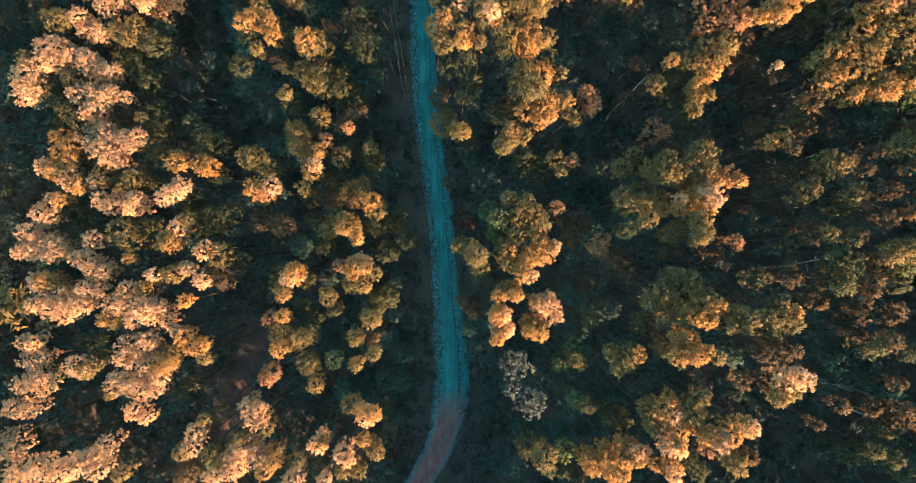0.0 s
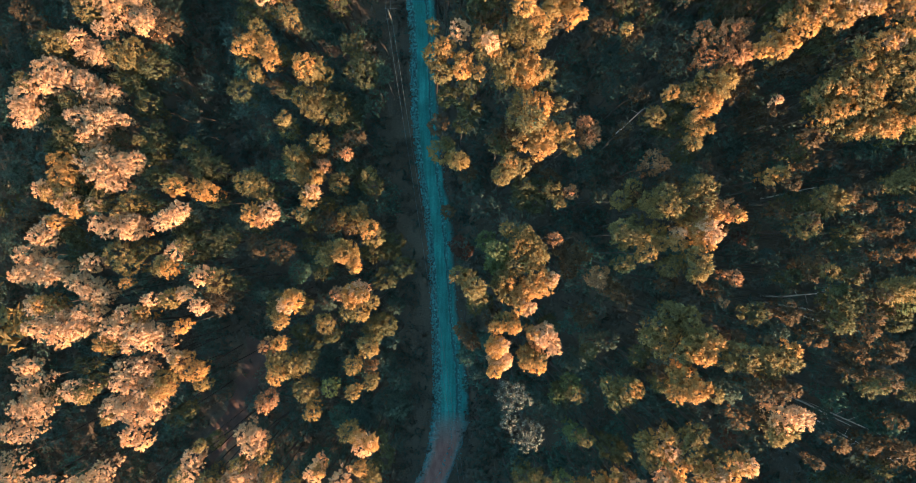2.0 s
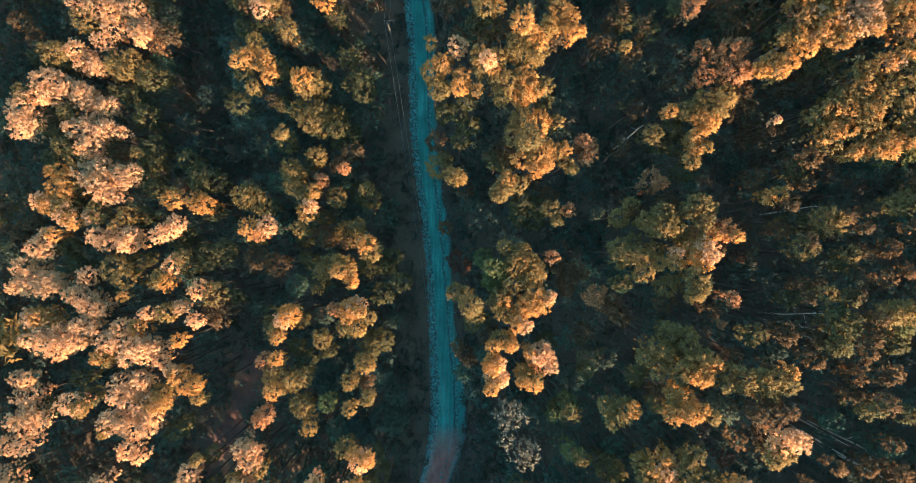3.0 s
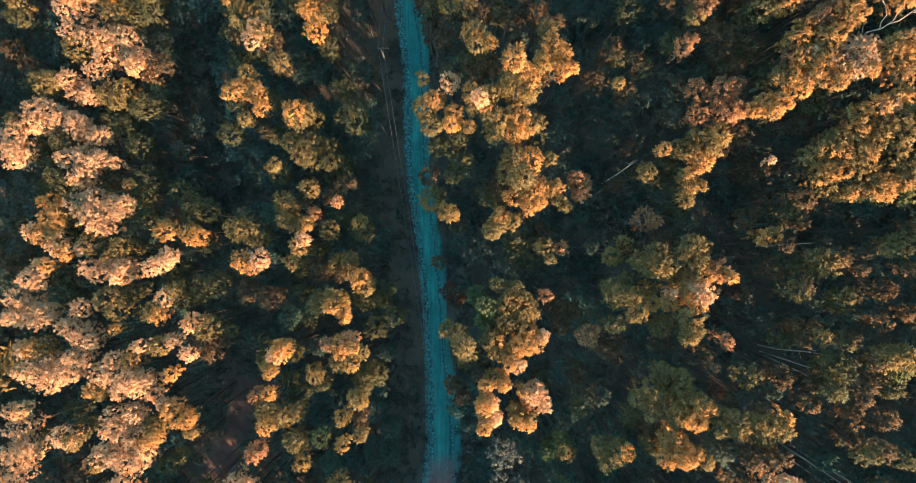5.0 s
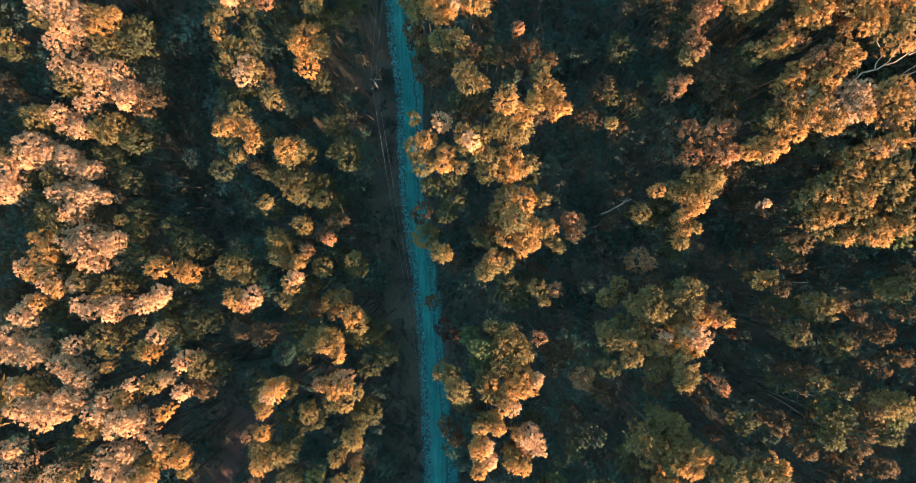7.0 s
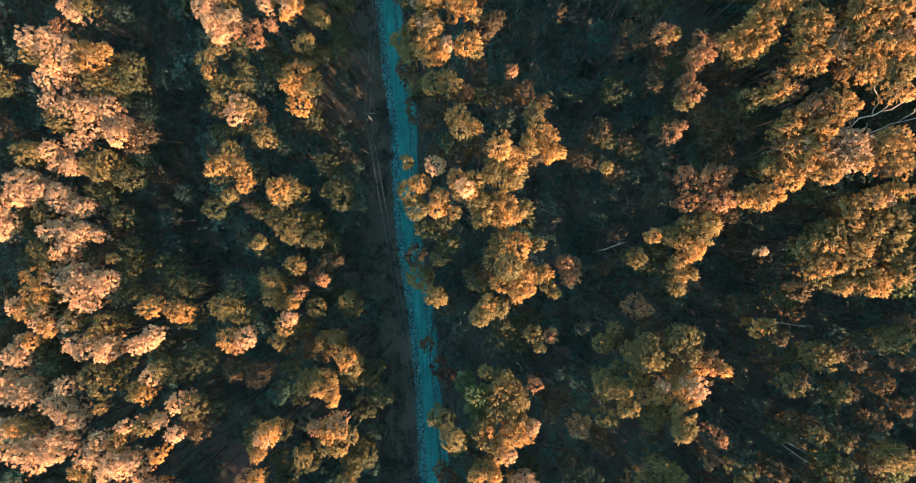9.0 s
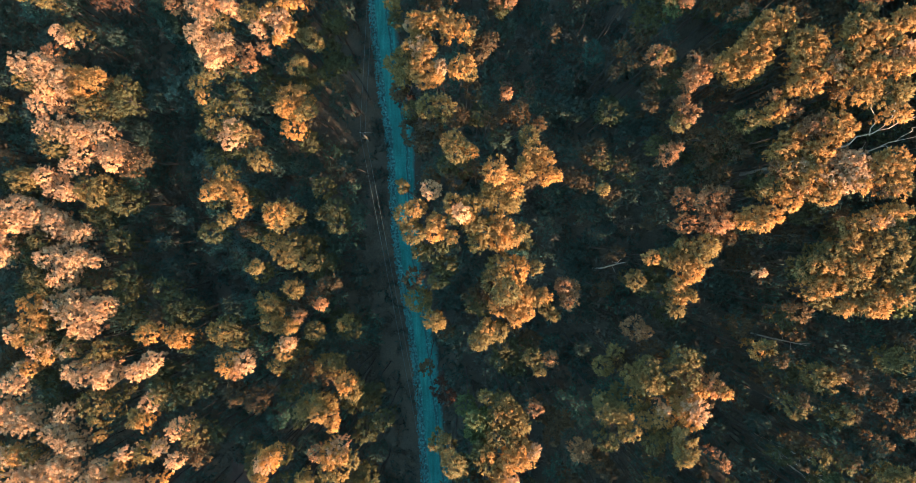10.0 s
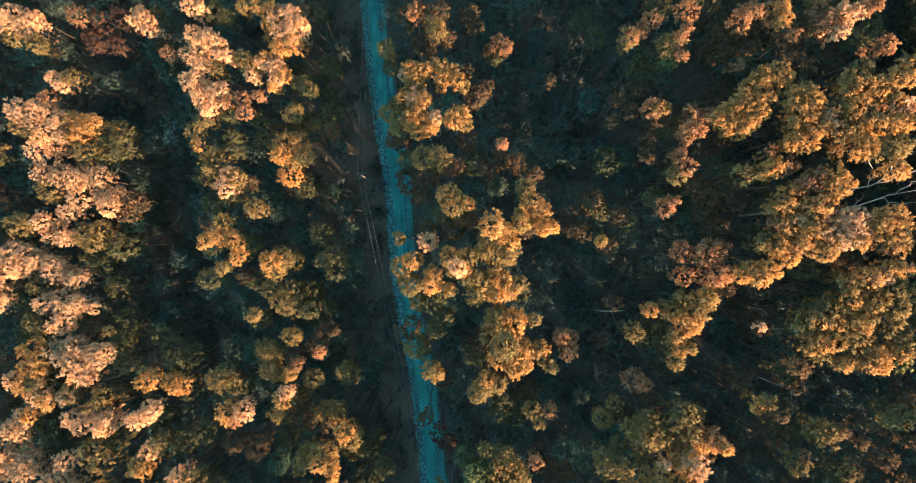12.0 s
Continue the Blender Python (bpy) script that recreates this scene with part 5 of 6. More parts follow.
eucalyptus("t", (-8.6, 21.8, 15.7, 0.84))
eucalyptus("g", (-2.5, 23.7, 28.5, 0.48))
eucalyptus("g", (-2.3, 20.9, 28.4, 0.96), (-1.5, 19.5, 28.5, 0.96))
eucalyptus("n", (-1.7, 29.3, 26.1, 0.99), (0.0, 29.6, 27.0, 0.98), (-0.5, 27.9, 27.1, 0.85))
eucalyptus("y", (-1.4, 21.7, 29.8, 0.82))
eucalyptus("b", (0.2, 23.3, 29.3, 0.83))
eucalyptus("n", (0.2, 24.5, 28.1, 0.72))
eucalyptus("y", (0.5, 19.3, 29.9, 0.82), (0.5, 20.4, 30.2, 0.82))
eucalyptus("t", (1.2, 26.1, 23.8, 0.89))
eucalyptus("y", (2.1, 18.9, 30.5, 0.47))
eucalyptus("y", (2.3, 27.4, 32.3, 0.91))
eucalyptus("y", (2.3, 22.1, 31.5, 0.92), (3.4, 20.7, 31.4, 0.58))
eucalyptus("g", (2.4, 20.7, 30.8, 0.58))
eucalyptus("n", (2.6, 24.2, 29.0, 0.83))
eucalyptus("g", (2.8, 26.7, 32.4, 1.02))
eucalyptus("b", (2.9, 20.9, 33.8, 0.67))
eucalyptus("o", (3.2, 25.3, 29.0, 0.95), (1.8, 25.9, 28.5, 0.84))
eucalyptus("y", (3.9, 26.6, 31.2, 0.58))
eucalyptus("g", (3.9, 21.8, 31.4, 0.81))
eucalyptus("n", (4.5, 25.0, 29.2, 0.71))
eucalyptus("g", (5.0, 19.7, 31.4, 1.04), (4.0, 20.0, 31.2, 0.81), (4.5, 18.4, 30.9, 0.81))
eucalyptus("n", (5.9, 29.9, 28.1, 0.72))
eucalyptus("y", (6.1, 24.6, 34.2, 1.00), (7.1, 23.9, 31.9, 0.92))
eucalyptus("g", (6.3, 22.1, 31.7, 1.15), (5.3, 22.3, 31.6, 0.80), (7.4, 21.8, 31.5, 0.69), (7.7, 22.4, 31.5, 0.69), (5.8, 23.4, 31.6, 0.80))
eucalyptus("t", (7.0, 28.7, 24.0, 0.89))
eucalyptus("y", (7.2, 18.9, 31.6, 1.03), (6.4, 18.5, 30.9, 0.93), (6.4, 19.7, 31.7, 1.03))
eucalyptus("y", (7.6, 23.1, 31.8, 0.69))
eucalyptus("g", (8.3, 19.2, 31.2, 0.69))
eucalyptus("o", (8.5, 18.4, 29.0, 0.83))
eucalyptus("g", (8.7, 24.8, 31.4, 0.81))
eucalyptus("g", (9.3, 27.9, 30.9, 0.81))
eucalyptus("n", (9.5, 24.2, 29.2, 0.71))
eucalyptus("y", (9.7, 26.4, 31.6, 1.04), (9.3, 25.5, 30.9, 0.93), (10.5, 25.6, 31.6, 0.80))
eucalyptus("n", (10.3, 29.3, 28.4, 0.60))
eucalyptus("y", (10.8, 24.3, 31.6, 0.69), (11.6, 24.2, 31.5, 0.46))
eucalyptus("n", (13.8, 23.9, 29.3, 0.83), (14.6, 23.6, 29.5, 0.71))
eucalyptus("g", (15.6, 22.8, 31.8, 0.46))
eucalyptus("n", (15.6, 26.2, 30.2, 1.06))
eucalyptus("t", (15.7, 22.1, 25.1, 0.75))
eucalyptus("t", (15.8, 18.7, 24.7, 0.88), (17.2, 19.5, 25.2, 0.63))
eucalyptus("o", (16.1, 25.4, 30.3, 0.82))
eucalyptus("n", (16.6, 22.2, 29.9, 0.70), (17.0, 22.7, 30.2, 0.70))
eucalyptus("o", (16.9, 29.9, 31.4, 1.04))
eucalyptus("n", (17.8, 25.1, 31.0, 0.70))
eucalyptus("o", (18.3, 24.4, 31.1, 0.69))
eucalyptus("t", (18.9, 28.2, 27.5, 0.85), (20.3, 28.9, 28.2, 0.84))
eucalyptus("n", (19.8, 19.9, 30.9, 0.58))
eucalyptus("o", (20.4, 26.5, 32.4, 0.79))
eucalyptus("c", (21.0, 25.7, 34.9, 0.77), (21.4, 25.9, 35.0, 0.44))
eucalyptus("g", (21.6, 28.0, 35.4, 0.65))
eucalyptus("c", (22.1, 21.9, 34.9, 0.88))
eucalyptus("c", (22.2, 28.7, 35.9, 0.76), (21.8, 29.8, 35.7, 0.52))
eucalyptus("n", (23.7, 27.1, 34.3, 0.89), (24.6, 26.5, 34.7, 0.77))
eucalyptus("n", (24.0, 25.1, 34.1, 0.66))
eucalyptus("c", (24.3, 19.8, 35.9, 1.08), (25.1, 19.7, 36.2, 0.75), (24.0, 21.7, 36.0, 0.97), (22.2, 19.7, 34.5, 0.77))
eucalyptus("t", (24.6, 24.2, 29.9, 0.82))
eucalyptus("n", (24.8, 19.1, 33.6, 0.78), (25.7, 18.5, 34.0, 0.67))
eucalyptus("c", (24.8, 22.0, 36.4, 0.64))
eucalyptus("n", (25.4, 23.7, 34.7, 0.77), (24.7, 23.5, 34.3, 0.66))
eucalyptus("n", (25.8, 27.1, 35.5, 0.87), (26.5, 25.8, 35.7, 0.76))
eucalyptus("o", (26.2, 28.3, 35.8, 0.65))
eucalyptus("g", (26.5, 27.8, 38.2, 0.84))
eucalyptus("y", (27.5, 19.7, 37.8, 0.73), (28.0, 19.9, 38.2, 0.73), (26.9, 20.2, 37.5, 0.63), (26.3, 19.6, 37.1, 0.64))
eucalyptus("y", (27.8, 28.0, 39.2, 0.72), (28.3, 28.4, 39.6, 0.71))
eucalyptus("o", (27.9, 23.0, 36.1, 0.65))
eucalyptus("c", (28.1, 29.6, 39.2, 0.40))
eucalyptus("g", (28.2, 22.5, 38.4, 0.73), (27.6, 22.3, 38.0, 0.52))
eucalyptus("c", (28.4, 23.8, 38.9, 0.62))
eucalyptus("y", (28.7, 21.9, 39.0, 0.83), (29.3, 21.2, 39.2, 0.72))
eucalyptus("y", (29.1, 23.7, 39.5, 0.72))
eucalyptus("n", (29.2, 18.5, 36.1, 0.75), (30.4, 18.4, 36.7, 0.64))
eucalyptus("c", (29.4, 28.3, 39.9, 0.61))
eucalyptus("y", (29.4, 26.0, 40.0, 0.81), (29.0, 25.3, 39.7, 0.71), (28.5, 24.9, 39.2, 0.62), (30.7, 24.9, 40.6, 0.70))
eucalyptus("b", (29.8, 23.9, 39.6, 0.51))
eucalyptus("b", (30.1, 22.1, 39.5, 0.61))
eucalyptus("y", (30.3, 29.8, 40.7, 0.68), (29.7, 30.3, 40.3, 0.49), (29.3, 30.1, 40.2, 0.59), (30.8, 30.6, 40.9, 0.58))
eucalyptus("y", (30.8, 23.1, 40.4, 0.91), (30.3, 22.5, 40.0, 0.71), (30.8, 24.0, 40.5, 0.81), (31.8, 22.1, 40.8, 0.80), (30.8, 21.5, 40.0, 0.61))
eucalyptus("c", (31.1, 27.1, 40.8, 0.80), (30.3, 26.8, 40.3, 0.50), (30.0, 26.4, 40.1, 0.61))
eucalyptus("o", (31.2, 20.8, 37.6, 0.74), (30.6, 20.1, 37.1, 0.53), (31.6, 20.0, 37.7, 0.63))
eucalyptus("y", (31.4, 25.2, 41.0, 0.70))
eucalyptus("y", (31.7, 21.4, 40.5, 0.70))
eucalyptus("b", (31.8, 23.2, 40.8, 1.00), (32.7, 24.0, 41.3, 0.80), (32.8, 22.5, 41.1, 0.90), (33.5, 22.9, 41.5, 0.89), (33.4, 24.0, 41.6, 0.79))
eucalyptus("y", (32.1, 27.2, 41.5, 0.89), (32.5, 26.5, 41.6, 0.69), (32.0, 26.1, 41.3, 0.69))
eucalyptus("g", (33.4, 18.9, 40.5, 0.70))
eucalyptus("y", (33.5, 29.3, 42.2, 0.85), (34.0, 29.7, 42.3, 0.57), (34.2, 29.2, 42.4, 0.66), (33.7, 30.4, 42.2, 0.66), (32.6, 30.5, 41.8, 0.67))
eucalyptus("y", (33.7, 22.2, 41.6, 0.59))
eucalyptus("y", (34.7, 19.5, 41.5, 0.79), (35.8, 20.0, 42.0, 0.59))
eucalyptus("b", (35.3, 19.5, 41.5, 0.59))
eucalyptus("y", (35.5, 22.9, 42.6, 0.97), (36.2, 23.1, 42.8, 0.87), (35.6, 24.0, 42.8, 0.87), (34.8, 23.8, 42.4, 0.68), (36.1, 21.8, 42.6, 0.78))
eucalyptus("c", (35.5, 21.8, 42.1, 0.59))
eucalyptus("y", (35.8, 27.4, 43.0, 0.68))
eucalyptus("g", (36.4, 29.3, 42.8, 0.75), (35.6, 29.2, 42.6, 0.66))
eucalyptus("y", (36.5, 20.0, 42.2, 0.59))
eucalyptus("t", (36.9, 22.1, 35.9, 0.76))
eucalyptus("n", (-55.1, 31.5, 6.0, 1.09))
eucalyptus("o", (-54.0, 35.4, 6.1, 1.09), (-55.1, 35.8, 5.9, 0.78))
eucalyptus("g", (-53.4, 36.8, 8.3, 0.76))
eucalyptus("g", (-49.0, 38.7, 8.9, 0.89), (-47.2, 37.9, 9.1, 0.89))
eucalyptus("b", (-48.1, 40.3, 9.5, 1.32), (-49.5, 40.7, 9.3, 1.18), (-46.5, 40.9, 9.5, 0.73), (-46.4, 38.8, 9.4, 1.03))
eucalyptus("b", (-45.8, 36.3, 8.0, 1.15), (-46.2, 37.1, 9.2, 0.90), (-47.0, 35.7, 9.1, 1.06))
eucalyptus("g", (-45.6, 30.9, 9.0, 1.36))
eucalyptus("b", (-45.2, 39.8, 9.7, 1.32), (-44.2, 38.7, 9.6, 1.03), (-43.4, 39.4, 9.6, 0.73))
eucalyptus("b", (-44.1, 32.7, 9.3, 1.36), (-42.3, 32.2, 9.4, 1.21), (-46.3, 33.0, 9.1, 1.13))
eucalyptus("b", (-43.6, 37.2, 9.4, 0.75))
eucalyptus("b", (-42.3, 30.1, 9.3, 1.36), (-43.4, 28.4, 9.0, 0.91))
eucalyptus("g", (-41.1, 35.3, 9.7, 1.35))
eucalyptus("y", (-40.3, 38.4, 10.6, 1.31), (-38.9, 38.6, 11.3, 0.86), (-41.3, 37.2, 10.0, 0.88), (-41.8, 38.9, 10.1, 1.02), (-42.1, 36.9, 9.8, 0.75))
eucalyptus("o", (-39.4, 35.4, 8.0, 1.38), (-40.2, 37.1, 7.9, 1.15), (-38.0, 36.9, 8.9, 0.89))
eucalyptus("b", (-39.2, 32.1, 10.0, 1.20), (-40.8, 32.5, 9.5, 0.90), (-38.9, 30.2, 8.9, 1.06))
eucalyptus("t", (-38.1, 34.3, 4.0, 1.11), (-36.7, 33.0, 4.7, 1.11), (-40.4, 34.3, 2.9, 0.96))
eucalyptus("o", (-36.5, 36.0, 9.9, 1.35), (-36.0, 37.3, 10.4, 1.16))
eucalyptus("t", (-36.3, 31.9, 4.8, 0.95))
eucalyptus("t", (-34.2, 36.2, 6.4, 0.78), (-33.9, 37.7, 6.8, 0.76))
eucalyptus("m", (-29.3, 40.5, 5.5, 0.61), (-28.6, 39.4, 5.8, 0.61))
eucalyptus("t", (-26.5, 36.3, 10.2, 1.02))
eucalyptus("g", (-25.1, 35.9, 17.6, 0.80))
eucalyptus("o", (-25.1, 34.1, 15.3, 0.85))
eucalyptus("o", (-24.7, 31.2, 15.5, 0.98))
eucalyptus("y", (-24.5, 34.6, 18.1, 0.68))
eucalyptus("b", (-24.2, 40.7, 18.4, 1.19), (-24.5, 41.7, 18.2, 0.66), (-25.3, 41.4, 17.9, 0.80), (-23.6, 39.4, 18.6, 1.06), (-22.2, 39.9, 18.8, 1.06))
eucalyptus("n", (-23.9, 30.6, 15.7, 0.70))
eucalyptus("g", (-23.8, 37.0, 18.1, 0.53))
eucalyptus("b", (-23.0, 38.4, 18.6, 0.79), (-23.3, 37.9, 18.4, 0.53))
eucalyptus("g", (-22.8, 32.6, 18.6, 1.36))
eucalyptus("o", (-21.8, 37.8, 16.5, 0.81))
eucalyptus("b", (-21.6, 40.2, 18.8, 0.79))
eucalyptus("o", (-21.5, 34.0, 16.5, 0.83), (-21.5, 35.6, 16.5, 0.68))
eucalyptus("c", (-21.3, 38.7, 18.8, 0.53))
eucalyptus("g", (-20.2, 30.5, 18.9, 0.95))
eucalyptus("t", (-19.6, 34.0, 12.3, 1.17), (-21.7, 34.8, 12.1, 1.02))
eucalyptus("n", (-19.4, 30.4, 16.7, 0.69))
eucalyptus("c", (-19.2, 37.6, 19.0, 0.79), (-19.1, 39.1, 19.0, 0.66))
eucalyptus("o", (-18.2, 37.3, 16.8, 0.81))
eucalyptus("b", (-18.1, 41.5, 19.1, 0.66))
eucalyptus("o", (-17.7, 35.1, 16.9, 0.81), (-16.5, 36.3, 15.0, 0.69))
eucalyptus("c", (-17.5, 39.4, 19.1, 0.53))
eucalyptus("m", (-16.6, 31.4, 11.7, 0.88))
eucalyptus("y", (-15.8, 40.1, 19.8, 0.52))
eucalyptus("y", (-14.6, 30.7, 19.5, 1.07))
eucalyptus("y", (-14.5, 33.7, 19.5, 1.48), (-13.5, 34.0, 19.5, 1.08), (-15.3, 32.9, 20.1, 0.93))
eucalyptus("y", (-14.4, 41.1, 20.3, 0.65))
eucalyptus("o", (-14.4, 36.1, 15.9, 0.96), (-13.7, 36.9, 16.2, 0.95))
eucalyptus("g", (-14.2, 37.4, 19.2, 0.92), (-13.5, 37.6, 19.4, 0.52))
eucalyptus("g", (-12.8, 32.6, 20.1, 0.80), (-14.1, 32.1, 19.4, 0.67))
eucalyptus("g", (-12.4, 39.9, 20.0, 0.91), (-13.1, 40.3, 19.7, 0.65), (-11.8, 39.3, 20.2, 0.65))
eucalyptus("o", (-10.9, 37.3, 17.5, 0.94), (-9.9, 37.8, 18.0, 0.93), (-12.3, 36.8, 16.8, 0.81))
eucalyptus("t", (-10.6, 34.8, 13.3, 1.01))
eucalyptus("o", (-10.5, 39.4, 17.6, 0.94), (-11.4, 40.8, 17.2, 0.81))
eucalyptus("n", (-9.5, 35.0, 20.2, 0.65))
eucalyptus("o", (-8.8, 37.7, 18.3, 0.53))
eucalyptus("o", (-3.3, 40.8, 22.9, 0.63))
eucalyptus("r", (-3.1, 34.4, 16.1, 0.98))
eucalyptus("n", (-2.9, 33.3, 24.4, 0.74))
eucalyptus("g", (-2.1, 35.2, 26.7, 0.84), (-2.4, 34.4, 26.7, 0.72), (-3.2, 35.9, 25.9, 0.72), (-2.3, 36.7, 26.2, 0.72))
eucalyptus("y", (-1.7, 37.1, 26.8, 0.83))
eucalyptus("b", (-1.7, 39.4, 26.1, 0.48))
eucalyptus("o", (-1.4, 31.4, 25.7, 0.87))
eucalyptus("y", (-1.2, 34.7, 27.6, 0.71), (-0.9, 34.2, 27.8, 0.59), (-0.3, 35.8, 27.7, 0.59), (-0.3, 33.5, 28.2, 0.58))
eucalyptus("g", (-0.8, 38.2, 26.6, 0.48))
eucalyptus("y", (-0.8, 39.0, 26.9, 0.83), (-0.2, 39.5, 27.0, 0.83), (-1.1, 39.9, 26.6, 0.72))
eucalyptus("b", (-0.6, 37.0, 27.2, 0.95))
eucalyptus("g", (0.1, 31.1, 28.9, 0.95), (1.5, 31.2, 29.4, 0.95))
eucalyptus("y", (0.3, 36.6, 27.8, 0.59))
eucalyptus("y", (0.6, 39.7, 27.1, 0.47))
eucalyptus("y", (0.7, 34.6, 27.7, 0.71), (1.0, 34.1, 27.8, 0.59), (0.4, 33.8, 27.7, 0.59))
eucalyptus("b", (1.3, 34.8, 28.3, 0.58))
eucalyptus("n", (2.6, 30.3, 27.7, 0.85), (3.4, 30.1, 27.8, 0.60))
eucalyptus("y", (2.8, 39.2, 27.7, 0.82), (2.2, 38.7, 27.7, 0.71), (2.0, 39.9, 27.4, 0.71), (3.6, 38.3, 27.9, 0.59))
eucalyptus("y", (3.2, 34.6, 29.1, 0.93), (3.8, 34.9, 29.0, 0.69))
eucalyptus("g", (4.0, 34.1, 28.9, 0.58))
eucalyptus("g", (4.1, 37.8, 27.7, 0.47))
eucalyptus("n", (4.2, 33.0, 27.1, 0.83))
eucalyptus("n", (4.5, 39.7, 25.0, 0.49))
eucalyptus("o", (4.8, 30.5, 27.9, 0.97))
eucalyptus("n", (5.2, 37.0, 26.0, 0.96), (6.1, 37.8, 25.8, 0.85))
eucalyptus("n", (6.8, 41.7, 24.6, 0.61))
eucalyptus("o", (7.3, 41.0, 24.9, 0.61))
eucalyptus("c", (7.4, 32.0, 29.7, 0.46))
eucalyptus("c", (7.8, 41.9, 27.1, 0.83), (8.3, 41.3, 27.3, 0.47))
eucalyptus("t", (8.1, 40.5, 20.8, 0.90))
eucalyptus("n", (8.7, 30.5, 28.0, 0.84), (7.6, 30.8, 27.8, 0.73))
eucalyptus("t", (11.4, 32.3, 23.8, 1.02), (13.1, 31.5, 24.7, 1.01))
eucalyptus("n", (12.3, 38.0, 28.0, 0.47))
eucalyptus("t", (13.3, 34.4, 24.7, 0.61))
eucalyptus("t", (14.7, 31.2, 25.7, 0.87))
eucalyptus("m", (15.8, 36.3, 27.5, 0.83))
eucalyptus("o", (16.1, 41.3, 30.2, 0.80))
eucalyptus("t", (16.7, 31.5, 26.9, 0.86))
eucalyptus("n", (17.1, 33.4, 31.6, 0.56))
eucalyptus("n", (17.6, 35.2, 31.9, 0.55))
eucalyptus("g", (18.2, 40.3, 34.0, 0.75))
eucalyptus("n", (18.5, 34.1, 32.3, 0.55))
eucalyptus("t", (18.8, 30.7, 27.8, 0.97))
eucalyptus("c", (18.8, 40.4, 34.4, 0.64), (19.3, 40.8, 34.6, 0.53))
eucalyptus("n", (19.3, 36.0, 32.7, 0.55))
eucalyptus("n", (19.9, 31.7, 32.7, 0.55))
eucalyptus("o", (20.0, 36.9, 33.1, 0.65))
eucalyptus("n", (20.0, 30.2, 32.7, 0.68))
eucalyptus("o", (20.1, 39.2, 33.1, 0.76), (19.6, 38.0, 32.9, 0.66))
eucalyptus("c", (20.1, 34.0, 35.4, 0.74))
eucalyptus("c", (20.2, 41.4, 35.0, 0.64))
eucalyptus("y", (20.5, 33.7, 35.6, 0.52))
eucalyptus("n", (20.8, 33.1, 33.3, 0.76), (20.1, 33.1, 33.0, 0.66))
eucalyptus("g", (21.1, 39.2, 35.8, 0.84))
eucalyptus("e", (21.6, 38.2, 34.8, 0.74))
eucalyptus("c", (22.0, 39.5, 36.2, 0.52), (22.6, 39.9, 36.4, 0.41))
eucalyptus("c", (22.1, 37.8, 36.3, 0.42))
eucalyptus("o", (22.3, 38.8, 34.2, 0.86))
eucalyptus("c", (22.4, 30.9, 36.0, 0.31))
eucalyptus("c", (22.7, 41.6, 36.4, 0.83))
eucalyptus("c", (23.1, 32.2, 36.6, 0.72), (23.3, 31.7, 36.6, 0.52), (22.6, 31.8, 36.3, 0.62), (23.9, 32.9, 37.0, 0.41), (22.7, 33.2, 36.4, 0.52))
eucalyptus("n", (23.7, 41.4, 34.6, 0.75), (24.8, 41.7, 35.0, 0.64))
eucalyptus("y", (24.6, 32.7, 37.7, 0.61))
eucalyptus("n", (24.9, 39.2, 35.3, 0.63), (25.4, 40.1, 35.4, 0.63))
eucalyptus("y", (25.2, 31.3, 37.8, 0.30))
eucalyptus("y", (25.8, 32.1, 38.3, 0.81), (26.6, 32.0, 38.7, 0.70), (25.0, 32.2, 37.9, 0.71), (26.2, 31.4, 38.4, 0.50), (25.6, 33.1, 38.2, 0.71))
eucalyptus("c", (26.0, 36.6, 38.1, 0.40))
eucalyptus("n", (26.3, 38.5, 36.0, 0.73), (25.7, 38.3, 35.7, 0.63), (27.8, 38.7, 36.6, 0.72))
eucalyptus("y", (26.4, 33.2, 38.7, 0.80), (27.2, 33.1, 39.1, 0.80), (26.4, 34.1, 38.6, 0.50), (27.4, 33.8, 39.1, 0.40), (27.1, 32.2, 38.9, 0.40))
eucalyptus("c", (26.6, 40.2, 38.2, 0.81), (27.0, 40.9, 38.3, 0.60), (27.6, 40.8, 38.6, 0.70))
eucalyptus("n", (27.0, 41.8, 35.8, 0.63))
eucalyptus("o", (27.3, 36.9, 36.5, 0.52))
eucalyptus("y", (27.5, 32.6, 39.2, 0.60))
eucalyptus("y", (27.8, 35.3, 39.4, 0.79), (27.6, 34.7, 39.2, 0.50), (27.2, 34.9, 39.1, 0.70), (28.2, 34.6, 39.6, 0.79), (28.8, 35.4, 39.8, 0.79))
eucalyptus("y", (28.1, 33.9, 39.5, 0.49))
eucalyptus("n", (28.6, 39.1, 36.9, 0.72), (27.9, 40.0, 36.4, 0.62))
eucalyptus("c", (28.8, 40.6, 39.1, 0.80))
eucalyptus("y", (29.1, 35.1, 39.9, 0.49))
eucalyptus("y", (29.3, 40.7, 39.4, 0.59), (29.3, 39.8, 39.5, 0.49))
eucalyptus("y", (30.0, 32.1, 40.5, 0.68), (30.5, 31.8, 40.7, 0.58), (29.7, 31.4, 40.3, 0.49))
eucalyptus("c", (30.0, 38.5, 39.7, 0.39))
eucalyptus("y", (30.4, 33.8, 40.6, 0.68), (29.6, 33.7, 40.3, 0.59))
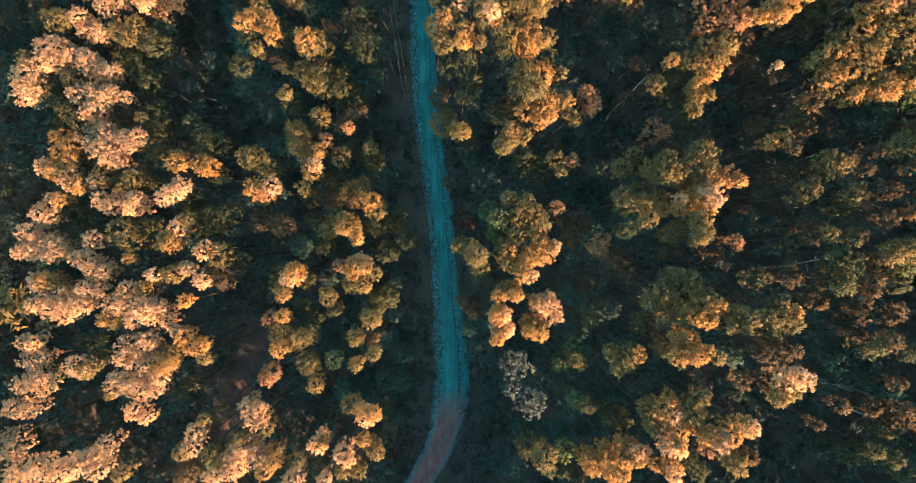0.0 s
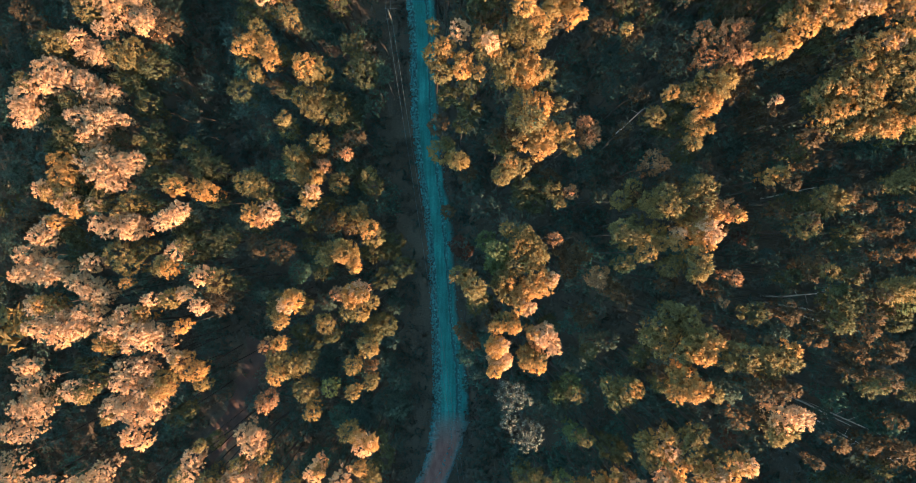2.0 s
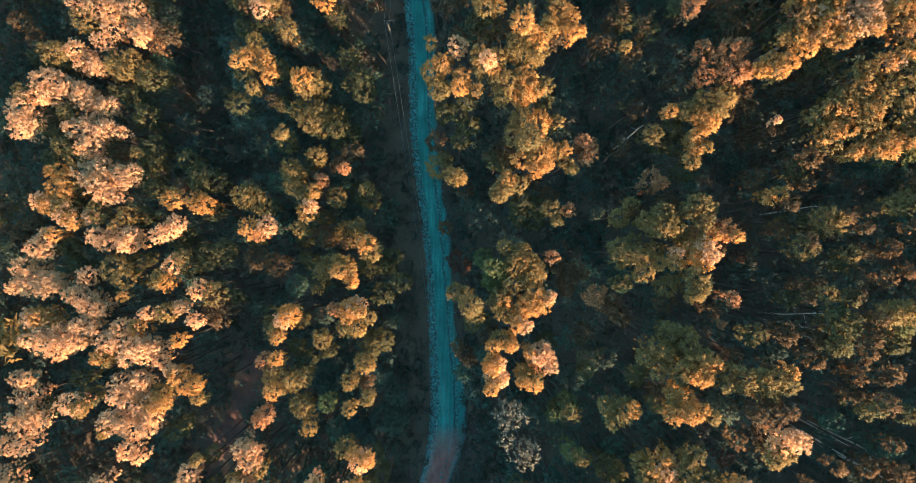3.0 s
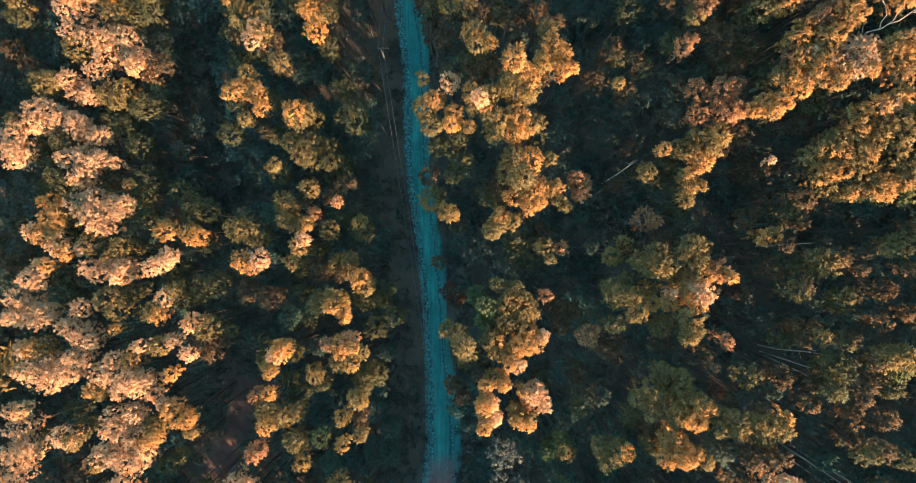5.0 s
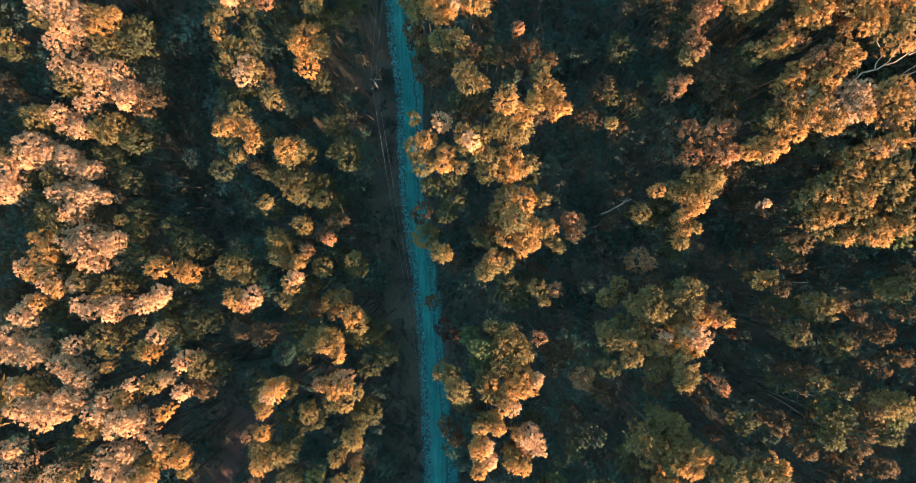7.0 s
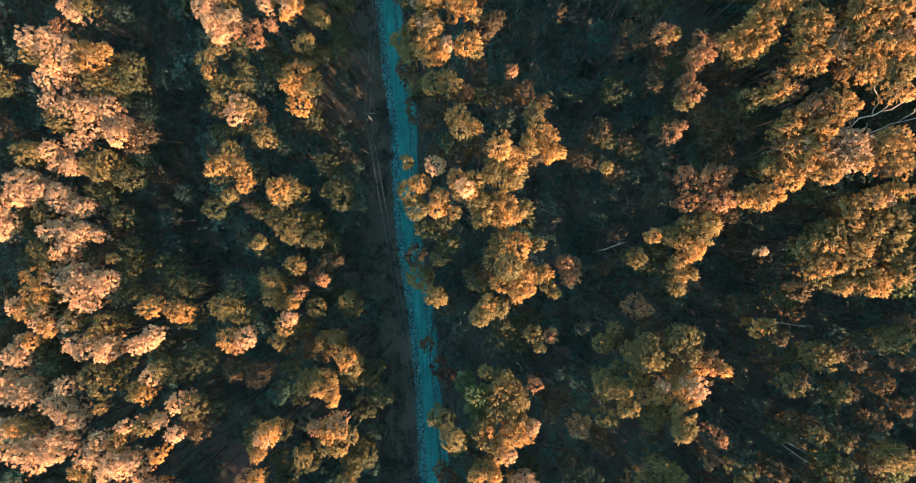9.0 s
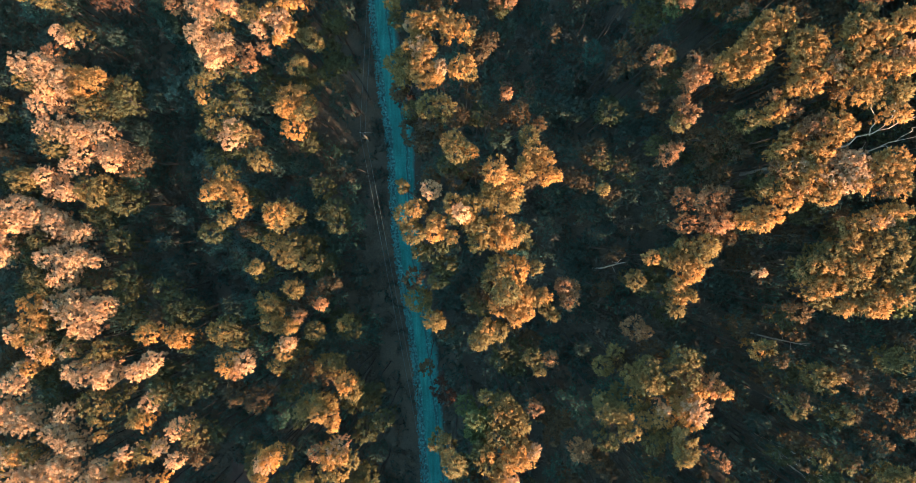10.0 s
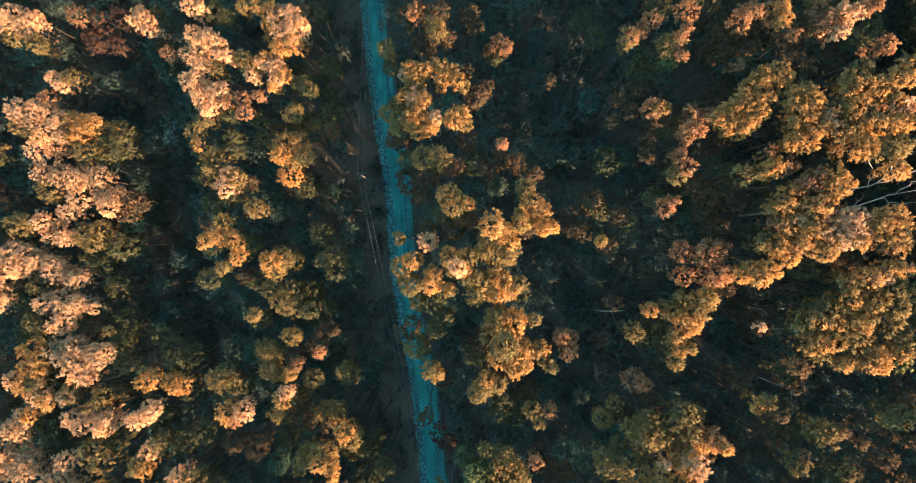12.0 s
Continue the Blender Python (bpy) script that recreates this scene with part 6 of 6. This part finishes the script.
eucalyptus("y", (30.5, 32.9, 40.8, 0.77), (31.1, 33.1, 40.9, 0.39), (30.9, 32.4, 40.9, 0.48), (29.8, 33.0, 40.4, 0.68), (30.9, 33.5, 40.9, 0.58))
eucalyptus("n", (31.2, 40.0, 37.7, 0.71), (31.7, 39.6, 38.0, 0.61))
eucalyptus("y", (31.4, 31.0, 41.1, 0.48))
eucalyptus("c", (32.0, 32.1, 41.2, 0.58))
eucalyptus("b", (32.2, 31.2, 41.3, 0.48), (31.7, 31.7, 41.0, 0.38))
eucalyptus("c", (32.4, 39.3, 40.6, 0.68), (32.9, 38.8, 40.8, 0.58), (32.1, 40.3, 40.3, 0.59))
eucalyptus("g", (32.5, 32.5, 41.3, 0.58))
eucalyptus("b", (33.0, 38.3, 40.9, 0.48))
eucalyptus("n", (33.2, 30.1, 39.5, 0.69))
eucalyptus("y", (33.4, 32.4, 42.0, 0.66), (33.2, 31.7, 41.9, 0.47), (34.6, 32.9, 42.3, 0.47))
eucalyptus("y", (33.7, 33.9, 42.0, 0.76), (33.4, 34.4, 41.8, 0.67), (34.3, 33.6, 42.2, 0.66), (33.1, 33.3, 41.8, 0.57), (33.8, 32.8, 42.1, 0.66))
eucalyptus("b", (33.9, 39.6, 41.1, 0.77), (33.2, 39.9, 40.8, 0.68))
eucalyptus("g", (34.2, 35.5, 41.6, 0.57), (34.5, 35.2, 41.7, 0.38))
eucalyptus("y", (34.5, 31.2, 42.4, 0.56), (35.0, 31.1, 42.6, 0.47))
eucalyptus("c", (34.9, 39.9, 41.3, 0.58), (35.6, 40.0, 41.5, 0.38))
eucalyptus("y", (35.2, 33.3, 42.4, 0.47), (36.1, 32.8, 42.7, 0.47))
eucalyptus("c", (36.1, 36.8, 42.1, 0.57))
eucalyptus("y", (36.3, 30.8, 43.0, 0.65), (36.9, 31.0, 43.1, 0.56), (35.8, 31.1, 42.8, 0.47))
eucalyptus("y", (36.4, 34.3, 42.8, 0.75), (36.9, 34.5, 42.9, 0.75), (35.6, 33.7, 42.5, 0.47), (35.0, 34.0, 42.4, 0.57))
eucalyptus("b", (36.5, 32.3, 42.7, 0.66))
eucalyptus("n", (36.6, 37.1, 39.9, 0.49))
eucalyptus("c", (36.8, 31.9, 42.8, 0.47))
eucalyptus("g", (-48.4, 48.9, 10.6, 0.87))
eucalyptus("b", (-48.0, 51.1, 11.3, 1.30), (-48.8, 50.2, 10.9, 1.01), (-46.6, 50.3, 11.3, 1.30))
eucalyptus("t", (-45.9, 49.0, 4.3, 1.24))
eucalyptus("r", (-45.8, 46.9, 0.2, 0.81))
eucalyptus("g", (-45.6, 48.1, 10.8, 1.01), (-45.0, 47.4, 10.6, 0.58))
eucalyptus("b", (-45.1, 50.7, 11.5, 0.86))
eucalyptus("c", (-44.9, 42.1, 9.8, 0.73))
eucalyptus("b", (-43.9, 44.0, 10.2, 0.73), (-42.9, 43.0, 10.2, 0.73))
eucalyptus("t", (-43.0, 44.6, 3.9, 1.25), (-40.6, 45.0, 5.1, 1.08))
eucalyptus("g", (-41.6, 43.8, 10.8, 0.87))
eucalyptus("c", (-39.1, 50.2, 14.1, 0.98))
eucalyptus("t", (-38.7, 44.4, 6.1, 0.91))
eucalyptus("r", (-38.3, 48.2, 11.8, 1.00), (-38.5, 47.3, 11.4, 0.72))
eucalyptus("r", (-37.2, 50.2, 12.6, 0.85))
eucalyptus("r", (-35.2, 47.1, 12.8, 0.99))
eucalyptus("r", (-34.5, 49.9, 13.4, 1.13))
eucalyptus("m", (-33.8, 47.7, 5.2, 0.88), (-33.2, 46.8, 5.2, 0.88), (-34.2, 48.6, 5.2, 0.88))
eucalyptus("m", (-32.2, 45.0, 5.1, 0.88), (-32.7, 45.9, 5.2, 0.88))
eucalyptus("m", (-31.1, 43.9, 5.3, 0.88))
eucalyptus("b", (-30.3, 48.2, 16.5, 0.95), (-30.0, 47.3, 16.4, 0.54), (-30.9, 49.2, 16.4, 0.82), (-31.7, 48.7, 16.0, 0.54))
eucalyptus("m", (-30.3, 42.4, 5.4, 0.61), (-29.8, 41.5, 5.5, 0.61))
eucalyptus("o", (-29.8, 49.7, 14.5, 0.83))
eucalyptus("t", (-29.2, 48.9, 10.3, 1.31))
eucalyptus("n", (-29.1, 46.2, 14.4, 0.83))
eucalyptus("c", (-27.7, 44.5, 17.0, 0.67))
eucalyptus("b", (-25.1, 44.2, 18.2, 0.80))
eucalyptus("b", (-24.5, 49.3, 18.5, 0.93), (-23.5, 49.0, 18.5, 0.53))
eucalyptus("b", (-23.4, 42.8, 18.6, 0.79))
eucalyptus("b", (-23.3, 45.2, 18.7, 1.06), (-22.7, 45.8, 18.7, 0.66), (-22.1, 44.8, 18.9, 1.06), (-24.3, 46.2, 18.5, 0.93), (-24.1, 43.4, 18.5, 0.93))
eucalyptus("o", (-22.7, 49.2, 16.5, 0.95), (-21.4, 48.5, 16.6, 0.81))
eucalyptus("g", (-22.2, 42.4, 18.7, 0.79))
eucalyptus("b", (-21.5, 43.9, 18.8, 0.66), (-20.8, 43.8, 18.8, 0.53))
eucalyptus("g", (-19.0, 43.1, 19.0, 0.92), (-18.1, 42.5, 19.1, 0.79))
eucalyptus("g", (-18.8, 48.9, 19.0, 0.66))
eucalyptus("y", (-16.6, 43.2, 19.6, 0.52))
eucalyptus("g", (-15.9, 45.5, 18.7, 0.79))
eucalyptus("b", (-15.8, 42.2, 19.8, 0.91), (-15.1, 41.9, 19.9, 0.78), (-17.1, 42.7, 19.3, 0.66), (-15.5, 40.7, 19.7, 0.65))
eucalyptus("y", (-15.5, 47.9, 20.2, 1.04), (-16.2, 46.5, 19.8, 0.65), (-17.1, 48.4, 19.6, 0.65))
eucalyptus("b", (-14.6, 46.9, 20.4, 1.30), (-13.5, 47.3, 20.6, 0.77), (-14.6, 45.4, 20.3, 1.04), (-13.3, 45.8, 20.9, 1.16))
eucalyptus("o", (-13.8, 42.3, 16.1, 0.68))
eucalyptus("y", (-13.3, 44.3, 21.0, 0.90), (-15.0, 43.9, 20.2, 0.78))
eucalyptus("n", (-12.5, 44.8, 18.8, 0.79))
eucalyptus("n", (-12.4, 47.8, 18.8, 0.79))
eucalyptus("b", (-12.3, 45.9, 21.1, 0.64))
eucalyptus("o", (-11.5, 48.9, 17.2, 0.81))
eucalyptus("o", (-10.3, 42.5, 17.7, 0.94), (-9.7, 41.8, 17.9, 0.67))
eucalyptus("t", (-9.7, 45.4, 13.5, 0.84))
eucalyptus("g", (-3.5, 42.3, 24.9, 0.73))
eucalyptus("n", (-1.7, 45.9, 22.9, 0.75))
eucalyptus("c", (-0.4, 45.7, 25.6, 0.85))
eucalyptus("n", (-0.0, 42.7, 23.9, 0.74), (0.8, 42.3, 24.1, 0.62), (0.9, 43.2, 24.0, 0.74))
eucalyptus("n", (0.6, 46.0, 23.5, 0.87), (2.1, 46.5, 23.4, 0.75))
eucalyptus("g", (1.5, 44.1, 26.1, 0.84), (1.8, 43.5, 26.2, 0.72))
eucalyptus("n", (2.6, 43.4, 24.0, 0.62))
eucalyptus("n", (4.7, 45.8, 23.6, 0.87), (5.5, 44.5, 23.8, 0.74))
eucalyptus("t", (6.5, 44.8, 19.3, 0.79))
eucalyptus("t", (7.8, 47.1, 18.7, 0.93))
eucalyptus("t", (9.5, 45.6, 19.4, 0.92))
eucalyptus("t", (11.7, 43.8, 21.3, 1.03))
eucalyptus("o", (15.3, 43.4, 28.8, 0.93))
eucalyptus("r", (21.6, 44.9, 24.4, 0.61))


# ---- younger growth between the tall trees, and the woods round about ----
def free(x, y, gap):
    d = x - float(track_x(y))
    if -6.0 < d < 2.8 or (abs(y + 19) < 9 and abs(x + 30.2 - 0.42 * (y + 20)) < 2.4):
        return False
    return all((x - a) ** 2 + (y - b) ** 2 > (gap * r) ** 2 for a, b, r in PLANTED)


def sown(name, spots, mats, seed, dome, skirt, leaves, leaf, label, category):
    """Many trees too mixed up to tell apart, as one sheet of leaves: spots are (x, y, top, radius)."""
    rng = np.random.default_rng(seed)
    forms = [crown_leaves(seed + i, dome, skirt, leaves, leaf) for i in range(5)]
    whole, facing, which = [], [], []
    for x, y, top, radius in spots:
        c, soft = forms[rng.integers(5)]
        a = rng.uniform(0, 6.28)
        turn = np.array([[math.cos(a), -math.sin(a), 0], [math.sin(a), math.cos(a), 0], [0, 0, 1]])
        whole.append(c @ turn.T * (radius / 3) + np.array([x, y, top]))
        facing.append(soft @ turn.T)
        which.append(np.full(len(c), rng.integers(len(mats))))
    me = blades(name, np.concatenate(whole), np.concatenate(facing), mats)
    me.polygons.foreach_set("material_index", np.concatenate(which).astype(np.int32))
    tagged(new(name, me), label, category, kind="stuff")


def undergrowth():
    step, spots = 2.9, []
    for i in range(int(132 / step)):
        for j in range(int(112 / step)):
            x, y = -68 + step * (i + pick.random()), -44 + step * (j + pick.random())
            if free(x, y, 0.5):
                glade = any((x - a) ** 2 + (y - b) ** 2 < r * r for a, b, r in GLADES)
                spots.append((x, y, float(land(x, y)) + (pick.uniform(1, 4) if glade else pick.uniform(3, 8) if x > 24 else pick.uniform(6, 15) if x < -9 else pick.uniform(4, 13)), pick.uniform(1.4, 2.5)))
    step, low = 1.75, []
    for i in range(int(132 / step)):
        for j in range(int(112 / step)):
            x, y = -68 + step * (i + pick.random()), -44 + step * (j + pick.random())
            if free(x, y, 0.55):
                low.append((x, y, float(land(x, y)) + pick.uniform(0.8, 4.5), pick.uniform(1.0, 1.9)))
    step, bushes = 3.1, []
    for i in range(int(40 / step)):
        for j in range(int(112 / step)):
            x, y = 20 + step * (i + pick.random()), -44 + step * (j + pick.random())
            if free(x, y, 0.45) and y > 15 and pick.random() < 0.25 + (x - 20) / 45:
                bushes.append((x, y, float(land(x, y)) + pick.uniform(7, 15), pick.uniform(1.5, 2.6)))
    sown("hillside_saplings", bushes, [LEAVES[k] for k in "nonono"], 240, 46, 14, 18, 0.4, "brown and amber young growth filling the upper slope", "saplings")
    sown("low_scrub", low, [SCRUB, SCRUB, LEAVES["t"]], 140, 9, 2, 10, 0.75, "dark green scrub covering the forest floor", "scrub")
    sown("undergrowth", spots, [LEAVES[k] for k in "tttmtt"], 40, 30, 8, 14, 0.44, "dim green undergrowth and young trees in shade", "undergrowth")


def surrounding_woods():
    spots = []
    step = 5.0
    for i in range(int(220 / step)):
        for j in range(int(190 / step)):
            x, y = -110 + step * (i + pick.random()), -80 + step * (j + pick.random())
            if not (-58 < x < 43.5 and -29 < y < 54) and free(x, y, 1.0):
                # Unseen trees; those in the east stand 2 m taller to shade the slope.
                spots.append((x, y, float(land(x, y)) + pick.uniform(20, 26) + (2 if x > 43 else 0), pick.uniform(2.2, 3.4)))
    sown("surrounding_woods", spots, [LEAVES[k] for k in "bgonog"], 60, 24, 8, 10, 1.05, "golden and olive tree crowns of the woods around, added out of view", "woods")


def distant_woods():
    rng = np.random.default_rng(5)
    spots = []
    while len(spots) < 1700:
        r, a = 120 + 700 * rng.random() ** 1.3, rng.uniform(0, 6.28)
        x, y = r * math.cos(a), 12 + r * math.sin(a)
        spots.append((x, y, float(land(x, y)) + rng.uniform(18, 26), rng.uniform(4, 9)))
    sown("distant_woods", spots, [LEAVES[k] for k in "goonm"], 80, 12, 5, 6, 2.4, "distant forest spreading over the hills", "woods")


def verge_brush():
    spots = []
    for _ in range(620):
        y = pick.uniform(-36, 66)
        side = pick.random()
        d = pick.uniform(-7.0, -2.0) if side < 0.72 else pick.uniform(2.0, 3.4)
        x = float(track_x(y)) + d
        spots.append((x, y, float(land(x, y)) + pick.uniform(0.25, 1.1), pick.uniform(0.35, 0.95)))
    sown("verge_brush", spots, [SCRUB, SCRUB, LEAVES["t"]], 90, 10, 4, 12, 0.8, "low scrub and weeds along the track's verges", "scrub")


undergrowth()
verge_brush()
surrounding_woods()
distant_woods()


# ---- loose stone along the track, and the worn path in the clearing ----
def stone_verge():
    rng = np.random.default_rng(21)
    verts, faces = [], []
    shape = np.array([(1, 0, 0), (-1, 0, 0), (0, 1, 0), (0, -1, 0), (0, 0, 1), (0, 0, -1)], float)
    tris = [(0, 2, 4), (2, 1, 4), (1, 3, 4), (3, 0, 4), (2, 0, 5), (1, 2, 5), (3, 1, 5), (0, 3, 5)]
    for _ in range(5200):
        y = rng.uniform(-33, 70)
        c, h = float(track_x(y)), float(track_half(y))
        spot = rng.random()
        if spot < 0.66:
            d = -h - 0.1 + abs(rng.normal(0, 0.34)) - rng.random() * 0.25
        elif spot < 0.86:
            d = h - rng.normal(0.15, 0.3)
        else:
            d = rng.normal(0.35, 0.16)
        if spot >= 0.66 and rng.random() < 0.5 and y > -8:
            continue
        size = rng.uniform(0.04, 0.13) * (1.5 if rng.random() < 0.1 else 1)
        v = shape * size * rng.uniform(0.6, 1.3, (6, 3))
        a = rng.uniform(0, 6.28)
        x = c + d
        ground = 0.06 if abs(d) < h else float(land(x, y)) + 0.03
        n = len(verts)
        for p in v:
            verts.append((x + p[0] * math.cos(a) - p[1] * math.sin(a), y + p[0] * math.sin(a) + p[1] * math.cos(a), ground + p[2] * 0.7))
        faces.extend((i + n, j + n, k + n) for i, j, k in tris)
    tagged(new("crushed_stone", mesh_of("crushed_stone", verts, faces, RUBBLE)), "loose crushed stone, tinted teal by shade, heaped along the edges of the track", "stones", kind="stuff")


def ribbon(name, points, half, lift, mat, label):
    """A worn strip of earth that follows the lie of the land."""
    rng = np.random.default_rng(len(name))
    t = np.linspace(0, len(points) - 1, 40)
    px = np.interp(t, range(len(points)), [p[0] for p in points])
    py = np.interp(t, range(len(points)), [p[1] for p in points])
    gx, gy = np.gradient(px), np.gradient(py)
    verts, faces = [], []
    for i in range(40):
        n = math.hypot(gx[i], gy[i])
        for a in (-1.0, -0.6, -0.2, 0.2, 0.6, 1.0):
            w = half * a * (1 + rng.normal(0, 0.1))
            x, y = px[i] + gy[i] / n * w, py[i] - gx[i] / n * w
            verts.append((x, y, float(land(x, y)) + (lift if abs(a) < 0.9 else -0.05)))
    for i in range(39):
        for k in range(5):
            a = i * 6 + k
            faces.append((a, a + 1, a + 7, a + 6))
    tagged(new(name, mesh_of(name, verts, faces, mat, True)), label, "path", kind="structure")


stone_verge()
ribbon("earth_path", [(-37.0, -29.5), (-34.4, -26.7), (-31.9, -23.4), (-29.8, -19.2), (-28.2, -15.0), (-27.4, -10.8)], 1.9, 0.10, EARTH, "bare red-brown earth path through a clearing")
ribbon("earth_bank", [(2.6, -11.5), (2.5, -14.0), (2.3, -17.0), (2.4, -20.5)], 0.9, 0.08, EARTH, "bare red-brown earth bank beside the track")


# ---- the power line beside the track ----
def utility_pole(x, y, top, heading):
    """A wooden pole with a cross-arm and two insulators."""
    z = float(land(x, y))
    thing = tagged(new("utility_pole"), "weathered wooden utility pole with a short cross-arm", "utility pole", "poles of the power line")
    thing.matrix_basis = pose(x, y, z, 0, 0, heading)
    tall = top - z
    verts, faces = [], []
    tube(verts, faces, [(0, 0, -0.6), (0, 0, tall * 0.5), (0, 0, tall)], [0.15, 0.13, 0.10], 10)
    part("pole", mesh_of("pole", verts, faces, POLE_WOOD, True), thing)
    bm = bmesh.new()
    bmesh.ops.create_cube(bm, size=1, matrix=Matrix.LocRotScale((0.30, 0.14, tall - 0.25), None, (1.5, 0.09, 0.11)))
    bmesh.ops.bevel(bm, geom=bm.edges[:], offset=0.012, segments=1, affect="EDGES")
    me = bpy.data.meshes.new("crossarm")
    bm.to_mesh(me)
    bm.free()
    me.materials.append(POLE_WOOD)
    part("crossarm", me, thing)
    for dx in (-0.3, 0.3):
        verts, faces = [], []
        tube(verts, faces, [(dx, 0.14, tall - 0.2), (dx, 0.14, tall - 0.12), (dx, 0.14, tall - 0.04), (dx, 0.14, tall + 0.03)], [0.03, 0.07, 0.07, 0.04], 8)
        part("insulator", mesh_of("insulator", verts, faces, PORCELAIN, True), thing, "pale glazed insulator")
    return thing


def cable(a, b, sag):
    """A cable hanging between two fixing points."""
    verts, faces = [], []
    path = []
    for i in range(25):
        s = i / 24
        p = Vector(a).lerp(Vector(b), s)
        p.z -= sag * 4 * s * (1 - s)
        path.append(p)
    tube(verts, faces, path, [0.021] * 25, 5)
    tagged(new("power_cable", mesh_of("power_cable", verts, faces, CABLE, True)), "thin bare aluminium cable slung between the poles", "cable", "cables of the power line")


POLES = [(3.1, -40.0, 6.4, 0), (-8.8, 31.7, 6.1, 0), (-4.5, 92.0, 7.0, 0)]
for p in POLES:
    utility_pole(*p)
for p, q in zip(POLES, POLES[1:]):
    for dx in (-0.3, 0.3):
        cable((p[0] + dx, p[1] + 0.14, p[2] + 0.03), (q[0] + dx, q[1] + 0.14, q[2] + 0.03), 1.1)


# ---- bare limbs and stems that show between the crowns ----
def bare_tree():
    """A dying tree: a leaning trunk that forks into long bleached limbs."""
    x, y = 33.0, 25.0
    z = float(land(x, y))
    thing = tagged(new("bare_tree"), "half-dead tree with long bleached bare limbs", "tree")
    thing.location = (x, y, z)

    def limb(name, points, radii):
        verts, faces = [], []
        bent, thick = [points[0]], [radii[0]]
        for p, q, r0, r1 in zip(points, points[1:], radii, radii[1:]):
            for k in (1, 2, 3):
                s, wild = k / 3, 0.0 if k == 3 else 0.13
                bent.append(tuple(a + (b - a) * s + pick.gauss(0, wild) for a, b in zip(p, q)))
                thick.append((r0 + (r1 - r0) * s) * 0.75)
        points, radii = bent, thick
        tube(verts, faces, [(a - x, b - y, c - z) for a, b, c in points], radii, 7)
        part(name, mesh_of(name, verts, faces, DRY_WOOD, True), thing)

    limb("trunk", [(33.0, 25.0, z - 0.5), (33.2, 25.0, 24.0), (34.0, 25.1, 33.0)], [0.24, 0.19, 0.12])
    limb("limb", [(34.0, 25.1, 33.0), (35.6, 25.9, 35.0), (37.0, 26.8, 37.0), (38.5, 27.4, 40.0)], [0.11, 0.09, 0.07, 0.03])
    limb("limb", [(33.8, 25.1, 31.5), (35.5, 24.7, 33.0), (37.5, 25.5, 36.0), (39.0, 26.0, 39.0)], [0.11, 0.09, 0.07, 0.03])
    limb("limb", [(35.6, 25.9, 35.0), (35.3, 26.6, 36.2), (35.2, 27.2, 37.0)], [0.05, 0.04, 0.02])
    limb("limb", [(36.6, 26.5, 36.4), (36.3, 27.6, 38.0), (35.5, 28.6, 39.0)], [0.06, 0.05, 0.02])
    limb("limb", [(37.0, 26.8, 37.0), (37.3, 27.6, 38.6), (36.8, 28.6, 40.0)], [0.05, 0.04, 0.015])
    limb("limb", [(37.5, 25.5, 36.0), (38.4, 25.2, 37.0), (39.4, 25.1, 38.4)], [0.05, 0.035, 0.015])
    limb("limb", [(38.0, 27.2, 39.0), (38.9, 27.8, 40.2), (40.2, 28.0, 41.5)], [0.04, 0.03, 0.012])
    limb("limb", [(38.2, 25.8, 37.4), (38.9, 26.6, 38.6), (39.2, 27.2, 39.6)], [0.04, 0.03, 0.012])
    limb("limb", [(34.8, 25.4, 34.0), (34.6, 26.2, 35.4), (34.9, 26.9, 36.6)], [0.04, 0.03, 0.012])
    limb("limb", [(36.3, 25.0, 34.4), (36.5, 25.5, 35.4), (36.4, 26.0, 36.0)], [0.04, 0.03, 0.015])


def leafless_sapling(x, y, top, lean_x, lean_y):
    """A slender leafless stem with a few stub twigs."""
    z = float(land(x, y))
    thing = tagged(new("leafless_sapling"), "slender pale leafless sapling standing in shade", "tree", "leafless saplings")
    thing.location = (x, y, z)
    tall = top - z
    verts, faces = [], []
    tube(verts, faces, [(0, 0, -0.4), (lean_x * 0.4, lean_y * 0.3, tall * 0.4), (lean_x * 0.8, lean_y * 0.8, tall * 0.8), (lean_x, lean_y, tall)], [0.10, 0.085, 0.06, 0.02], 6)
    part("stem", mesh_of("stem", verts, faces, DRY_WOOD, True), thing)
    for k, h in enumerate((0.62, 0.74, 0.85)):
        verts, faces = [], []
        a = 2.1 * k + x
        b = Vector((lean_x * h, lean_y * h, tall * h))
        tube(verts, faces, [b, b + Vector((math.cos(a), math.sin(a), 0.9)) * 0.9], [0.03, 0.01], 5)
        part("twig", mesh_of("twig", verts, faces, DRY_WOOD, True), thing)


bare_tree()
for row in ((33.9, -2.8, 33.0, -0.6, 1.4), (34.0, -3.4, 33.0, 0.3, 0.2), (34.3, -3.8, 32.0, 0.2, -0.5), (33.6, 8.0, 30.0, 0.3, 0.4), (17.6, 15.0, 27.0, 0.8, 1.2),
            (36.5, -13.5, 31.0, 0.4, -0.3), (37.2, -15.0, 32.0, 0.6, -0.5), (38.4, -14.2, 33.0, 0.2, 0.1), (40.0, -17.0, 33.0, 0.5, 0.2), (-52.0, 53.0, 9.0, -0.4, 0.6), (-50.0, 51.5, 10.0, -0.5, 0.3)):
    leafless_sapling(*row)
